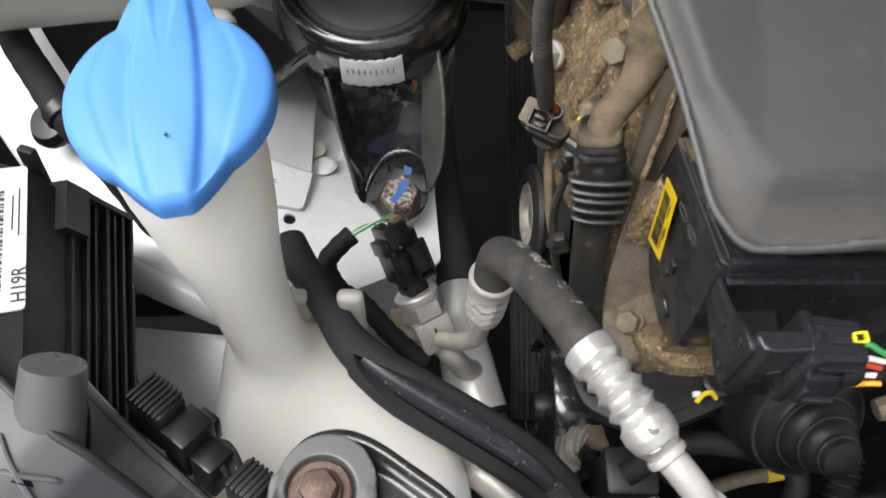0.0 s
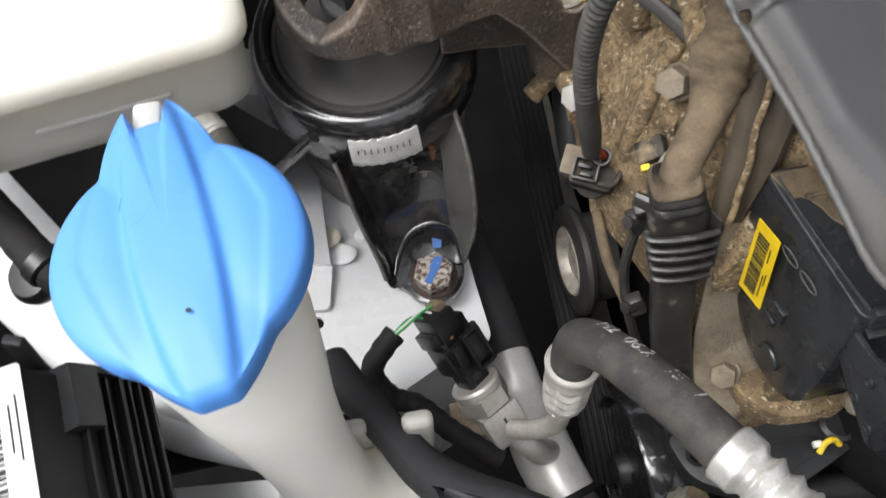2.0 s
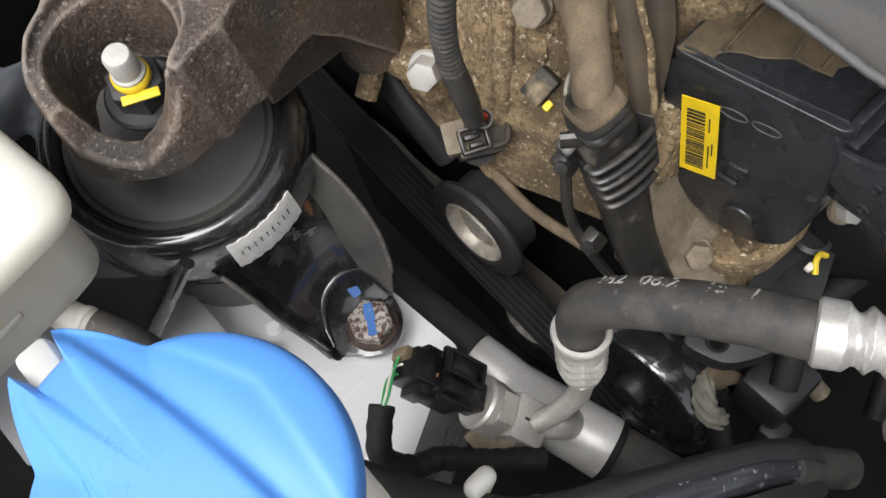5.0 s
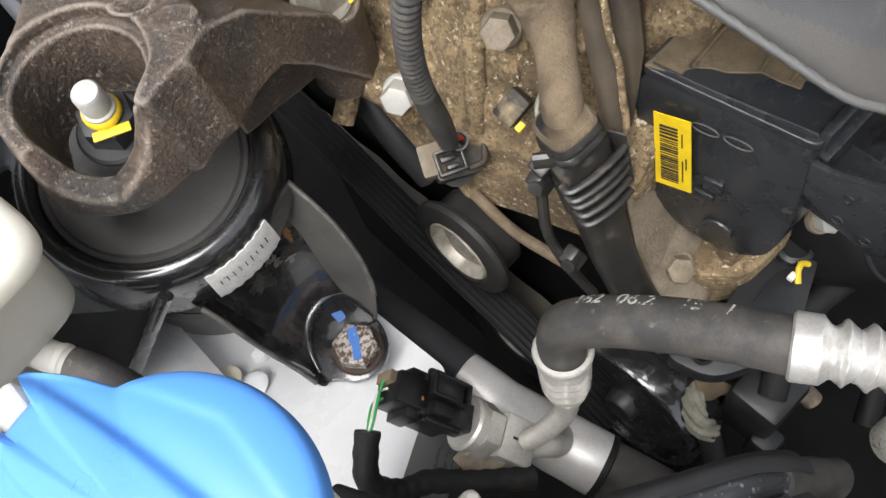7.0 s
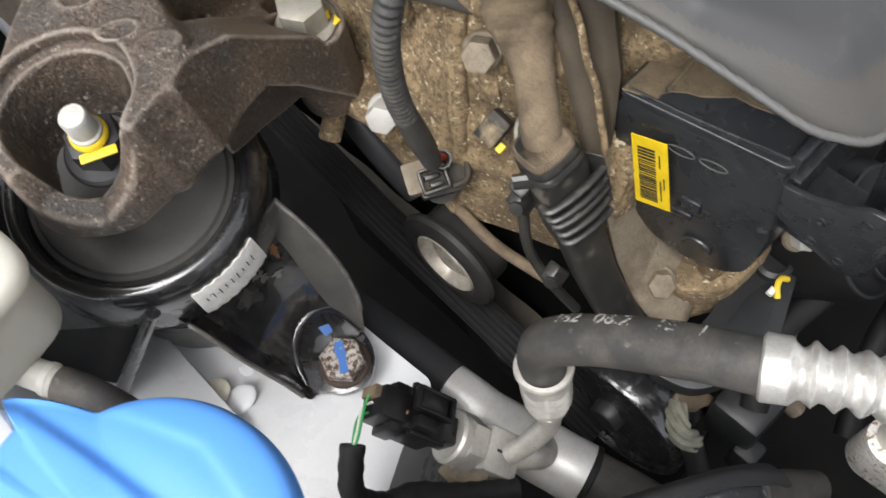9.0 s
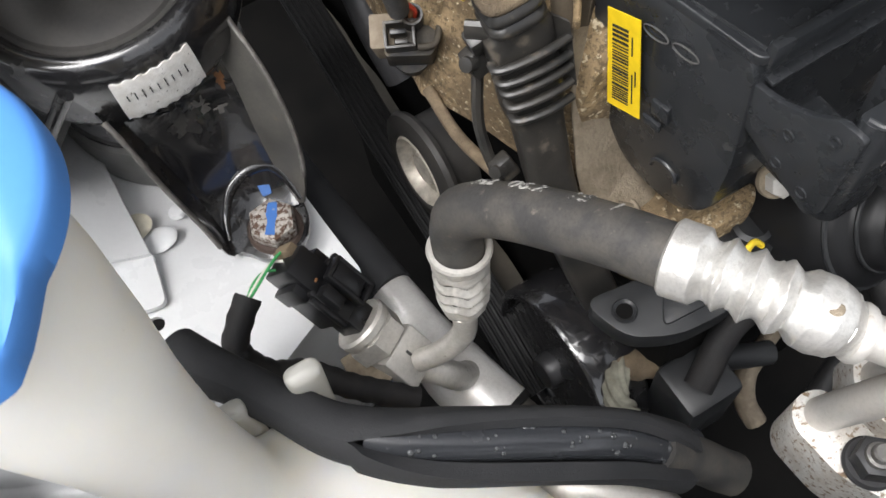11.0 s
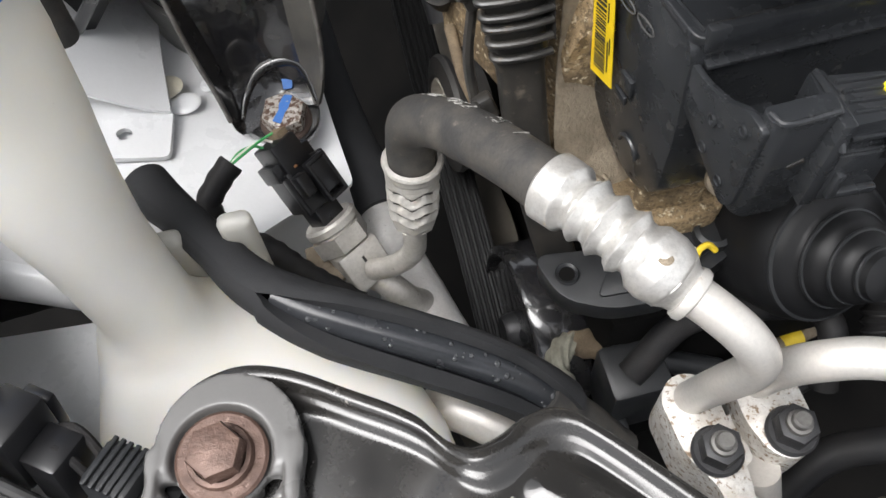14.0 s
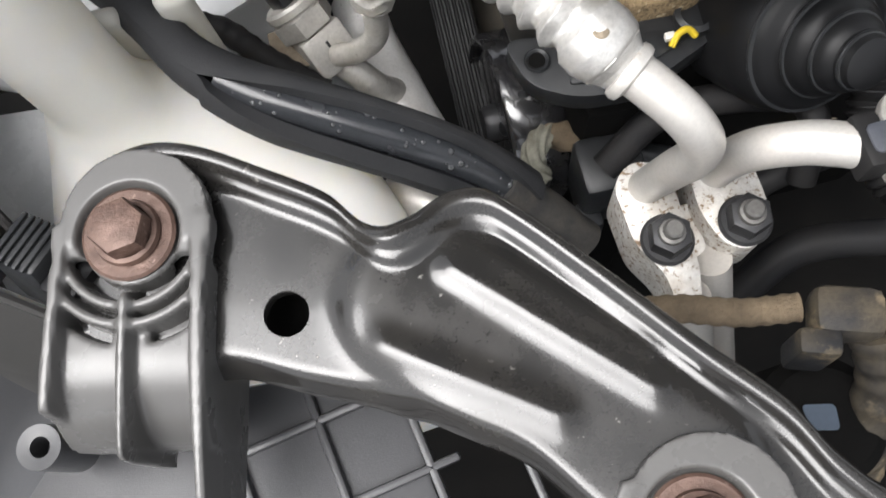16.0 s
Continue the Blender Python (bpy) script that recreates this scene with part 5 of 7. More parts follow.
def harness():
    t = thing("wiring_harness", (0.072, 0.21, 0.93), "cloth-taped wiring harness entering a black ribbed guide", "wiring harness")
    def wrinkle(u, a):
        """Slack, crumpled wrap at the top, tight and smooth where it enters the guide."""
        k = max(0.0, min(1.0, (0.74 - u) / 0.22))
        slack = k * k * (3 - 2 * k)
        c, q = math.cos(a), math.sin(a)
        folds = 0.26 * noise.noise((c * 1.2, q * 1.2, u * 7)) + 0.20 * noise.noise((c * 1.6 + 5, q * 1.6, u * 30)) + 0.10 * abs(noise.noise((c * 4, q * 4, u * 40)))
        wrap = 0.03 * (((u * 11 + a / (2 * math.pi)) % 1) - 0.5)
        return (0.0068 + 0.0052 * slack) * (1 + wrap + slack * folds + 0.02 * math.sin(3 * a + u * 7))
    part("taped_loom", tube([(0.118, 0.275, 1.065), (0.1020, 0.258, 1.047), (0.0880, 0.241, 1.026), (0.0770, 0.226, 1.014), (0.0685, 0.2165, 1.011), (0.0645, 0.2115, 0.999)], wrinkle, 220, 56), TAPE, t, sharp=60)
    part("tape_edge", tube([(0.0790, 0.2200, 1.012), (0.0720, 0.2240, 1.010), (0.0640, 0.2230, 1.004), (0.0590, 0.2160, 0.999)], 0.0009, 16, 6), SLEEVE, t, "loose tape edge")
    spine = [(0.0642, 0.2120, 1.008), (0.0672, 0.2095, 0.990), (0.0690, 0.2045, 0.966), (0.0700, 0.1985, 0.942), (0.0705, 0.1915, 0.920), (0.0735, 0.1800, 0.888), (0.080, 0.165, 0.85)]
    gs = spline(spine, 101)
    gd, _ = frames_along(gs)

    def section(i, wx, wy, n=28, grow=0.0):
        """A rounded oblong across the guide, its long side along x."""
        ex = (Vector((1, -0.12, 0)) - gd[i].x * gd[i]).normalized()
        ey = gd[i].cross(ex)
        out = []
        for k in range(n):
            a = 2 * math.pi * k / n
            c, q = math.cos(a), math.sin(a)
            out.append(gs[i] + ex * ((wx + grow) * math.copysign(abs(c) ** 0.55, c)) + ey * ((wy + grow) * math.copysign(abs(q) ** 0.55, q)))
        return out

    def wide(i):
        return float(np.interp(i, [0, 9, 11, 30, 36, 60, 100], [0.0078, 0.0088, 0.0112, 0.0108, 0.0090, 0.0086, 0.0086]))

    def deep(i):
        return float(np.interp(i, [0, 9, 11, 34, 60, 100], [0.0072, 0.0078, 0.0076, 0.0070, 0.0052, 0.0050]))
    part("cable_guide", loft([section(i, wide(i), deep(i)) for i in range(0, 101)]), GUIDEPLASTIC, t, "ribbed black plastic cable guide", sharp=50)
    for k in range(3):
        i = 1 + 3 * k
        part("collar_ring", loft([section(i + d, wide(i), deep(i), 28, g) for d, g in ((-1, 0.0002), (0, 0.0014), (1, 0.0014), (2, 0.0002))]), TAPE if k == 0 else GUIDEPLASTIC, t, "dusty top ring of the guide" if k == 0 else "", sharp=50)

    def front(i, x, out):
        """A place on the guide's front face."""
        ex = (Vector((1, -0.12, 0)) - gd[i].x * gd[i]).normalized()
        return gs[i] + ex * x + gd[i].cross(ex) * (deep(i) + out)
    part("wing", sheet(lambda u, v: front(11 + round(u * 16), 0.0108 + 0.0030 * v - 0.0012 * u, -0.004 + 0.0065 * v), 16, 4, 0.0016, (0, 1, 0)), GUIDEPLASTIC, t, "flared side wing")
    for k in range(5):
        i = round(15 + 3.7 * k)
        w = 0.0118 - 0.0006 * k
        part("fin", tube([front(i, -w, -0.0030), front(i, -w, 0.0006), front(i, -w * 0.55, 0.0022), front(i, 0.0, 0.0026), front(i, w * 0.6, 0.0022), front(i, w + 0.0018, 0.0010)], 0.0014, 30, 10, (1.0, 1.15)), GUIDEPLASTIC, t)
    part("side_rail", tube([(0.0565, 0.2160, 0.968), (0.0530, 0.2110, 0.945), (0.0540, 0.2030, 0.925), (0.059, 0.192, 0.900)], 0.0022, 24, 8), GUIDEPLASTIC, t)
    for at in ((0.0565, 0.2010, 0.928), (0.0560, 0.2150, 0.975)):
        part("clip", block(0.008, 0.006, 0.011, 0.0012), GUIDEPLASTIC, t, m=axes(at, (-0.3, 0.2, 0.9)))
        part("clip_pin", lathe([(0, 0.004), (0.0026, 0.0035), (0.0032, 0)], 14), GUIDEPLASTIC, t, m=axes(at, (-0.8, -0.3, 0.5)) @ Matrix.Translation((0, 0, 0.003)))
    part("hook", tube([(0.0535, 0.2157, 0.9910), (0.0595, 0.2097, 0.9910), (0.0615, 0.2077, 0.9850), (0.0595, 0.2077, 0.9780)], 0.0030, 20, 10, (1.3, 0.8)), GUIDEPLASTIC, t, "moulded hook beside the collar")
    part("hook_block", block(0.009, 0.007, 0.010, 0.0015), GUIDEPLASTIC, t, m=axes((0.0575, 0.2147, 0.9850), (-0.3, -0.2, 0.9)))
    part("yellow_tag", block(0.0036, 0.0026, 0.0030, 0.0006), YELLOW, t, m=axes((0.0608, 0.2285, 0.990), (-0.3, -0.2, 0.9)))
    part("clip_block", block(0.012, 0.009, 0.006, 0.001), DUSTYPLASTIC, t, m=axes((0.0660, 0.2370, 0.988), (-0.6, -0.2, 0.7)))
    return t


harness()


def side_loom():
    t = thing("flat_loom", (0.11, 0.235, 1.0), "dusty dark brown flat loom with a tan edge behind the harness", "wiring harness")
    rows = [[Vector(q) for q in line] for line in (
        ((0.0975, 0.2530, 1.046), (0.0965, 0.2389, 1.030), (0.0890, 0.2275, 1.022), (0.0822, 0.2138, 1.000), (0.0790, 0.2060, 0.980)),
        ((0.1030, 0.2460, 1.046), (0.1017, 0.2332, 1.030), (0.0940, 0.2200, 1.021), (0.0898, 0.2092, 1.001), (0.0860, 0.2030, 0.982)),
        ((0.1090, 0.2320, 1.044), (0.1054, 0.2183, 1.030), (0.0975, 0.2075, 1.012), (0.0950, 0.2062, 0.996), (0.0930, 0.2060, 0.975)))]
    part("strip", sheet(lambda u, v: along(rows[0], v).lerp(along(rows[1], v), u) + Vector((-0.0015, -0.001, 0.001)) * math.sin(u * math.pi), 8, 30, 0.004, (1, 0.5, -0.5)), BROWNSTRIP, t, "dark brown flat strip")
    part("tan_edge", tube([q + Vector((-0.0006, -0.0004, 0.0006)) for q in rows[1]], lambda u, a: 0.0013 * (1 + 0.25 * math.sin(u * 23 + a)), 40, 10), CASTALU, t, "tan dusty edge")
    part("strip", sheet(lambda u, v: along(rows[1], v).lerp(along(rows[2], v), u) + Vector((0.002, 0.001, -0.002)) * math.sin(u * math.pi), 8, 30, 0.004, (1, 0.5, -0.5)), BROWNSTRIP, t, "dark brown flat strip")
    return t


side_loom()


def gap_backing():
    """Dark sheet added in place of the shaded gap behind the box."""
    t = thing("gap_backing", (0.14, 0.225, 0.99), "dark sheet standing in for the shaded gap behind the actuator box", "cover")
    part("gap_sheet", sheet(lambda u, v: (0.0985 + 0.010 * v + 0.10 * u, 0.2085 + 0.050 * v, 0.996 + 0.046 * v + 0.003 * math.sin(u * 9)), 20, 12, 0.003), DUSTYPLASTIC, t)
    part("crease", tube([(0.104, 0.2185, 1.008), (0.120, 0.2270, 1.016), (0.150, 0.2340, 1.022)], 0.0016, 24, 8), DUSTYPLASTIC, t)
    return t


gap_backing()


# ---- black cover box with the yellow label ----
def cover_box():
    t = thing("actuator_box", (0.14, 0.17, 0.95), "black plastic actuator box with a yellow barcode label", "control box")
    # side face towards the wing, given as (y, z); the box grows inwards in x
    face = rounded([(0.2070, 1.0075), (0.1480, 1.0090), (0.1440, 0.958), (0.1480, 0.922), (0.1640, 0.9035), (0.1860, 0.9060), (0.2050, 0.9300), (0.2095, 0.965)], 0.010, 5)
    def fx(y, z):
        return 0.0955 + 0.14 * max(0.0, 0.206 - y) + 0.10 * max(0, 0.95 - z)
    rings = []
    for ins, dx in ((0.93, 0.0), (0.985, 0.0009), (1.0, 0.004), (1.0, 0.085)):
        rings.append([(fx(y, z) + dx, 0.171 + (y - 0.171) * ins, 0.958 + (z - 0.958) * ins) for y, z in face])
    part("body", loft(rings), BOXPLASTIC, t, sharp=35)
    part("lid", prism(rounded([(0.0940, 0.2060), (0.1045, 0.1470), (0.185, 0.1470), (0.185, 0.2060)], 0.004, 4), 1.0060, 1.0100, 0.0014, 3), BOXPLASTIC, t, "black lid, dusty at the rear")
    dust = [(0.0945, 0.2048), (0.0978, 0.1960), (0.0990, 0.1932), (0.1012, 0.1938), (0.1035, 0.1924), (0.1068, 0.1880), (0.1082, 0.1838), (0.1120, 0.1790), (0.1150, 0.1757), (0.1158, 0.1690), (0.1174, 0.1632), (0.1210, 0.1640), (0.1250, 0.1612), (0.1290, 0.1570), (0.150, 0.154), (0.185, 0.152), (0.185, 0.2048)]
    part("dust_crust", prism(dust, 1.0098, 1.0106, 0.0003, 1), LIDDUST, t, "caked dust on the lid")
    part("lid_lip", tube([(0.0968, 0.2030, 1.0103), (0.1010, 0.178, 1.0106), (0.1075, 0.1495, 1.0103)], 0.0006, 20, 8), BOXPLASTIC, t, "thin moulded lip along the lid")
    for x0, y0, x1, y1 in ((0.1030, 0.1932, 0.150, 0.1965), (0.1150, 0.1762, 0.150, 0.1830), (0.1172, 0.1672, 0.150, 0.1700), (0.1260, 0.1800, 0.1285, 0.1960)):
        part("lid_rib", tube([(x0, y0, 1.0104), ((x0 + x1) / 2, (y0 + y1) / 2, 1.0108), (x1, y1, 1.0104)], 0.0009, 12, 8), LIDDUST, t)
    part("lid_rib", block(0.020, 0.0014, 0.0016, 0.0005, (0.1330, 0.1512, 1.0104)), BOXPLASTIC, t)
    nrm = Vector((-1, -0.14, 0.0)).normalized()
    def on_face(y, z, off=0.0006):
        return Vector((fx(y, z) - off, y, z))
    q = [Vector(p) for p in ((0.0952, 0.1990, 0.9900), (0.0962, 0.1850, 0.9960), (0.0985, 0.1800, 0.9500), (0.0960, 0.1940, 0.9460))]
    def on_label(u, v, off=0.0):
        return (q[0] * (1 - u) + q[1] * u) * (1 - v) + (q[3] * (1 - u) + q[2] * u) * v + nrm * (0.0010 + off)
    def patch(u0, u1, v0, v1, off, thick):
        """A flat strip on the label's face."""
        return sheet(lambda u, v: on_label(u0 + (u1 - u0) * u, v0 + (v1 - v0) * v, off), 1, 1, thick, -nrm)
    lab = part("label", patch(0, 1, 0, 1, 0.0, 0.0004), YLABEL, t, "yellow barcode label")
    rng = random.Random(5)
    v = 0.13
    while v < 0.90:
        w = rng.choice((0.010, 0.016, 0.024))
        part("bar", patch(0.17, 0.66, v, v + w, 0.0003, 0.0002), INK, lab)
        v += w + rng.choice((0.014, 0.019, 0.025))
    for u0, v0, v1 in ((0.76, 0.18, 0.36), (0.76, 0.55, 0.86), (0.86, 0.5, 0.66)):
        part("text_line", patch(u0, u0 + 0.030, v0, v1, 0.0003, 0.0002), INK, lab)
    # plain oval marks, and small moulded details
    for yz in ((0.181, 0.9920), (0.1695, 0.9935)):
        loop = [(0.0050 * math.cos(q), 0.0022 * math.sin(q), 0) for q in (2 * math.pi * k / 24 for k in range(25))]
        part("moulded_oval", tube(loop, 0.0003, 40, 6), LIPPLASTIC, t, m=axes(on_face(*yz), nrm, (0, -1, 0.12)))
    for yz, s in (((0.1735, 0.960), (0.0075, 0.0075)), ((0.176, 0.951), (0.008, 0.004))):
        part("moulded_lug", block(s[0], s[1], 0.0018, 0.0006), BOXPLASTIC, t, m=axes(on_face(*yz, 0.0), nrm, (0, -1, 0.1)))
    loop = [(0.0058 * math.cos(q), 0.0058 * math.sin(q), 0) for q in (math.pi * k / 16 for k in range(17))]
    part("moulded_arc", tube(loop, 0.0009, 24, 8), BOXPLASTIC, t, m=axes(on_face(0.168, 0.927), nrm, (0, -1, 0.1)))
    # nose with the socket
    part("nose", prism(rounded([(0.1120, 0.1205), (0.1120, 0.1160), (0.1150, 0.1125), (0.1312, 0.1125), (0.1325, 0.1205)], 0.0030, 4), 0.963, 1.0105, 0.0026, 3), BOXPLASTIC, t, "hollow socket nose")
    part("nose_floor", block(0.026, 0.034, 0.010, 0.002, (0.1240, 0.1360, 0.968)), BOXPLASTIC, t)
    web = rounded([(0.1500, 0.982), (0.1190, 0.963), (0.1150, 0.968), (0.1145, 1.0070), (0.1230, 1.0075), (0.1310, 1.0015), (0.1400, 0.9985), (0.1500, 0.9985)], 0.0025, 3)
    part("gusset", prism(web, -0.0012, 0.0012, 0.0005), BOXPLASTIC, t, "flat side web carrying the nose", m=Matrix(((-0.16, 0, 1, 0.1303), (1, 0, 0, 0), (0, 1, 0, 0), (0, 0, 0, 1))))
    part("inner_wall", block(0.040, 0.004, 0.050, 0.001, (0.1320, 0.1500, 0.978)), LAMPPLASTIC, t)
    part("front_skirt", block(0.078, 0.0040, 0.0110, 0.0016, (0.1460, 0.1478, 1.0085)), BOXPLASTIC, t, "rounded front edge of the lid")
    part("skirt_line", block(0.076, 0.0050, 0.0016, 0.0005, (0.1465, 0.1466, 0.9995)), BOXPLASTIC, t)
    part("moulded_mark", block(0.0050, 0.0006, 0.0018, 0.0002), DUSTYPLASTIC, t, m=Matrix.Translation((0.1240, 0.1123, 0.990)) @ Matrix.Rotation(radians(-25), 4, "Y"))
    part("nose_rim", tube([(0.1128, 0.1180, 1.0108), (0.1150, 0.1135, 1.0110), (0.1305, 0.1135, 1.0110)], 0.0010, 20, 8), BOXPLASTIC, t)
    for q in ((0.1095, 0.1210, 1.000), (0.1077, 0.1330, 0.990), (0.1093, 0.1225, 0.972), (0.1077, 0.1330, 0.976)):
        part("moulded_ring", lathe([(0.0022, 0), (0.0022, 0.0006), (0.0016, 0.0006), (0.0016, 0)], 16), BOXPLASTIC, t, m=axes(q, (-1, -0.05, 0)))
    return t


cover_box()


bolt((0.1285, 0.1420, 0.9345), (-0.25, -0.70, 0.66), 0.0085, 0.0060, 0.0068, WHITEZINC, BAREALU, "bright hex bolt under the black box", 12)


def harness_plug():
    t = thing("harness_plug", (0.155, 0.12, 0.975), "large black multi-pin plug with coloured wires", "connector")
    m = axes((0.1418, 0.1215, 0.9915), (0.12, 0.1, 1), (1, -0.02, 0)) @ Matrix.Diagonal((0.95, 0.92, 0.95, 1))
    part("shell", prism(rounded([(-0.011, -0.014), (0.011, -0.0125), (0.011, 0.0055), (-0.011, 0.0070)], 0.002), -0.018, 0.014, 0.0015), BOXPLASTIC, t, m=m)
    part("collar", block(0.005, 0.0235, 0.036, 0.001, (-0.0115, -0.0040, -0.002)), BOXPLASTIC, t, m=m)
    for k in range(4):
        part("rib", block(0.016, 0.0012, 0.0016, 0.0003, (0.001, -0.0095 + 0.0042 * k, 0.0145)), BOXPLASTIC, t, m=m)
    for z in (-0.010, -0.004, 0.002):
        part("front_rib", block(0.0170, 0.0014, 0.0018, 0.0004, (0.001, -0.0140, z + 0.006)), BOXPLASTIC, t, m=m)
    part("lock_arm", tube([(-0.0125, 0.0065, 0.0165), (-0.0128, -0.001, 0.0172), (-0.0120, -0.010, 0.0150), (-0.0105, -0.0165, 0.0060)], 0.0012, 20, 8), BOXPLASTIC, t, "curved locking arm", m=m)
    part("lower_clip", merged(block(0.0140, 0.0030, 0.0030, 0.0008, (0.002, -0.0165, -0.0140)), block(0.0030, 0.0030, 0.0110, 0.0008, (-0.0060, -0.0165, -0.0100))), BOXPLASTIC, t, m=m)
    part("lever", block(0.018, 0.0020, 0.020, 0.0006, (0.0, -0.0145, -0.008)), BOXPLASTIC, t, m=m)
    part("lock", merged(block(0.0056, 0.0012, 0.002, 0.0003, (0, 0.0020, 0)), block(0.0056, 0.0012, 0.002, 0.0003, (0, -0.0020, 0)), block(0.0014, 0.0048, 0.002, 0.0003, (0.0026, 0, 0)), block(0.0014, 0.0048, 0.002, 0.0003, (-0.0026, 0, 0))), YPLASTIC, t, "bright yellow lock", m=axes((0.1520, 0.1205, 1.0046), (0, -0.2, 1), (0.9, 0.1, 0)) @ Matrix.Diagonal((0.85, 0.85, 1.2, 1)))
    part("lock", block(0.002, 0.0035, 0.004, 0.0005), YPLASTIC, t, m=Matrix.Translation((0.1318, 0.1112, 0.986)))
    for k, (mat, y, z) in enumerate(((GREEN, 0.1190, 1.0020), (WHITEWIRE, 0.1150, 0.9985), (RED, 0.1138, 0.9950), (WHITEWIRE, 0.1118, 0.9900), (ORANGE, 0.1100, 0.9850))):
        e = (0.1640, 0.1165 - 0.0020 * k, 0.9975 - 0.0022 * k)
        part("wire", tube([(0.1520, y, z), (0.1560, y - 0.0004, z + 0.0004), (0.1600, (y + e[1]) / 2, (z + e[2]) / 2), e], 0.0012, 16, 10), mat, t)
    part("taped_tail", tube([(0.1625, 0.1130, 0.9930), (0.170, 0.1110, 0.991), (0.178, 0.1112, 0.991), (0.188, 0.1150, 0.992), (0.197, 0.1215, 0.995), (0.206, 0.130, 1.0), (0.22, 0.142, 1.005)], lambda u, a: 0.0042 * (1 + 0.05 * math.sin(u * 34 + a)), 60, 16), BLACKTAPE, t, "tape-wrapped tail of the loom")
    part("seal", lathe([(0, 0.004), (0.009, 0.004), (0.0105, 0.002), (0.0105, -0.004)], 28), RUBBER, t, m=axes((0.1505, 0.1165, 0.9940), (1, -0.05, 0)) @ Matrix.Diagonal((1.0, 0.75, 1, 1)))
    part("clip", merged(block(0.0060, 0.0050, 0.0030, 0.0006), block(0.0030, 0.0030, 0.0050, 0.0006, (0.0032, 0.003, 0))), YPLASTIC, t, "small yellow clip", m=axes((0.1735, 0.1245, 0.9900), (0, -0.2, 1), (0.8, 0.5, 0)) @ Matrix.Diagonal((0.6, 0.6, 0.6, 1)))
    h = thing("round_cap", (0.209, 0.134, 0.975), "dusty tan round cap behind the plug", "cap")
    part("cap", lathe([(0, 0.012), (0.0088, 0.0115), (0.0100, 0.0095), (0.0104, 0.003), (0.0112, 0.002), (0.0112, -0.004), (0.009, -0.006), (0.009, -0.03)], 32), BAREALU, h, m=axes((0.2170, 0.1440, 0.966), (-0.35, -0.45, 0.8)))
    part("rim", lathe([(0.0090, 0.0116), (0.0094, 0.0126), (0.0098, 0.0112)], 32), BAREALU, h, m=axes((0.2170, 0.1440, 0.966), (-0.35, -0.45, 0.8)))
    return t


harness_plug()


def engine_cover():
    """Moulded cover that falls towards the front, with a lip, a dusty gutter and a pressed groove."""
    t = thing("engine_cover", (0.15, 0.20, 1.07), "grey textured plastic engine cover with a dusty rolled lip", "engine cover")
    slope, y0 = 0.427, 0.2036
    plan = rounded([(0.0440, 0.50), (0.0490, 0.262), (0.0560, 0.2340), (0.0643, 0.2062), (0.0652, 0.2035), (0.0735, 0.1800), (0.0800, 0.1555), (0.0838, 0.1400), (0.0940, 0.1275), (0.1120, 0.1268), (0.160, 0.1300), (0.34, 0.148), (0.34, 0.50)], 0.006, 4)

    def inward(Y):
        return np.interp(Y, [0.140, 0.175], [0.026, 0.0100])

    def field(X, Y, Z):
        d = plan_field(plan, X, Y)
        u = np.clip((-d - 0.0022) / (inward(Y) - 0.0022), 0, 1)
        top = 1.0917 - 0.0012 * np.clip((-d - 0.0014) / 0.0008, 0, 1) + 0.0052 * u * u * (3 - 2 * u) + 0.004 * np.clip((X - 0.10) / 0.06, 0, 1)
        g = np.abs((Y - 0.2060) - 0.17 * (X - 0.0643)) * 0.985
        deep = np.clip((-d - 0.0016) / 0.004, 0, 1)
        top = top - 0.0026 * deep * np.exp(-(g / 0.0022) ** 4) - 0.0012 * np.exp(-(g / 0.0030) ** 2) * (1 - deep)
        return np.maximum(soft_max(d, (Z - top) * 0.9, 0.0008), 1.0885 - Z)
    bm = solid(field, (0.0400, 0.1230, 1.0870), (0.3300, 0.4600, 1.1060), 0.0013)
    ring = [Vector((x, y)) for x, y in plan]

    def rim(p):
        q = p.xy
        return min((q - a - (b - a) * max(0, min(1, (q - a).dot(b - a) / max(1e-12, (b - a).length_squared)))).length for a, b in zip(ring, ring[1:] + ring[:1]))
    near = {}
    for f in bm.faces:
        c = f.calc_center_median()
        near[tuple(round(v, 6) for v in c)] = rim(c) if c.x < 0.13 or c.y < 0.18 else 1.0

    def dist(p):
        return near.get(tuple(round(v, 6) for v in p), 1.0)
    lip = parted(bm, lambda p: dist(p) < 0.0018 or p.z < 1.0900)
    gutter = parted(bm, lambda p: dist(p) < 0.55 * float(inward(p.y)))
    tilt = Matrix(((1, 0, 0, 0), (0, 1, 0, 0), (0, slope, 1, -slope * y0), (0, 0, 0, 1)))
    part("lip", lip, LIPPLASTIC, t, "lip in paler grey", sharp=180, m=tilt)
    part("gutter", gutter, DUSTYRIM, t, "dusty sloping rim", sharp=180, m=tilt)
    part("top", bm, GREYPLASTIC, t, sharp=180, m=tilt)
    return t


engine_cover()


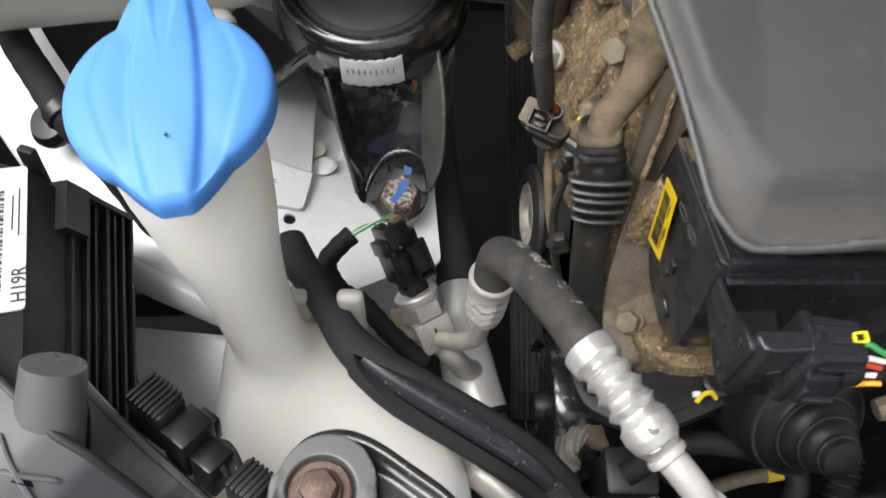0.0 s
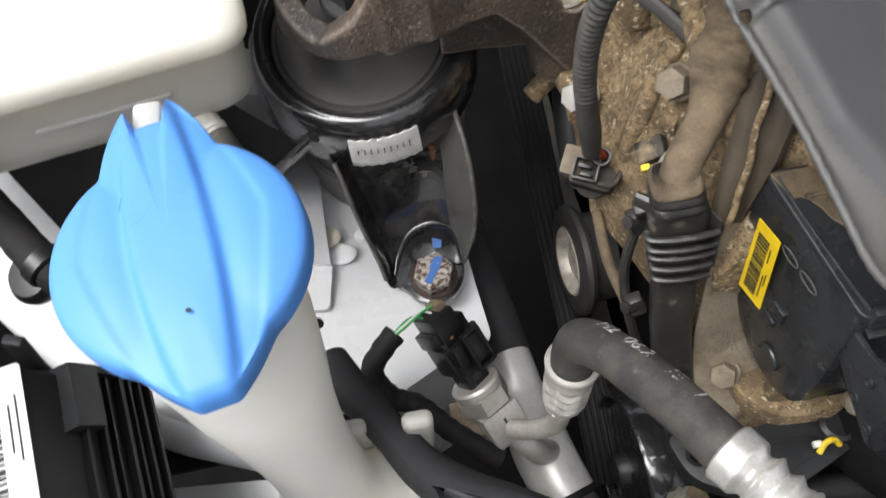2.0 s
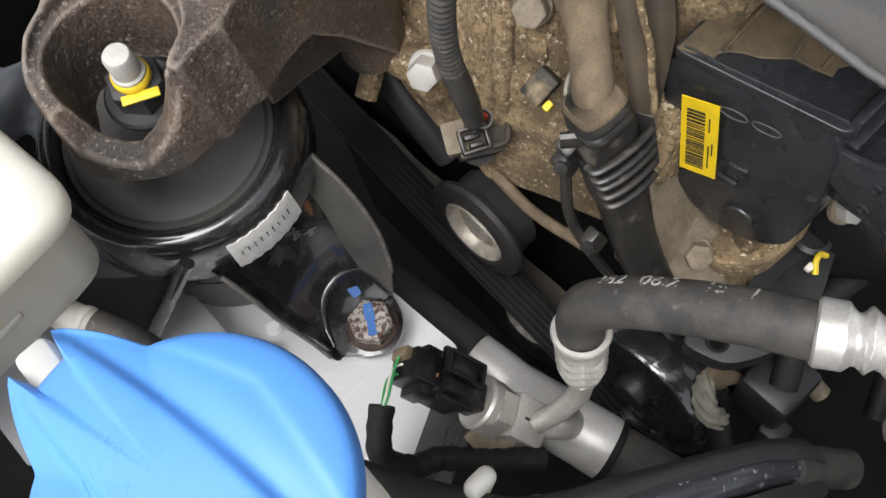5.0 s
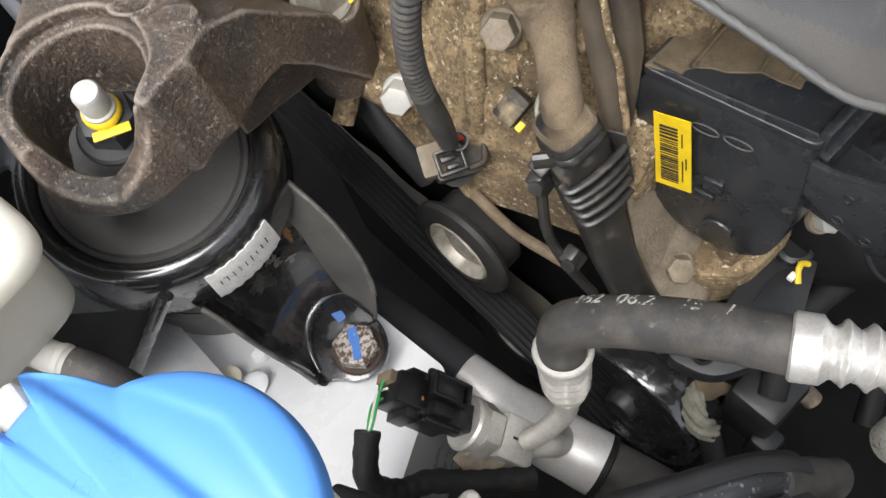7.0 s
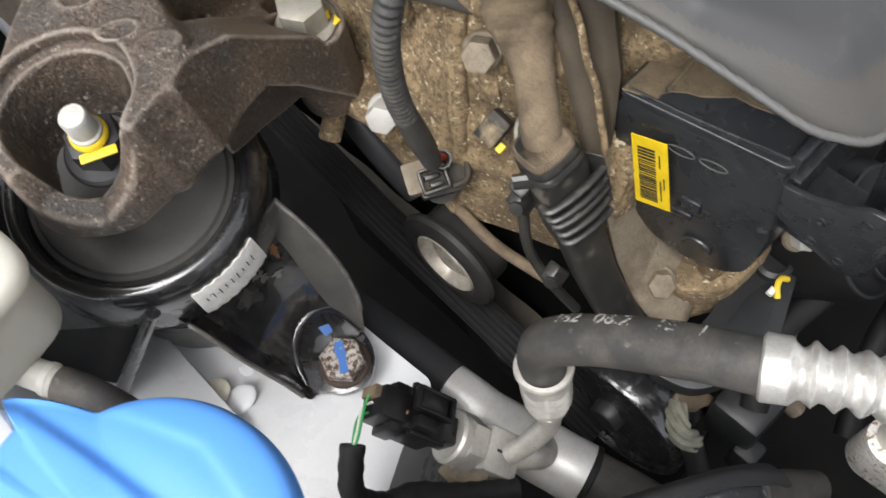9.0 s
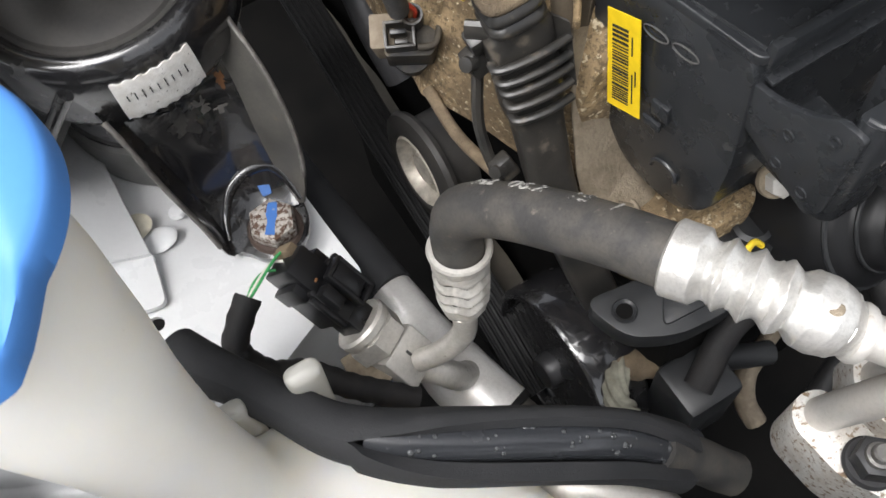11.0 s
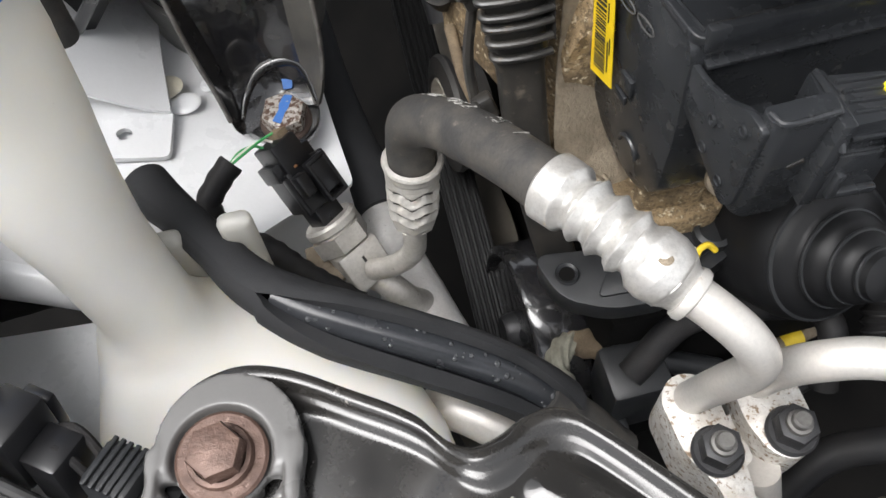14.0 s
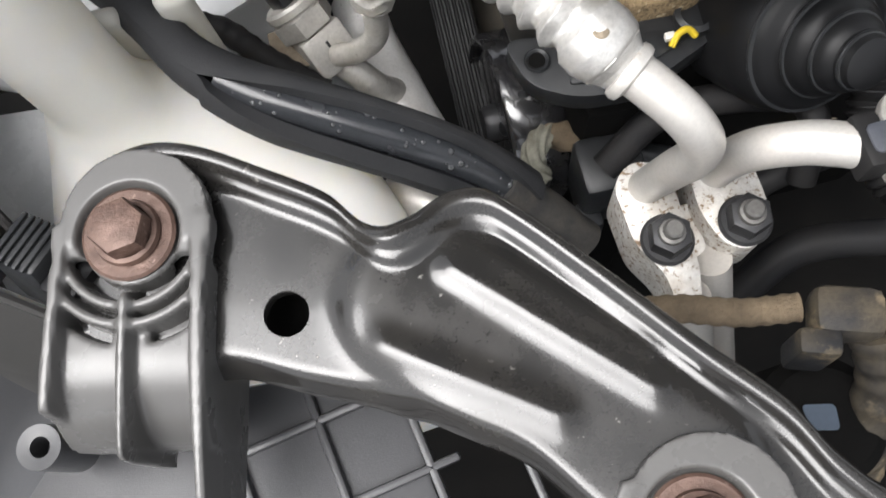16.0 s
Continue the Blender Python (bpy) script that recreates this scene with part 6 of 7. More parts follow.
# ---- lower right: bracket, boot, cables ----
def stay_bracket():
    t = thing("stay_bracket", (0.11, 0.14, 0.86), "black plastic stay with an oval hole and yellow clip", "bracket")
    plan = rounded([(0.064, 0.158), (0.070, 0.136), (0.088, 0.126), (0.112, 0.124), (0.146, 0.138), (0.152, 0.152), (0.140, 0.160), (0.100, 0.152)], 0.008, 5)
    part("plate", prism(plan, 0.866, 0.878, 0.002), PLASTIC, t)
    part("hole_rim", lathe([(0.0040, 0.8775), (0.0052, 0.8790), (0.0046, 0.8798), (0.0034, 0.8790), (0.0032, 0.8775)], 24), PLASTIC, t, m=Matrix.Translation((0.0755, 0.1455, 0)))
    # Flat black disc: the hole's inner shade given as colour.
    part("hole", lathe([(0, 0.8784), (0.0034, 0.8784)], 20), DARK, t, "black disc for the hole's shaded inside", m=Matrix.Translation((0.0755, 0.1455, 0)))
    part("raised_panel", prism(rounded([(0.084, 0.132), (0.110, 0.130), (0.140, 0.142), (0.120, 0.146), (0.092, 0.143)], 0.004), 0.877, 0.8795, 0.0006), PLASTIC, t)
    part("boss", lathe([(0.0085, 0.876), (0.0082, 0.882), (0.006, 0.883), (0.006, 0.880), (0, 0.880)], 24), PLASTIC, t, m=Matrix.Translation((0.139, 0.147, 0)))
    part("clip", tube([(0.126, 0.136, 0.882), (0.129, 0.139, 0.885), (0.133, 0.140, 0.885), (0.136, 0.138, 0.882)], 0.0014, 14, 8), YELLOW, t, "yellow clip")
    part("clip", block(0.004, 0.003, 0.003, 0.0006, (0.126, 0.1395, 0.8835)), WHITEWIRE, t)
    return t


stay_bracket()


def lower_casting():
    t = thing("lower_casting", (0.11, 0.155, 0.84), "dusty tan aluminium flange under the black box", "engine casting", kind="structure")
    part("flange", prism(rounded([(0.085, 0.215), (0.096, 0.170), (0.110, 0.152), (0.142, 0.150), (0.155, 0.170), (0.15, 0.215)], 0.008, 4), 0.84, 0.890, 0.004), CASTALU, t)
    part("lip", prism(rounded([(0.108, 0.160), (0.136, 0.157), (0.139, 0.168), (0.112, 0.172)], 0.004, 4), 0.886, 0.902, 0.003), CASTALU, t)
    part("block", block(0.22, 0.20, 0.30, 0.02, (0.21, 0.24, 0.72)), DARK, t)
    return t


lower_casting()


def fuel_pump_boot():
    t = thing("rubber_boot", (0.19, 0.12, 0.87), "black stepped rubber boot with a metal union", "boot")
    m = axes((0.1770, 0.1255, 0.8840), (0.18, -0.76, 0.62))
    part("boot", lathe([(0.034, -0.040), (0.033, -0.008), (0.0318, -0.003), (0.0300, 0.001), (0.0280, 0.0040), (0.0255, 0.0060), (0.0225, 0.0072), (0.0208, 0.0085), (0.0200, 0.0110), (0.0192, 0.0138), (0.0175, 0.0158), (0.0158, 0.0170), (0.0150, 0.0195), (0.0143, 0.0225), (0.0128, 0.0245), (0.0110, 0.0258), (0.0103, 0.0285), (0.0095, 0.0315), (0.006, 0.033), (0, 0.033)], 48), LAMPPLASTIC, t, m=m)
    for r, z in ((0.0292, 0.0025), (0.0204, 0.0100), (0.0152, 0.0190), (0.0105, 0.0278)):
        part("ring", lathe([(r - 0.0016, z - 0.0012), (r + 0.0004, z - 0.0008), (r + 0.0008, z), (r + 0.0004, z + 0.0008), (r - 0.0016, z + 0.0012)], 48), PLASTIC, t, m=m)
    part("union", lathe([(0, -0.009), (0.0054, -0.009), (0.0058, -0.006), (0.0058, 0.003), (0.0042, 0.005), (0.0038, 0.008), (0, 0.008)], 8), BAREALU, t, "dull metal union", m=axes((0.2150, 0.1290, 0.899), (0.92, 0.22, 0.2)))
    part("pipe", tube([(0.221, 0.1305, 0.900), (0.245, 0.138, 0.905), (0.275, 0.147, 0.912)], 0.0034, 16, 12), BAREALU, t)
    part("base", block(0.09, 0.05, 0.12, 0.015, (0.19, 0.172, 0.845)), RUBBER, t)
    return t


fuel_pump_boot()


def low_cables():
    t = thing("taped_branch", (0.08, 0.135, 0.79), "cloth-taped harness branch with a frayed braided sleeve", "wiring harness")
    part("sleeve", tube([(0.088, 0.146, 0.798), (0.078, 0.142, 0.803), (0.0725, 0.134, 0.800), (0.0745, 0.126, 0.792)], lambda u, a: 0.0058 * (1 + 0.12 * math.sin(a * 8 + u * 30)), 50, 40), SLEEVE, t, "frayed grey braided sleeve")
    part("cable", tube([(0.0745, 0.128, 0.793), (0.068, 0.116, 0.78), (0.060, 0.106, 0.765), (0.055, 0.08, 0.74)], 0.0062, 24, 12), BLACKTAPE, t)
    t = thing("marked_pipe", (0.15, 0.10, 0.82), "thin dull pipe with a yellow tape band", "pipe")
    part("pipe", tube([(0.165, 0.125, 0.730), (0.194, 0.134, 0.730), (0.218, 0.138, 0.730), (0.254, 0.147, 0.730), (0.28, 0.16, 0.732)], 0.0048, 30, 12), BAREALU, t)
    part("band", tube([(0.2100, 0.1366, 0.730), (0.2220, 0.1387, 0.730)], 0.0053, 4, 14), YELLOW, t, "yellow tape band")
    part("elbow", tube([(0.170, 0.1265, 0.730), (0.158, 0.121, 0.728), (0.150, 0.110, 0.722), (0.150, 0.098, 0.715)], 0.0060, 20, 12), BAREALU, t)
    t = thing("corrugated_hose", (0.17, 0.08, 0.85), "black corrugated hose below the pump boot", "hose")
    part("hose", tube([(0.205, 0.115, 0.862), (0.200, 0.095, 0.852), (0.205, 0.075, 0.842), (0.225, 0.055, 0.835)], lambda u, a: 0.0078 + 0.0011 * math.sin(u * 120), 90, 14), RUBBER, t)
    for pts, r, mat, lab in (
        ([(0.135, 0.045, 0.83), (0.160, 0.055, 0.845), (0.195, 0.050, 0.85), (0.24, 0.045, 0.85)], 0.0075, RUBBER, "black rubber vacuum hose low in the bay"),
        ([(0.125, 0.075, 0.80), (0.165, 0.092, 0.815), (0.21, 0.098, 0.82), (0.26, 0.10, 0.83)], 0.006, RUBBER, "thin black hose low in the bay"),
        ([(0.10, 0.115, 0.82), (0.128, 0.128, 0.835), (0.16, 0.125, 0.84), (0.19, 0.115, 0.845)], 0.0068, BLACKTAPE, "taped black cable under the stay"),
        ([(0.155, 0.150, 0.83), (0.175, 0.125, 0.845), (0.182, 0.105, 0.85), (0.176, 0.085, 0.83)], 0.0062, RUBBER, "bent black hose beside the boot"),
        ([(0.21, 0.20, 1.0), (0.205, 0.165, 0.985), (0.22, 0.135, 0.965), (0.27, 0.125, 0.955)], 0.008, RUBBER, "black hose behind the plug"),
    ):
        h = thing("rubber_hose", pts[0], lab, "hose")
        part("hose", tube(pts, r, 30, 14), mat, h)
    h = thing("junction_block", (0.115, 0.12, 0.80), "black plastic junction under the taped branch", "connector")
    part("body", block(0.030, 0.028, 0.05, 0.004, (0.104, 0.118, 0.795)), PLASTIC, h)
    part("foot", block(0.014, 0.014, 0.03, 0.003, (0.092, 0.104, 0.775)), PLASTIC, h)
    return h


low_cables()


def rear_strut():
    t = thing("brace_tube", (-0.022, 0.50, 0.93), "grey painted brace tube behind the mount arm", "brace")
    part("tube", tube([(-0.015, 0.60, 0.935), (-0.022, 0.50, 0.93), (-0.026, 0.40, 0.92)], 0.0095, 20, 18), material("grey_satin_paint", (0.085, 0.088, 0.095), 0.4), t)
    h = thing("pale_duct", (-0.08, 0.45, 0.92), "pale creased plastic duct in the dark behind the tank", "duct")
    part("duct", tube([(-0.13, 0.50, 0.925), (-0.095, 0.465, 0.925), (-0.068, 0.438, 0.915), (-0.055, 0.41, 0.89)], lambda u, a: 0.017 * (1 + 0.16 * math.sin(u * 34 + 1.5 * math.sin(a)) + 0.14 * math.sin(3 * a + u * 6)), 60, 24), material("pale_grey_plastic", (0.12, 0.13, 0.145), 0.35), h)
    return t


rear_strut()


def taped_joint():
    t = thing("taped_cable_joint", (0.10, 0.137, 0.79), "dusty tan taped cable joint deep in the bay", "cable")
    part("wrap", tube([(0.082, 0.146, 0.799), (0.090, 0.141, 0.801), (0.100, 0.1365, 0.801), (0.112, 0.130, 0.799)], lambda u, a: 0.0072 + 0.0004 * math.sin(u * 30) + 0.0003 * math.sin(3 * a), 30, 20), TAPE, t, "tan cloth tape")
    part("conduit", tube([(0.110, 0.131, 0.800), (0.125, 0.124, 0.797), (0.150, 0.115, 0.79)], 0.0060, 20, 14), PLASTIC, t, "black conduit")
    part("conduit", tube([(0.084, 0.1445, 0.800), (0.074, 0.152, 0.79), (0.066, 0.17, 0.765)], 0.0058, 20, 14), PLASTIC, t, "black conduit")
    return t


taped_joint()


# ---- air conditioning line ----
def suction_tube():
    t = thing("aluminium_tube", (0.02, 0.19, 0.82), "scuffed silver aluminium tube with black foam sleeves", "pipe")
    part("tube", tube([(0.000, 0.285, 0.812), (0.0072, 0.238, 0.8115), (0.0112, 0.205, 0.8125), (0.0140, 0.183, 0.8125), (0.0180, 0.166, 0.8110), (0.0222, 0.152, 0.808)], lambda u, a: float(np.interp(u, [0, 0.58, 0.76, 1], [0.0124, 0.0126, 0.0160, 0.0162])) * (1 + 0.02 * noise.noise((math.cos(a) * 2, math.sin(a) * 2, u * 14))), 60, 28), SILVER, t)
    part("foam_sleeve", tube([(-0.010, 0.36, 0.850), (-0.004, 0.305, 0.822), (0.001, 0.270, 0.8145), (0.0050, 0.245, 0.8120), (0.0070, 0.2325, 0.8118)], lambda u, a: 0.0148 + 0.0005 * math.sin(a * 3 + u * 8), 24, 22), FOAM, t, "torn black foam sleeve")
    part("rubber_end", tube([(0.0215, 0.154, 0.8085), (0.0290, 0.131, 0.802), (0.0380, 0.100, 0.790)], 0.0145, 14, 22), HOSE, t, "black rubber end sleeve")
    part("band", lathe([(0.0150, -0.0022), (0.0166, -0.0014), (0.0166, 0.0014), (0.0150, 0.0022)], 36), RUBBER, t, "black band at the tube's end", m=axes((0.0222, 0.152, 0.8080), (0.28, -0.94, -0.19)))
    return t


suction_tube()

SENSOR_AXIS = Vector((0.34, -0.61, -0.71)).normalized()
SENSOR_TIP = Vector((-0.0293, 0.2250, 0.9065))


def pressure_sensor():
    t = thing("pressure_sensor", (-0.005, 0.19, 0.88), "aluminium pressure switch with a black plug", "sensor")
    m = axes(SENSOR_TIP, SENSOR_AXIS, (0.6, 0.8, 0.1))
    # plug body: stepped shell with slots and a latch
    plug = part("plug", block(0.0135, 0.0165, 0.016, 0.0010, (0, 0, 0.009)), CONNECTOR, t, "black plastic plug", m=m)
    part("plug_body", block(0.0185, 0.0185, 0.020, 0.0012, (0.001, -0.001, 0.0235)), CONNECTOR, plug, m=m)
    part("latch", block(0.0085, 0.0050, 0.014, 0.0008, (0.0045, 0.0118, 0.0225)), CONNECTOR, plug, m=m)
    part("latch", block(0.0055, 0.0060, 0.010, 0.0008, (-0.0055, 0.0115, 0.0205)), CONNECTOR, plug, m=m)
    part("rib", block(0.0022, 0.0030, 0.020, 0.0005, (0.0104, 0.0095, 0.0235)), CONNECTOR, plug, m=m)
    part("rib", block(0.0022, 0.0030, 0.018, 0.0005, (-0.0098, 0.0090, 0.0235)), CONNECTOR, plug, m=m)
    part("frame", merged(block(0.0016, 0.0040, 0.0190, 0.0004, (0.0000, 0.0125, 0.0235)), block(0.0016, 0.0040, 0.0190, 0.0004, (0.0090, 0.0125, 0.0235)), block(0.0100, 0.0040, 0.0016, 0.0004, (0.0045, 0.0125, 0.0145)), block(0.0100, 0.0040, 0.0016, 0.0004, (0.0045, 0.0125, 0.0325))), CONNECTOR, plug, "open latch frame", m=m)
    part("step", block(0.0215, 0.0140, 0.0080, 0.0008, (0.0005, -0.0015, 0.0120)), CONNECTOR, plug, m=m)
    part("collar", block(0.0125, 0.0125, 0.010, 0.0012, (0, 0, 0.038)), CONNECTOR, plug, m=m)
    part("grey_lock", block(0.0050, 0.0100, 0.0040, 0.0006, (0.0040, 0.0, 0.0000)), TAPE, plug, "pinkish-grey lock piece", m=m)
    part("red_lock", block(0.0016, 0.0010, 0.0010, 0.0002, (-0.002, 0.0084, 0.013)), RUST, plug, m=m)
    nut = m @ Matrix.Translation((0, 0, 0.0415))
    part("sensor_barrel", lathe([(0, 0), (0.0112, 0), (0.0124, 0.0012), (0.0124, 0.0040), (0.0114, 0.0048), (0.0114, 0.007)], 36), DULLALU, t, m=nut)
    part("sensor_nut", hexagon(0.0225, 0.0058, 0.0145, 0.0010, 10), DULLALU, t, m=nut)
    part("fitting_block", block(0.0205, 0.0210, 0.0190, 0.0016, (0, 0, 0.0245)), DULLALU, t, "square aluminium fitting", m=nut @ Matrix.Rotation(radians(12), 4, "Z"))
    part("ink_line", block(0.0012, 0.0002, 0.0090, 0, (0.0, 0.0107, 0.0245)), INK, t, m=nut @ Matrix.Rotation(radians(12), 4, "Z"))
    part("paint_dot", block(0.0016, 0.0003, 0.0020, 0, (0.0006, 0.0108, 0.0245)), YELLOW, t, m=nut @ Matrix.Rotation(radians(12), 4, "Z"))
    part("lower_elbow", tube([tuple(SENSOR_TIP + SENSOR_AXIS * 0.070), (0.005, 0.1725, 0.8510), (0.011, 0.1700, 0.8400), (0.017, 0.174, 0.824)], 0.0062, 20, 16), DULLALU, t)
    part("bracket", block(0.022, 0.018, 0.004, 0.001), BAREALU, t, m=axes((-0.018, 0.186, 0.862), (-0.2, -0.3, 0.9)))
    # wires into a taped tail
    for k, mat in enumerate((GREEN, WHITEWIRE, GREEN)):
        a = m @ Vector((-0.004 + 0.004 * k, 0.002 * k - 0.002, 0.001))
        part("wire", tube([a, a + Vector((-0.004, 0.001, 0.0015)), (-0.0430, 0.2190 - 0.0012 * k, 0.9108), (-0.0490, 0.2145, 0.9080)], 0.0006, 16, 8), mat, t)
    part("taped_tail", tube([(-0.0465, 0.2165, 0.9090), (-0.0535, 0.2110, 0.9060), (-0.0600, 0.2040, 0.9000), (-0.0540, 0.1960, 0.8850), (-0.0430, 0.1920, 0.8780), (-0.030, 0.180, 0.870), (-0.01, 0.165, 0.858)], lambda u, a: 0.0052 * (1 + 0.05 * math.sin(u * 90)), 60, 14), BLACKTAPE, t, "black tape-wrapped cable tail")
    return t


pressure_sensor()


def ferrule(name, t, pts, profile, mat, n, lobes, depth, skew):
    """A crimped sleeve turned from (length, radius) pairs; lobes dent its waists, skew makes them zigzag."""
    L = profile[-1][0]
    ls, rs = [p[0] for p in profile], [p[1] for p in profile]
    top = max(rs)
    def rr(u, a):
        zig = abs((a * lobes / (2 * math.pi)) % 1 - 0.5) * 4 - 1
        s = u * L + (skew * zig if 0.16 < u < 0.92 else 0.0)
        r = float(np.interp(s, ls, rs))
        waist = (top - r) / top
        return r * (1 - depth * min(1, waist * 7) * (0.5 + 0.5 * math.cos(lobes * a + (math.pi if int(u * 11) % 2 else 0))))
    return part(name, tube(pts, rr, n, 60), mat, t, sharp=40)


def ac_hose():
    t = thing("ac_hose", (0.03, 0.15, 0.92), "dusty black air conditioning hose with crimped aluminium ends", "hose")
    path = [(0.0205, 0.1730, 0.918), (0.0226, 0.1752, 0.938), (0.0230, 0.1765, 0.952), (0.0250, 0.1745, 0.9655), (0.0310, 0.1650, 0.9760), (0.0390, 0.1490, 0.9870), (0.0465, 0.1320, 0.9965), (0.0528, 0.1165, 1.0032), (0.0560, 0.1105, 1.0048)]
    part("hose", tube(path, lambda u, a: 0.0086 * (1 + 0.012 * math.sin(a * 2 + u * 20)), 80, 28), HOSE, t)
    # worn print along the outer side
    c = spline(path, 200)
    d, _ = frames_along(c)
    for u, text in ((0.47, "162"), (0.60, "06.2"), (0.735, "15"), (0.82, "1")):
        i = round(u * 199)
        up = Vector((0.35, 0.45, 0.82))
        up = (up - up.dot(d[i]) * d[i]).normalized()
        at = c[i] + up * 0.0088
        b = letters(text, 0.0078, 0.0001)
        for v in b.verts:
            v.co.z -= v.co.y * v.co.y / (2 * 0.0086)
        part("print", b, PRINT, t, "worn white print", m=axes(at, up, d[i]))
    low = [(0, 10.6), (2, 10.5), (3.2, 9.7), (6.6, 10.2), (7.4, 7.9), (8.4, 8.0), (11.6, 10.3), (12.4, 7.9), (13.4, 8.0), (16.6, 10.2), (17.4, 7.8), (18.4, 7.9), (21.6, 9.9), (22.4, 7.9), (23.5, 8.6), (26, 8.7), (29, 7.2), (31, 5.2)]
    ferrule("lower_ferrule", t, [(0.0226, 0.1753, 0.9410), (0.0208, 0.1730, 0.9215), (0.0192, 0.1708, 0.9030)], [(p / 31 * 38, r / 1000) for p, r in low], DULLALU, 150, 6, 0.03, 1.3)
    part("lower_lip", lathe([(0.0090, -0.001), (0.0110, -0.0006), (0.0113, 0.0006), (0.0108, 0.0016), (0.0092, 0.0018)], 36), DULLALU, t, m=axes((0.0228, 0.1755, 0.9415), (0.08, 0.1, 1)))
    part("elbow_pipe", tube([(-0.002, 0.1770, 0.8640), (0.0060, 0.1735, 0.8690), (0.0135, 0.1710, 0.8775), (0.0175, 0.1698, 0.8870), (0.0190, 0.1706, 0.9040)], 0.0048, 26, 18), DULLALU, t)
    high = [(0, 9.6), (0.8, 10.4), (7.5, 10.2), (9.5, 8.1), (10.5, 8.0), (13, 10.0), (15.5, 8.0), (16.5, 8.0), (19, 10.0), (21.5, 8.0), (22.5, 8.0), (25.2, 10.0), (27.8, 8.2), (28.6, 8.2), (31, 10.0), (35, 10.3), (38.5, 9.6), (41.5, 7.6), (43, 7.2)]
    ferrule("upper_ferrule", t, [(0.0522, 0.1172, 1.0035), (0.0595, 0.1045, 1.0058), (0.0690, 0.0895, 1.0052), (0.0765, 0.0795, 1.0012)], [(p, (r - 0.35) / 1000) for p, r in high], ALU, 170, 5, 0.07, 0.25)
    part("dent", lathe([(0, 0.0001), (0.0016, 0.0002), (0.0020, 0)], 16), BAREALU, t, "punched dimple", m=axes((0.0706, 0.0838, 1.0136), (0.0, 0.05, 1)))
    part("collar", lathe([(0.006, -0.0020), (0.0074, -0.0014), (0.0078, 0), (0.0074, 0.0014), (0.006, 0.0020)], 32), ALUPIPE, t, m=axes((0.0773, 0.0785, 1.0006), (0.62, -0.74, -0.24)))
    part("pipe", tube([(0.0755, 0.0805, 1.0018), (0.0820, 0.0735, 0.9990), (0.0890, 0.0660, 0.9935), (0.0932, 0.0622, 0.9850), (0.0938, 0.0625, 0.9740), (0.0925, 0.0660, 0.9560), (0.0905, 0.0720, 0.9250)], 0.0056, 50, 24), ALUPIPE, t)
    return t


ac_hose()


def pipe_flange():
    t = thing("pipe_flange", (0.10, 0.06, 0.90), "speckled aluminium pipe flange with a mounting foot", "flange")
    a = rounded([(0.0805, 0.0745), (0.0870, 0.0810), (0.0960, 0.0790), (0.0990, 0.0700), (0.0990, 0.0560), (0.0990, 0.0420), (0.0960, 0.0300), (0.0890, 0.0300), (0.0885, 0.0430), (0.0820, 0.0540)], 0.0045, 4)
    b = rounded([(0.1045, 0.0740), (0.1150, 0.0850), (0.1240, 0.0760), (0.1250, 0.0620), (0.1250, 0.0500), (0.1160, 0.0435), (0.1080, 0.0480), (0.1040, 0.0600)], 0.0045, 4)
    part("body", prism(a, 0.898, 0.9255, 0.0014), ALUBLOCK, t)
    part("side_body", prism(b, 0.905, 0.9260, 0.0014), ALUBLOCK, t)
    part("web", prism(rounded([(0.097, 0.066), (0.106, 0.066), (0.106, 0.050), (0.097, 0.046)], 0.002), 0.900, 0.914, 0.001), ALUBLOCK, t)
    part("stem", tube([(0.095, 0.036, 0.915), (0.099, 0.020, 0.88), (0.104, 0.0, 0.84)], 0.0075, 14, 16), ALUPIPE, t)
    part("stem", tube([(0.106, 0.046, 0.915), (0.110, 0.030, 0.88), (0.115, 0.012, 0.84)], 0.0065, 14, 16), ALUPIPE, t)
    for at in ((0.0915, 0.0530, 0.9262), (0.1160, 0.0530, 0.9267)):
        n = thing("flange_nut", at, "dark flanged nut on a bright stud", "nut", "flange nuts")
        m = axes(at, (0.03, 0.03, 1))
        part("washer", lathe([(0, 0), (0.0082, 0), (0.0084, 0.0012), (0.0076, 0.0022), (0, 0.0024)], 32), DARKSTEEL, n, m=m)
        part("nut", hexagon(0.0118, 0.002, 0.0085, 0.0008, 20), DARKSTEEL, n, m=m)
        part("stud", lathe([(0.0044, 0.008), (0.0040, 0.0098), (0.0030, 0.0100), (0.0030, 0.0125), (0.0024, 0.0131), (0, 0.0131)], 20), DARKZINC, n, "bright stud end", m=m)
    return t


pipe_flange()


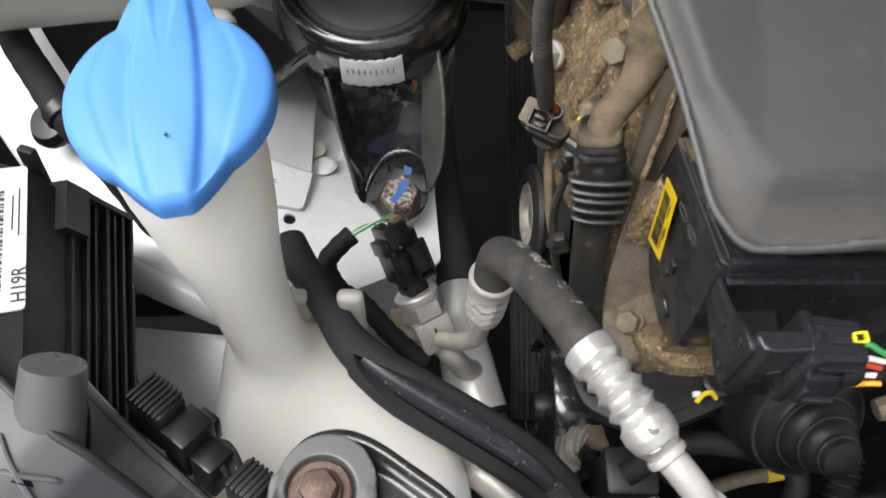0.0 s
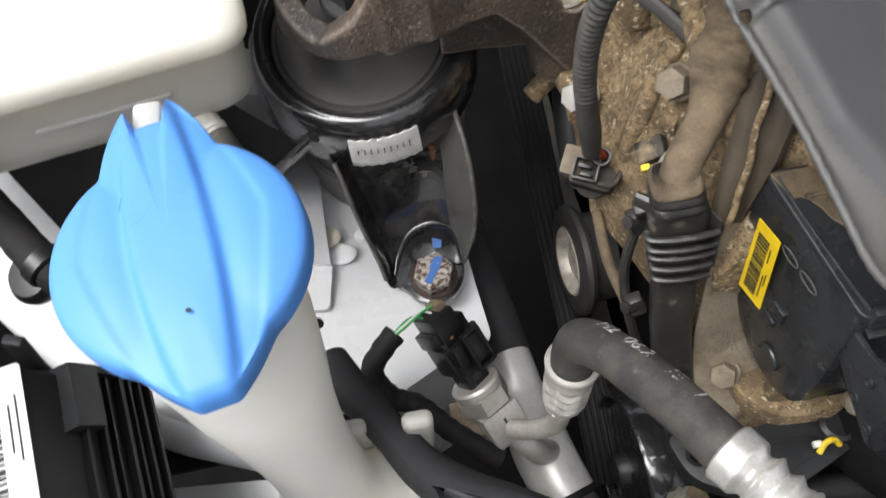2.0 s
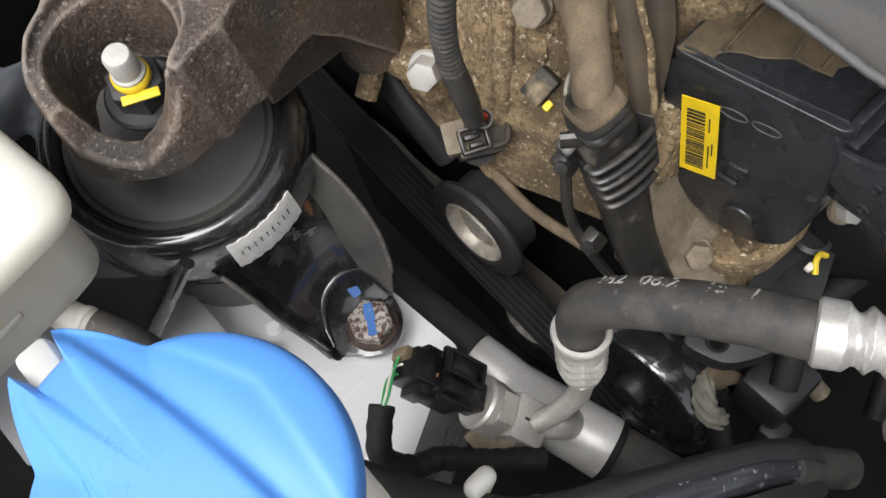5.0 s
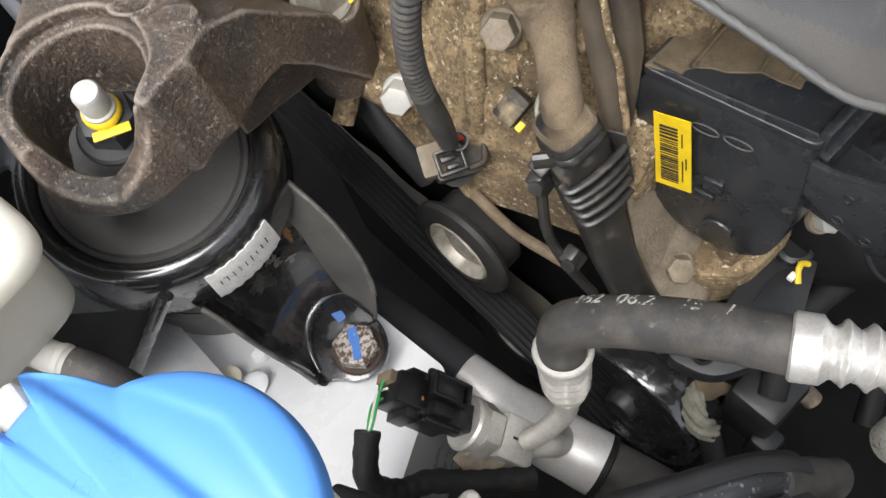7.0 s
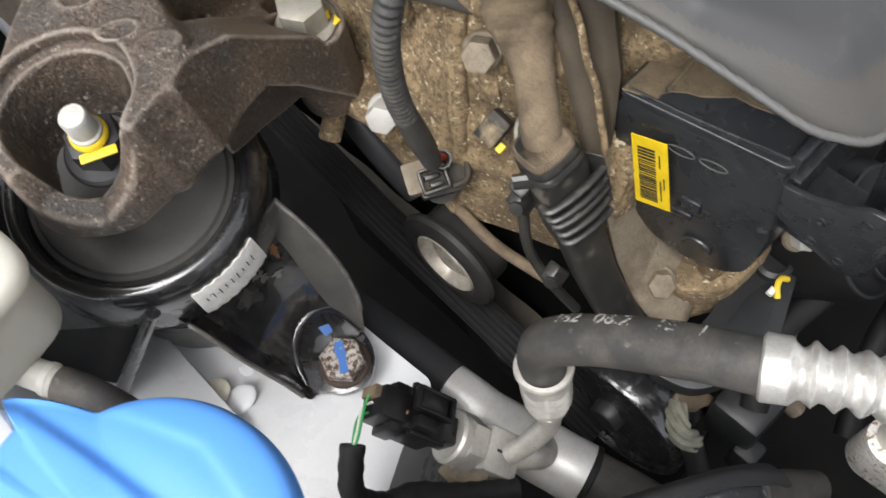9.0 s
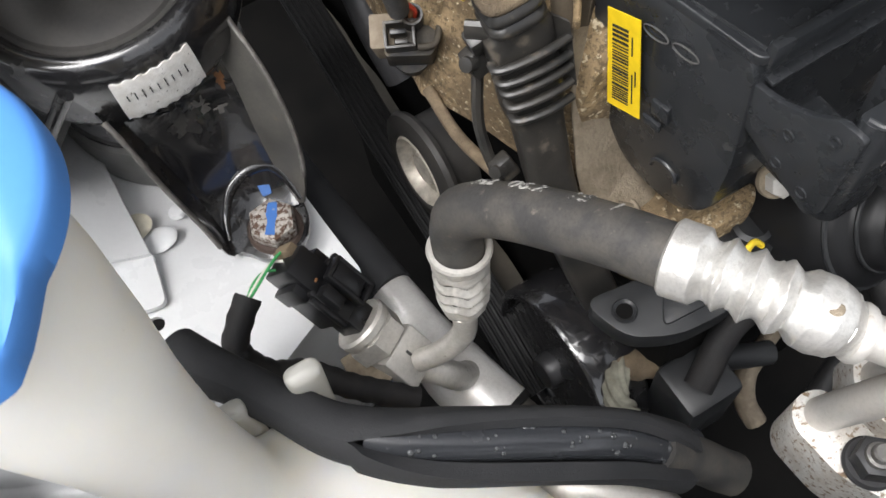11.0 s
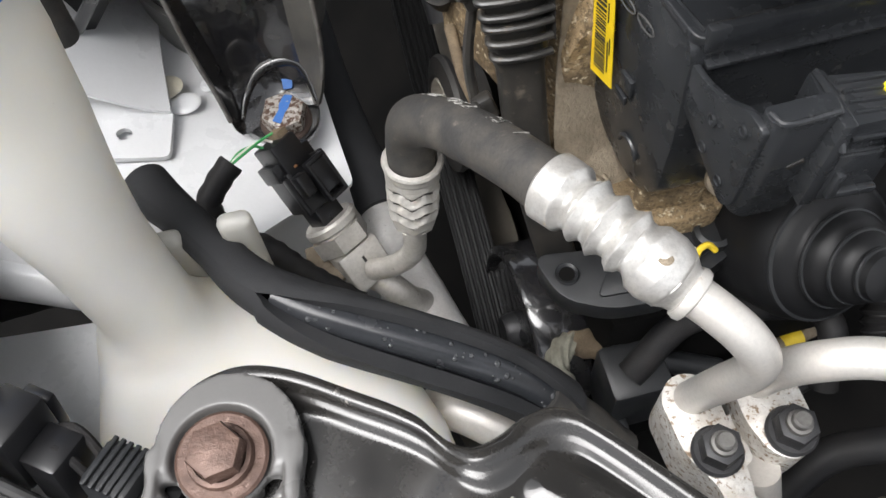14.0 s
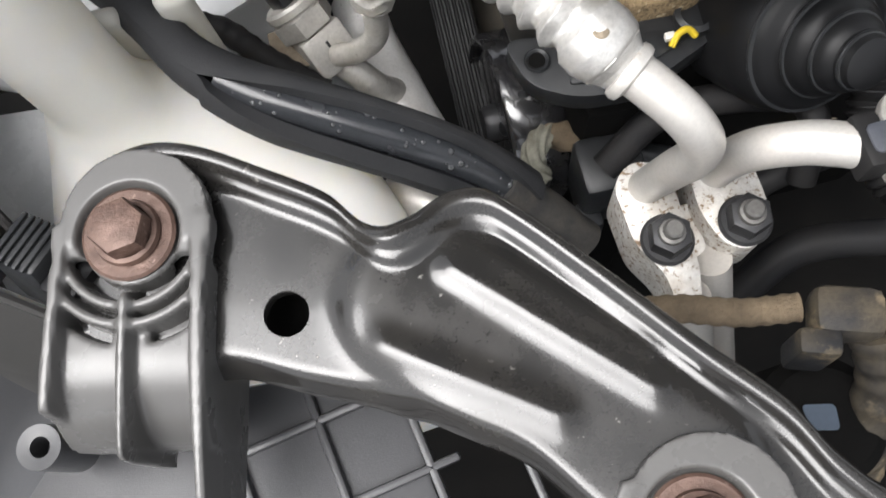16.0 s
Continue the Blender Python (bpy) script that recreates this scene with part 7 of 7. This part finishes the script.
def discharge_pipe():
    t = thing("ac_pipe", (0.13, 0.055, 0.97), "bare aluminium air conditioning pipe with a service port", "pipe")
    part("pipe", tube([(0.1130, 0.0715, 0.925), (0.1115, 0.0680, 0.945), (0.1110, 0.0640, 0.962), (0.1140, 0.0605, 0.973), (0.1220, 0.0570, 0.979), (0.1330, 0.0520, 0.981), (0.1460, 0.0475, 0.981), (0.175, 0.040, 0.98), (0.21, 0.035, 0.975)], 0.0058, 60, 24), ALUPIPE, t)
    m = axes((0.1530, 0.0490, 0.972), (0.12, 0.10, 1))
    tilt = axes((0.1515, 0.0495, 0.9690), (0.10, 0.06, 1))
    lobes = ring_pts(0.0010, 0.0115, 0.0085, 14, -20, 200) + ring_pts(-0.0030, -0.0115, 0.0085, 14, 160, 380)
    part("port_flange", prism(lobes, -0.0020, 0.0020, 0.0008), ALU, t, "two-lobed bright port flange", m=tilt)
    # Small black discs, the painted shade of the flange's two holes.
    for x, y in ((0.0022, 0.0150), (-0.0012, -0.0152)):
        part("flange_hole", lathe([(0, 0.0023), (0.0013, 0.0023)], 16), DARK, t, m=tilt @ Matrix.Translation((x, y, 0)))
    part("port_stem", lathe([(0.0065, -0.01), (0.0065, 0.010), (0.0055, 0.013), (0, 0.013)], 28), ALU, t, m=tilt)
    up = m @ Matrix.Translation((0.003, 0.001, 0))
    cap = part("port_cap", lathe([(0, 0.029), (0.0080, 0.029), (0.0092, 0.0278), (0.0098, 0.024), (0.0102, 0.012), (0.0100, 0.010), (0, 0.010)], 40), PORTCAP, t, "grey plastic port cap", m=up)
    part("cap_bar", block(0.0012, 0.008, 0.0006, 0.0002, (0.002, 0.0, 0.0292)), PORTCAP, cap, m=up)
    part("strap_ring", lathe([(0.0102, 0.0090), (0.0140, 0.0095), (0.0146, 0.0115), (0.0140, 0.0135), (0.0102, 0.0140)], 44), STRAP, t, "blue-grey rubber cap strap", m=up)
    part("strap", prism(rounded([(-0.0110, -0.0080), (-0.0190, -0.0036), (-0.0265, -0.0034), (-0.0265, 0.0046), (-0.0190, 0.0050), (-0.0110, 0.0090)], 0.002, 3), 0.0098, 0.0130, 0.0008), STRAP, t, "rubber tongue of the strap", m=up)
    part("strap_clamp", block(0.0075, 0.0150, 0.0100, 0.0016, (-0.0250, 0.0010, 0.0075)), RUBBER, t, m=up)
    return t


discharge_pipe()


# ---- split foam sleeve over a wet tube ----
def foam_seal():
    t = thing("foam_sleeve", (0.0, 0.125, 0.92), "split black foam sleeve over a wet rubber tube", "foam sleeve")
    path = [(-0.0740, 0.1960, 0.9360), (-0.0670, 0.1840, 0.9400), (-0.0590, 0.1720, 0.9420), (-0.0515, 0.1600, 0.9420), (-0.0410, 0.1450, 0.9380), (-0.0270, 0.1335, 0.9340), (-0.0110, 0.1240, 0.9300), (0.0080, 0.1140, 0.9250), (0.0250, 0.1055, 0.9180), (0.0420, 0.0975, 0.9040), (0.0600, 0.0865, 0.8820), (0.0760, 0.0760, 0.8600)]
    c = spline(path, 96)
    d, _ = frames_along(c)
    rows = []
    for i, p in enumerate(c):
        u = i / 95
        up = (Vector((0, 0, 1)) - d[i].z * d[i]).normalized()
        s = d[i].cross(up)
        gap = 96 * max(0.0, math.sin(math.pi * max(0, min(1, (u - 0.30) / 0.58)))) ** 0.6 if 0.30 < u < 0.88 else 0.0
        r = 0.0072 + 0.0036 * min(1, max(0, (u - 0.20) / 0.22)) + 0.0018 * max(0, 1 - u / 0.12)
        mid = -26
        ring = []
        for k in range(25):
            a = radians(mid + gap / 2 + (360 - gap) * k / 24)
            flare = 1 + (0.22 if gap > 12 and k > 20 else 0.0) + (0.10 if gap > 12 and k < 3 else 0.0)
            ring.append(p + up * (math.cos(a) * r * flare * 0.92) + s * (-math.sin(a) * r * flare * 1.05))
        inner = []
        for k in range(25):
            a = radians(mid + gap / 2 + (360 - gap) * k / 24)
            inner.append(p + up * (math.cos(a) * r * 0.66) + s * (-math.sin(a) * r * 0.70))
        rows.append(ring + inner[::-1])
    part("sleeve", loft(rows[:80]), FOAM, t, sharp=50)
    part("inner_tube", tube([p + Vector((0, 0, 0.0006)) for p in c[30:80:3]], 0.0062, 60, 18), WET, t, "wet glossy black tube")
    part("tube_end", tube([p for p in c[74:96:3]], lambda u, a: 0.0084 + 0.0003 * math.sin(a * 3 + u * 9), 30, 18), HOSE, t, "grey dusty end of the tube")
    rng = random.Random(3)
    for k in range(46):
        u = rng.uniform(0.38, 0.82)
        i = round(u * 95)
        up = (Vector((0, 0, 1)) - d[i].z * d[i]).normalized()
        s = d[i].cross(up)
        a = radians(rng.uniform(-60, 40))
        n = up * math.cos(a) - s * math.sin(a)
        r = rng.choice((0.0005, 0.0006, 0.0007, 0.0009, 0.0013))
        part("droplet", lathe([(0, r * 0.55), (r * 0.55, r * 0.45), (r * 0.9, r * 0.18), (r, 0)], 10), DROP, t, m=axes(c[i] + Vector((0, 0, 0.0006)) + n * 0.0061, n))
    return t


foam_seal()

foot = thing("pipe_elbow", (0.022, 0.096, 0.86), "pale cast elbow below the foam sleeve", "pipe")
part("elbow", tube([(0.010, 0.108, 0.872), (0.020, 0.100, 0.880), (0.034, 0.088, 0.878), (0.046, 0.076, 0.862)], 0.0085, 20, 16), ALUPIPE, foot)


# ---- front: stamped bracket, plastic tabs, cover ----
UPPER = [(-0.0545, 0.0560), (-0.0530, 0.0720), (-0.0460, 0.0820), (-0.0350, 0.0850), (-0.0240, 0.0820), (-0.0100, 0.0730), (0.0030, 0.0635), (0.0090, 0.0555), (0.0140, 0.0525), (0.0200, 0.0535), (0.0270, 0.0565), (0.0330, 0.0570), (0.0385, 0.0545), (0.0540, 0.0365), (0.0720, 0.0135), (0.0840, -0.0010), (0.0900, -0.0130), (0.0990, -0.0230), (0.130, -0.036)]
LOWER = [(-0.0540, 0.0400), (-0.0480, 0.0330), (-0.0420, 0.0310), (-0.0330, 0.0295), (-0.0230, 0.0280), (-0.0100, 0.0215), (0.0030, 0.0155), (0.0090, 0.0120), (0.0140, 0.0095), (0.0190, 0.0060), (0.0240, 0.0025), (0.0290, -0.0010), (0.0340, -0.0060), (0.0420, -0.0180), (0.0500, -0.0300), (0.0600, -0.0400), (0.0720, -0.0480), (0.0850, -0.0550), (0.115, -0.062)]


def seg_dist(p, a, b):
    a, b, p = Vector(a), Vector(b), Vector(p)
    t = max(0, min(1, (p - a).dot(b - a) / (b - a).length_squared))
    return (p - a - (b - a) * t).length


def stamped_bracket():
    t = thing("front_bracket", (0.02, 0.03, 1.0), "shiny black stamped steel bracket with pressed ribs", "bracket")
    up = spline([(*p, 0) for p in UPPER], 150)
    lo = spline([(*p, 0) for p in LOWER], 150)
    ribs = [((0.0265, 0.0390), (0.0600, 0.0050), 0.0027, 0.0015), ((0.0360, 0.0385), (0.0600, 0.0135), 0.0023, 0.0010), ((0.0090, 0.0265), (0.0400, 0.0045), 0.0030, 0.0013)]
    def f(u, v):
        i = round(u * 149)
        a, b = up[i], lo[i]
        w = (b - a).length
        vv = v * v * (1.6 - 0.6 * v) * 0.35 + v * 0.65
        p = a.lerp(b, vv)
        d, e = w * vv, w * (1 - vv)
        z = 1.0165
        # raised rim, step down, then the flat; lower edge turned down
        z += -0.0055 * max(0, 1 - d / 0.0016) ** 2
        z += 0.0024 / (1 + math.exp((d - 0.0062) / 0.00035)) / (1 + math.exp(-(d - 0.0014) / 0.0004))
        z -= 0.0016 / (1 + math.exp(-(d - 0.0098) / 0.0004))
        z -= 0.006 * max(0, 1 - e / 0.005) ** 1.5
        for q, r, s, h in ribs:
            z += h * math.exp(-(seg_dist(p.xy, q, r) / s) ** 2)
        # lowered bowl beside the first bolt
        z -= 0.0030 * (1 / (1 + math.exp(-(seg_dist(p.xy, (0.018, 0.034), (0.060, -0.012)) - 0.017) / 0.0012)))
        return (p.x, p.y, z)
    bm = sheet(f, 149, 44, 0.0018)
    mid = Vector((-0.0105, 0.0385))
    bmesh.ops.delete(bm, geom=[f for f in bm.faces if (f.calc_center_median().xy - mid).length < 0.0050], context="FACES")
    for e in [e for e in bm.edges if len(e.link_faces) == 1 and (e.verts[0].co.xy - mid).length < 0.012]:
        for v in e.verts:
            d = (v.co.xy - mid).normalized() * 0.0050
            v.co.x, v.co.y = mid.x + d.x, mid.y + d.y
    part("plate", bm, STAMPED, t, sharp=50)
    # Added plate, a painted shade: it blacks out the hole from below.
    part("hole_shade", block(0.034, 0.034, 0.002, 0.0006, (-0.0180, 0.0500, 0.990)), DARK, t, "black plate added under the hole as its shade")
    part("hole_rim", lathe([(0.0052, -0.0012), (0.0049, -0.0012), (0.0049, -0.0040), (0.0052, -0.0040), (0.0052, -0.0012)], 40), STAMPED, t, "round punched hole", m=Matrix.Translation((-0.0105, 0.0385, 1.0122)))
    return t


stamped_bracket()


def lug_shape():
    """Arched lug with a bolt seat, two curved pads and three long ribs."""
    def step(d, w=0.00016):
        return 1 / (1 + np.exp(np.clip(d / w, -60, 60)))
    def field(X, Y, Z):
        r = np.hypot(X, Y)
        # pads between the ribs, rolling over in front
        u = np.clip((-Y - 0.024) / 0.021, 0, 0.995)
        top = -0.0012 - 0.024 * (1 - np.sqrt(1 - u * u)) - 0.02 * step(Y + 0.0447)
        # stepped arcs round the seat
        top = top + (0.0036 + 0.02 * (r - 0.021)) * step(r - 0.0205)
        top = top - 0.0060 * step(np.abs(r - 0.0172) - 0.00055)
        top = top - 0.0060 * step(np.abs(r - 0.0218) - 0.0010) * step(-np.abs(X) + 0.0045)
        top = top - 0.0090 * step(np.abs(r - 0.0124) - 0.0014) * step(Y + 0.005)
        # arch over the seat
        arch = step(-Y - 0.003, 0.0005)
        top = top * (1 - arch) + 0.0034 * arch
        for x0, slope, half, reach in ((-0.0150, 0.060, 0.0016, 0.0375), (0.0, 0.018, 0.00135, 0.048), (0.0155, 0.0, 0.00185, 0.0620)):
            along_y = np.clip(-Y - 0.009, 0, None)
            crest = 0.0036 - 2.4 * along_y ** 2 * 1.3
            on = step(np.abs(X - x0 + slope * np.clip(-Y - 0.006, 0, 1)) - half) * step(-Y - reach, 0.0004) * step(Y - (0.004 if x0 else -0.0118), 0.0004)
            top = np.where(crest > top, top + (crest - top) * on, top)
        seat = step(r - 0.0110)
        top = top * (1 - seat) + 0.0008 * seat
        round_head = np.hypot(X - 0.0013, Y - 0.0028) - 0.0160
        skirt = np.maximum(np.maximum(Y - 0.002, -0.0640 - Y), np.maximum(X - 0.01735, -0.0166 + 0.06 * np.clip(Y + 0.006, -1, 0) - X))
        floor = np.interp(Y, [-0.0200, -0.0060], [-0.030, -0.0016])
        return np.maximum(soft_min(round_head, skirt, 0.003), soft_max((Z - top) * 0.8, floor - Z, 0.0008))
    return solid(field, (-0.0225, -0.0665, -0.0295), (0.0195, 0.0215, 0.0060), 0.00062)


LUG = lug_shape()


def front_tab(name_at, ang, lab):
    """Grey plastic lug with ribs, held by a rusted bolt."""
    m = Matrix.Translation(name_at) @ Matrix.Rotation(radians(ang), 4, "Z")
    t = thing("plastic_lug", name_at, lab, "bracket", "plastic lugs")
    bm = LUG.copy()
    part("skirt", parted(bm, lambda p: p.y < -0.0205), LUGPLASTIC, t, "curved skirt with upright ribs", m=m, sharp=60)
    part("bolt_seat", parted(bm, lambda p: p.xy.length < 0.0108 and p.z > 0.0), LUGPLASTIC, t, m=m, sharp=60)
    part("head", bm, LUGPLASTIC, t, m=m, sharp=60)
    at = Vector(name_at) + Vector((0, 0, 0.0012))
    b = thing("hex_bolt", at, "rust-brown hex bolt with a wide washer in a grey plastic lug", "bolt", "bracket bolts")
    bmx = Matrix.Translation(at) @ Matrix.Rotation(radians(8), 4, "Z")
    part("washer", lathe([(0, 0), (0.0100, 0), (0.0103, 0.0010), (0.0096, 0.0016), (0.0, 0.0018)], 40), BROWNBOLT, b, m=bmx)
    part("head", hexagon(0.0110, 0.0016, 0.0084, 0.0012, 0), BROWNBOLT, b, m=bmx)
    part("collar", lathe([(0.0068, 0.0016), (0.0074, 0.0022), (0.0070, 0.0034), (0.006, 0.0036)], 32), BROWNBOLT, b, m=bmx)
    return t


front_tab((-0.0390, 0.0620, 1.0165), -11, "grey plastic lug with upright ribs under a rusted bolt")
front_tab((0.0600, -0.0220, 1.0145), -38, "grey plastic lug with a rusted bolt at the bracket's end")


def front_cover():
    t = thing("front_cover", (-0.06, -0.02, 0.95), "charcoal plastic front cover with a square rib grid", "cover")
    part("panel", prism(rounded([(-0.24, 0.075), (-0.125, 0.072), (-0.085, 0.045), (-0.05, 0.034), (0.004, 0.030), (0.010, -0.010), (0.010, -0.16), (-0.24, -0.16)], 0.010, 4), 0.962, 0.970, 0.002), PANELPLASTIC, t)
    part("peg", lathe([(0, 0.9705), (0.0024, 0.9705), (0.0024, 0.9785), (0.0052, 0.9790), (0.0055, 0.968), (0.0055, 0.96)][::-1], 28), PANELPLASTIC, t, "round hollow peg", m=Matrix.Translation((-0.0742, 0.0255, 0.0190)))
    for k in range(4):
        part("rib", block(0.0022, 0.075, 0.0035, 0.0008), PANELPLASTIC, t, m=Matrix.Translation((-0.034 + 0.0225 * k, -0.008, 0.9715)) @ Matrix.Rotation(radians(10), 4, "Z"))
        part("rib", block(0.058, 0.0022, 0.0035, 0.0008), PANELPLASTIC, t, m=Matrix.Translation((-0.012, 0.020 - 0.022 * k, 0.9715)) @ Matrix.Rotation(radians(10), 4, "Z"))
    return t


front_cover()


def lamp_cover():
    """Grey plastic cowl beside the headlamp, with its round tower."""
    t = thing("lamp_cowl", (-0.12, 0.06, 1.0), "smooth grey plastic cowl with a round tower beside the headlamp", "cover")
    part("tower", tube([(-0.1150, 0.0560, 1.0455), (-0.1120, 0.0700, 1.0570), (-0.1087, 0.0856, 1.0700), (-0.1086, 0.0858, 1.0702)], [0.0103, 0.0101, 0.0098, 0.0088], 24, 44), COWLSATIN, t, "smooth round tower", sharp=50)
    edge = [Vector(q) for q in ((-0.180, 0.128, 1.066), (-0.145, 0.099, 1.068), (-0.1194, 0.0774, 1.068), (-0.1083, 0.0680, 1.067), (-0.0985, 0.0628, 1.058), (-0.0911, 0.0579, 1.030), (-0.0861, 0.0534, 1.000), (-0.0790, 0.0465, 0.977), (-0.0700, 0.0400, 0.964))]
    rail = [Vector(q) for q in ((-0.172, 0.150, 1.026), (-0.138, 0.116, 1.032), (-0.1123, 0.0903, 1.033), (-0.0992, 0.0785, 1.030), (-0.0850, 0.0672, 1.018), (-0.0715, 0.0570, 0.990), (-0.0640, 0.0490, 0.972), (-0.0580, 0.0420, 0.962))]

    def lid(u, v):
        p = along(edge, u)
        return (p.x - 0.060 * v, p.y - 0.085 * v, p.z + 0.0015 * math.sin(math.pi * min(1, v * 3)) - 0.004 * v)
    part("cowl", sheet(lid, 60, 12, 0.003), COWLTOP, t, "matt grey top with raised cross marks", sharp=50)
    part("rim", tube([p + Vector((0.0002, 0.0002, -0.0010)) for p in edge], 0.0014, 60, 10), GREYPLASTIC, t)
    part("flank", sheet(lambda u, v: along(edge, u).lerp(along(rail, u), v) + Vector((-0.006, -0.008, -0.004)) * math.sin(v * math.pi), 60, 10, 0.002, (-1, -1, -0.5)), COWLSATIN, t, "satin grey flank below the cowl", sharp=50)
    part("edge_rail", tube(rail, 0.0021, 60, 10, (1.3, 0.8)), COWLSATIN, t, "raised grey edge rail")

    def cross(u, v, arms):
        for du, dv in arms:
            ends = [Vector(lid(u + du * k, v + dv * k)) + Vector((0, 0, h)) for k, h in ((0, 0.0006), (0.5, 0.0006), (0.9, 0.0006), (1, -0.0004))]
            part("cross_mark", tube(ends, 0.0009, 12, 8), COWLTOP, t)
    cross(0.46, 0.13, ((-0.055, -0.045), (0.045, -0.04), (-0.10, 0.09), (0.09, 0.075)))
    cross(0.56, 0.20, ((-0.050, -0.040), (0.040, -0.035), (-0.10, 0.09), (0.08, 0.070)))
    return t


lamp_cover()


def lamp_plug():
    """Two ribbed plugs in line behind the cowl's rail."""
    t = thing("lamp_plug", (-0.09, 0.082, 1.0), "black ribbed lamp plugs with their cables behind the rail", "connector")
    m = axes((-0.0945, 0.0880, 1.0185), (0.10, 0.22, 0.97), (0.80, -0.60, 0))
    part("cap", block(0.0165, 0.0125, 0.022, 0.0022), PLASTIC, t, "ribbed dark grey cap", m=m)
    for k in range(7):
        part("rib", block(0.0012, 0.0126, 0.0010, 0.0003, (-0.0060 + 0.0020 * k, 0, 0.0113)), PLASTIC, t, m=m)
    part("body", block(0.0110, 0.0140, 0.020, 0.0012, (0.0138, 0.0002, -0.003)), CONNECTOR, t, m=m)
    part("latch", block(0.0075, 0.0030, 0.012, 0.0008, (0.0150, 0.0085, -0.002)), CONNECTOR, t, m=m)
    part("lower_plug", block(0.0100, 0.0110, 0.018, 0.0012, (0.0240, 0.0000, -0.009)), CONNECTOR, t, m=m)
    part("second_cap", block(0.0125, 0.0125, 0.020, 0.0018, (0.0390, 0.0020, -0.012)), PLASTIC, t, "ribbed dark grey cap", m=m)
    for k in range(5):
        part("rib", block(0.0012, 0.0126, 0.0010, 0.0003, (0.0350 + 0.0020 * k, 0.0020, -0.0017)), PLASTIC, t, m=m)
    part("second_body", block(0.0090, 0.0130, 0.018, 0.0012, (0.0495, 0.0015, -0.015)), CONNECTOR, t, m=m)
    for k in range(2):
        part("cable", tube([m @ Vector((0.016, 0.004 - 0.005 * k, -0.006)), m @ Vector((0.026, 0.006 - 0.006 * k, -0.001)), m @ Vector((0.036, 0.003 - 0.004 * k, -0.012))], 0.0012, 14, 8), BLACKTAPE, t)
    return t


lamp_plug()


def fan_harness():
    t = thing("fan_harness", (0.10, 0.025, 0.93), "dusty taped loom entering a plug near the radiator", "wiring harness")
    part("loom", tube([(0.070, 0.034, 0.930), (0.086, 0.030, 0.938), (0.102, 0.0245, 0.940), (0.118, 0.022, 0.941)], lambda u, a: 0.0042 * (1 + 0.05 * math.sin(u * 70)), 50, 14), TAPE, t)
    part("plug", block(0.020, 0.015, 0.014, 0.004), DUSTYPLASTIC, t, m=axes((0.130, 0.017, 0.940), (0, 0.1, 1), (0.9, -0.3, 0)))
    part("plug_clip", block(0.012, 0.008, 0.022, 0.002), DUSTYPLASTIC, t, m=axes((0.119, 0.010, 0.936), (0, 0.1, 1), (0.9, -0.3, 0)))
    part("drop", tube([(0.137, 0.012, 0.938), (0.141, 0.000, 0.925), (0.139, -0.015, 0.905), (0.14, -0.03, 0.88)], lambda u, a: 0.0075 + 0.0004 * math.sin(u * 50), 60, 14), DUSTYPLASTIC, t)
    h = thing("fan_motor", (0.122, -0.012, 0.88), "dark round fan motor with a bluish sticker", "motor")
    part("case", lathe([(0, 0.915), (0.016, 0.914), (0.020, 0.910), (0.021, 0.85), (0, 0.85)], 40), DARK, h, m=Matrix.Translation((0.124, -0.010, 0)))
    part("sticker", prism(rounded([(0.118, -0.004), (0.128, -0.006), (0.127, -0.014), (0.119, -0.012)], 0.002), 0.9150, 0.9154), material("blue_grey_sticker", (0.05, 0.07, 0.10), 0.35), h)
    return t


fan_harness()
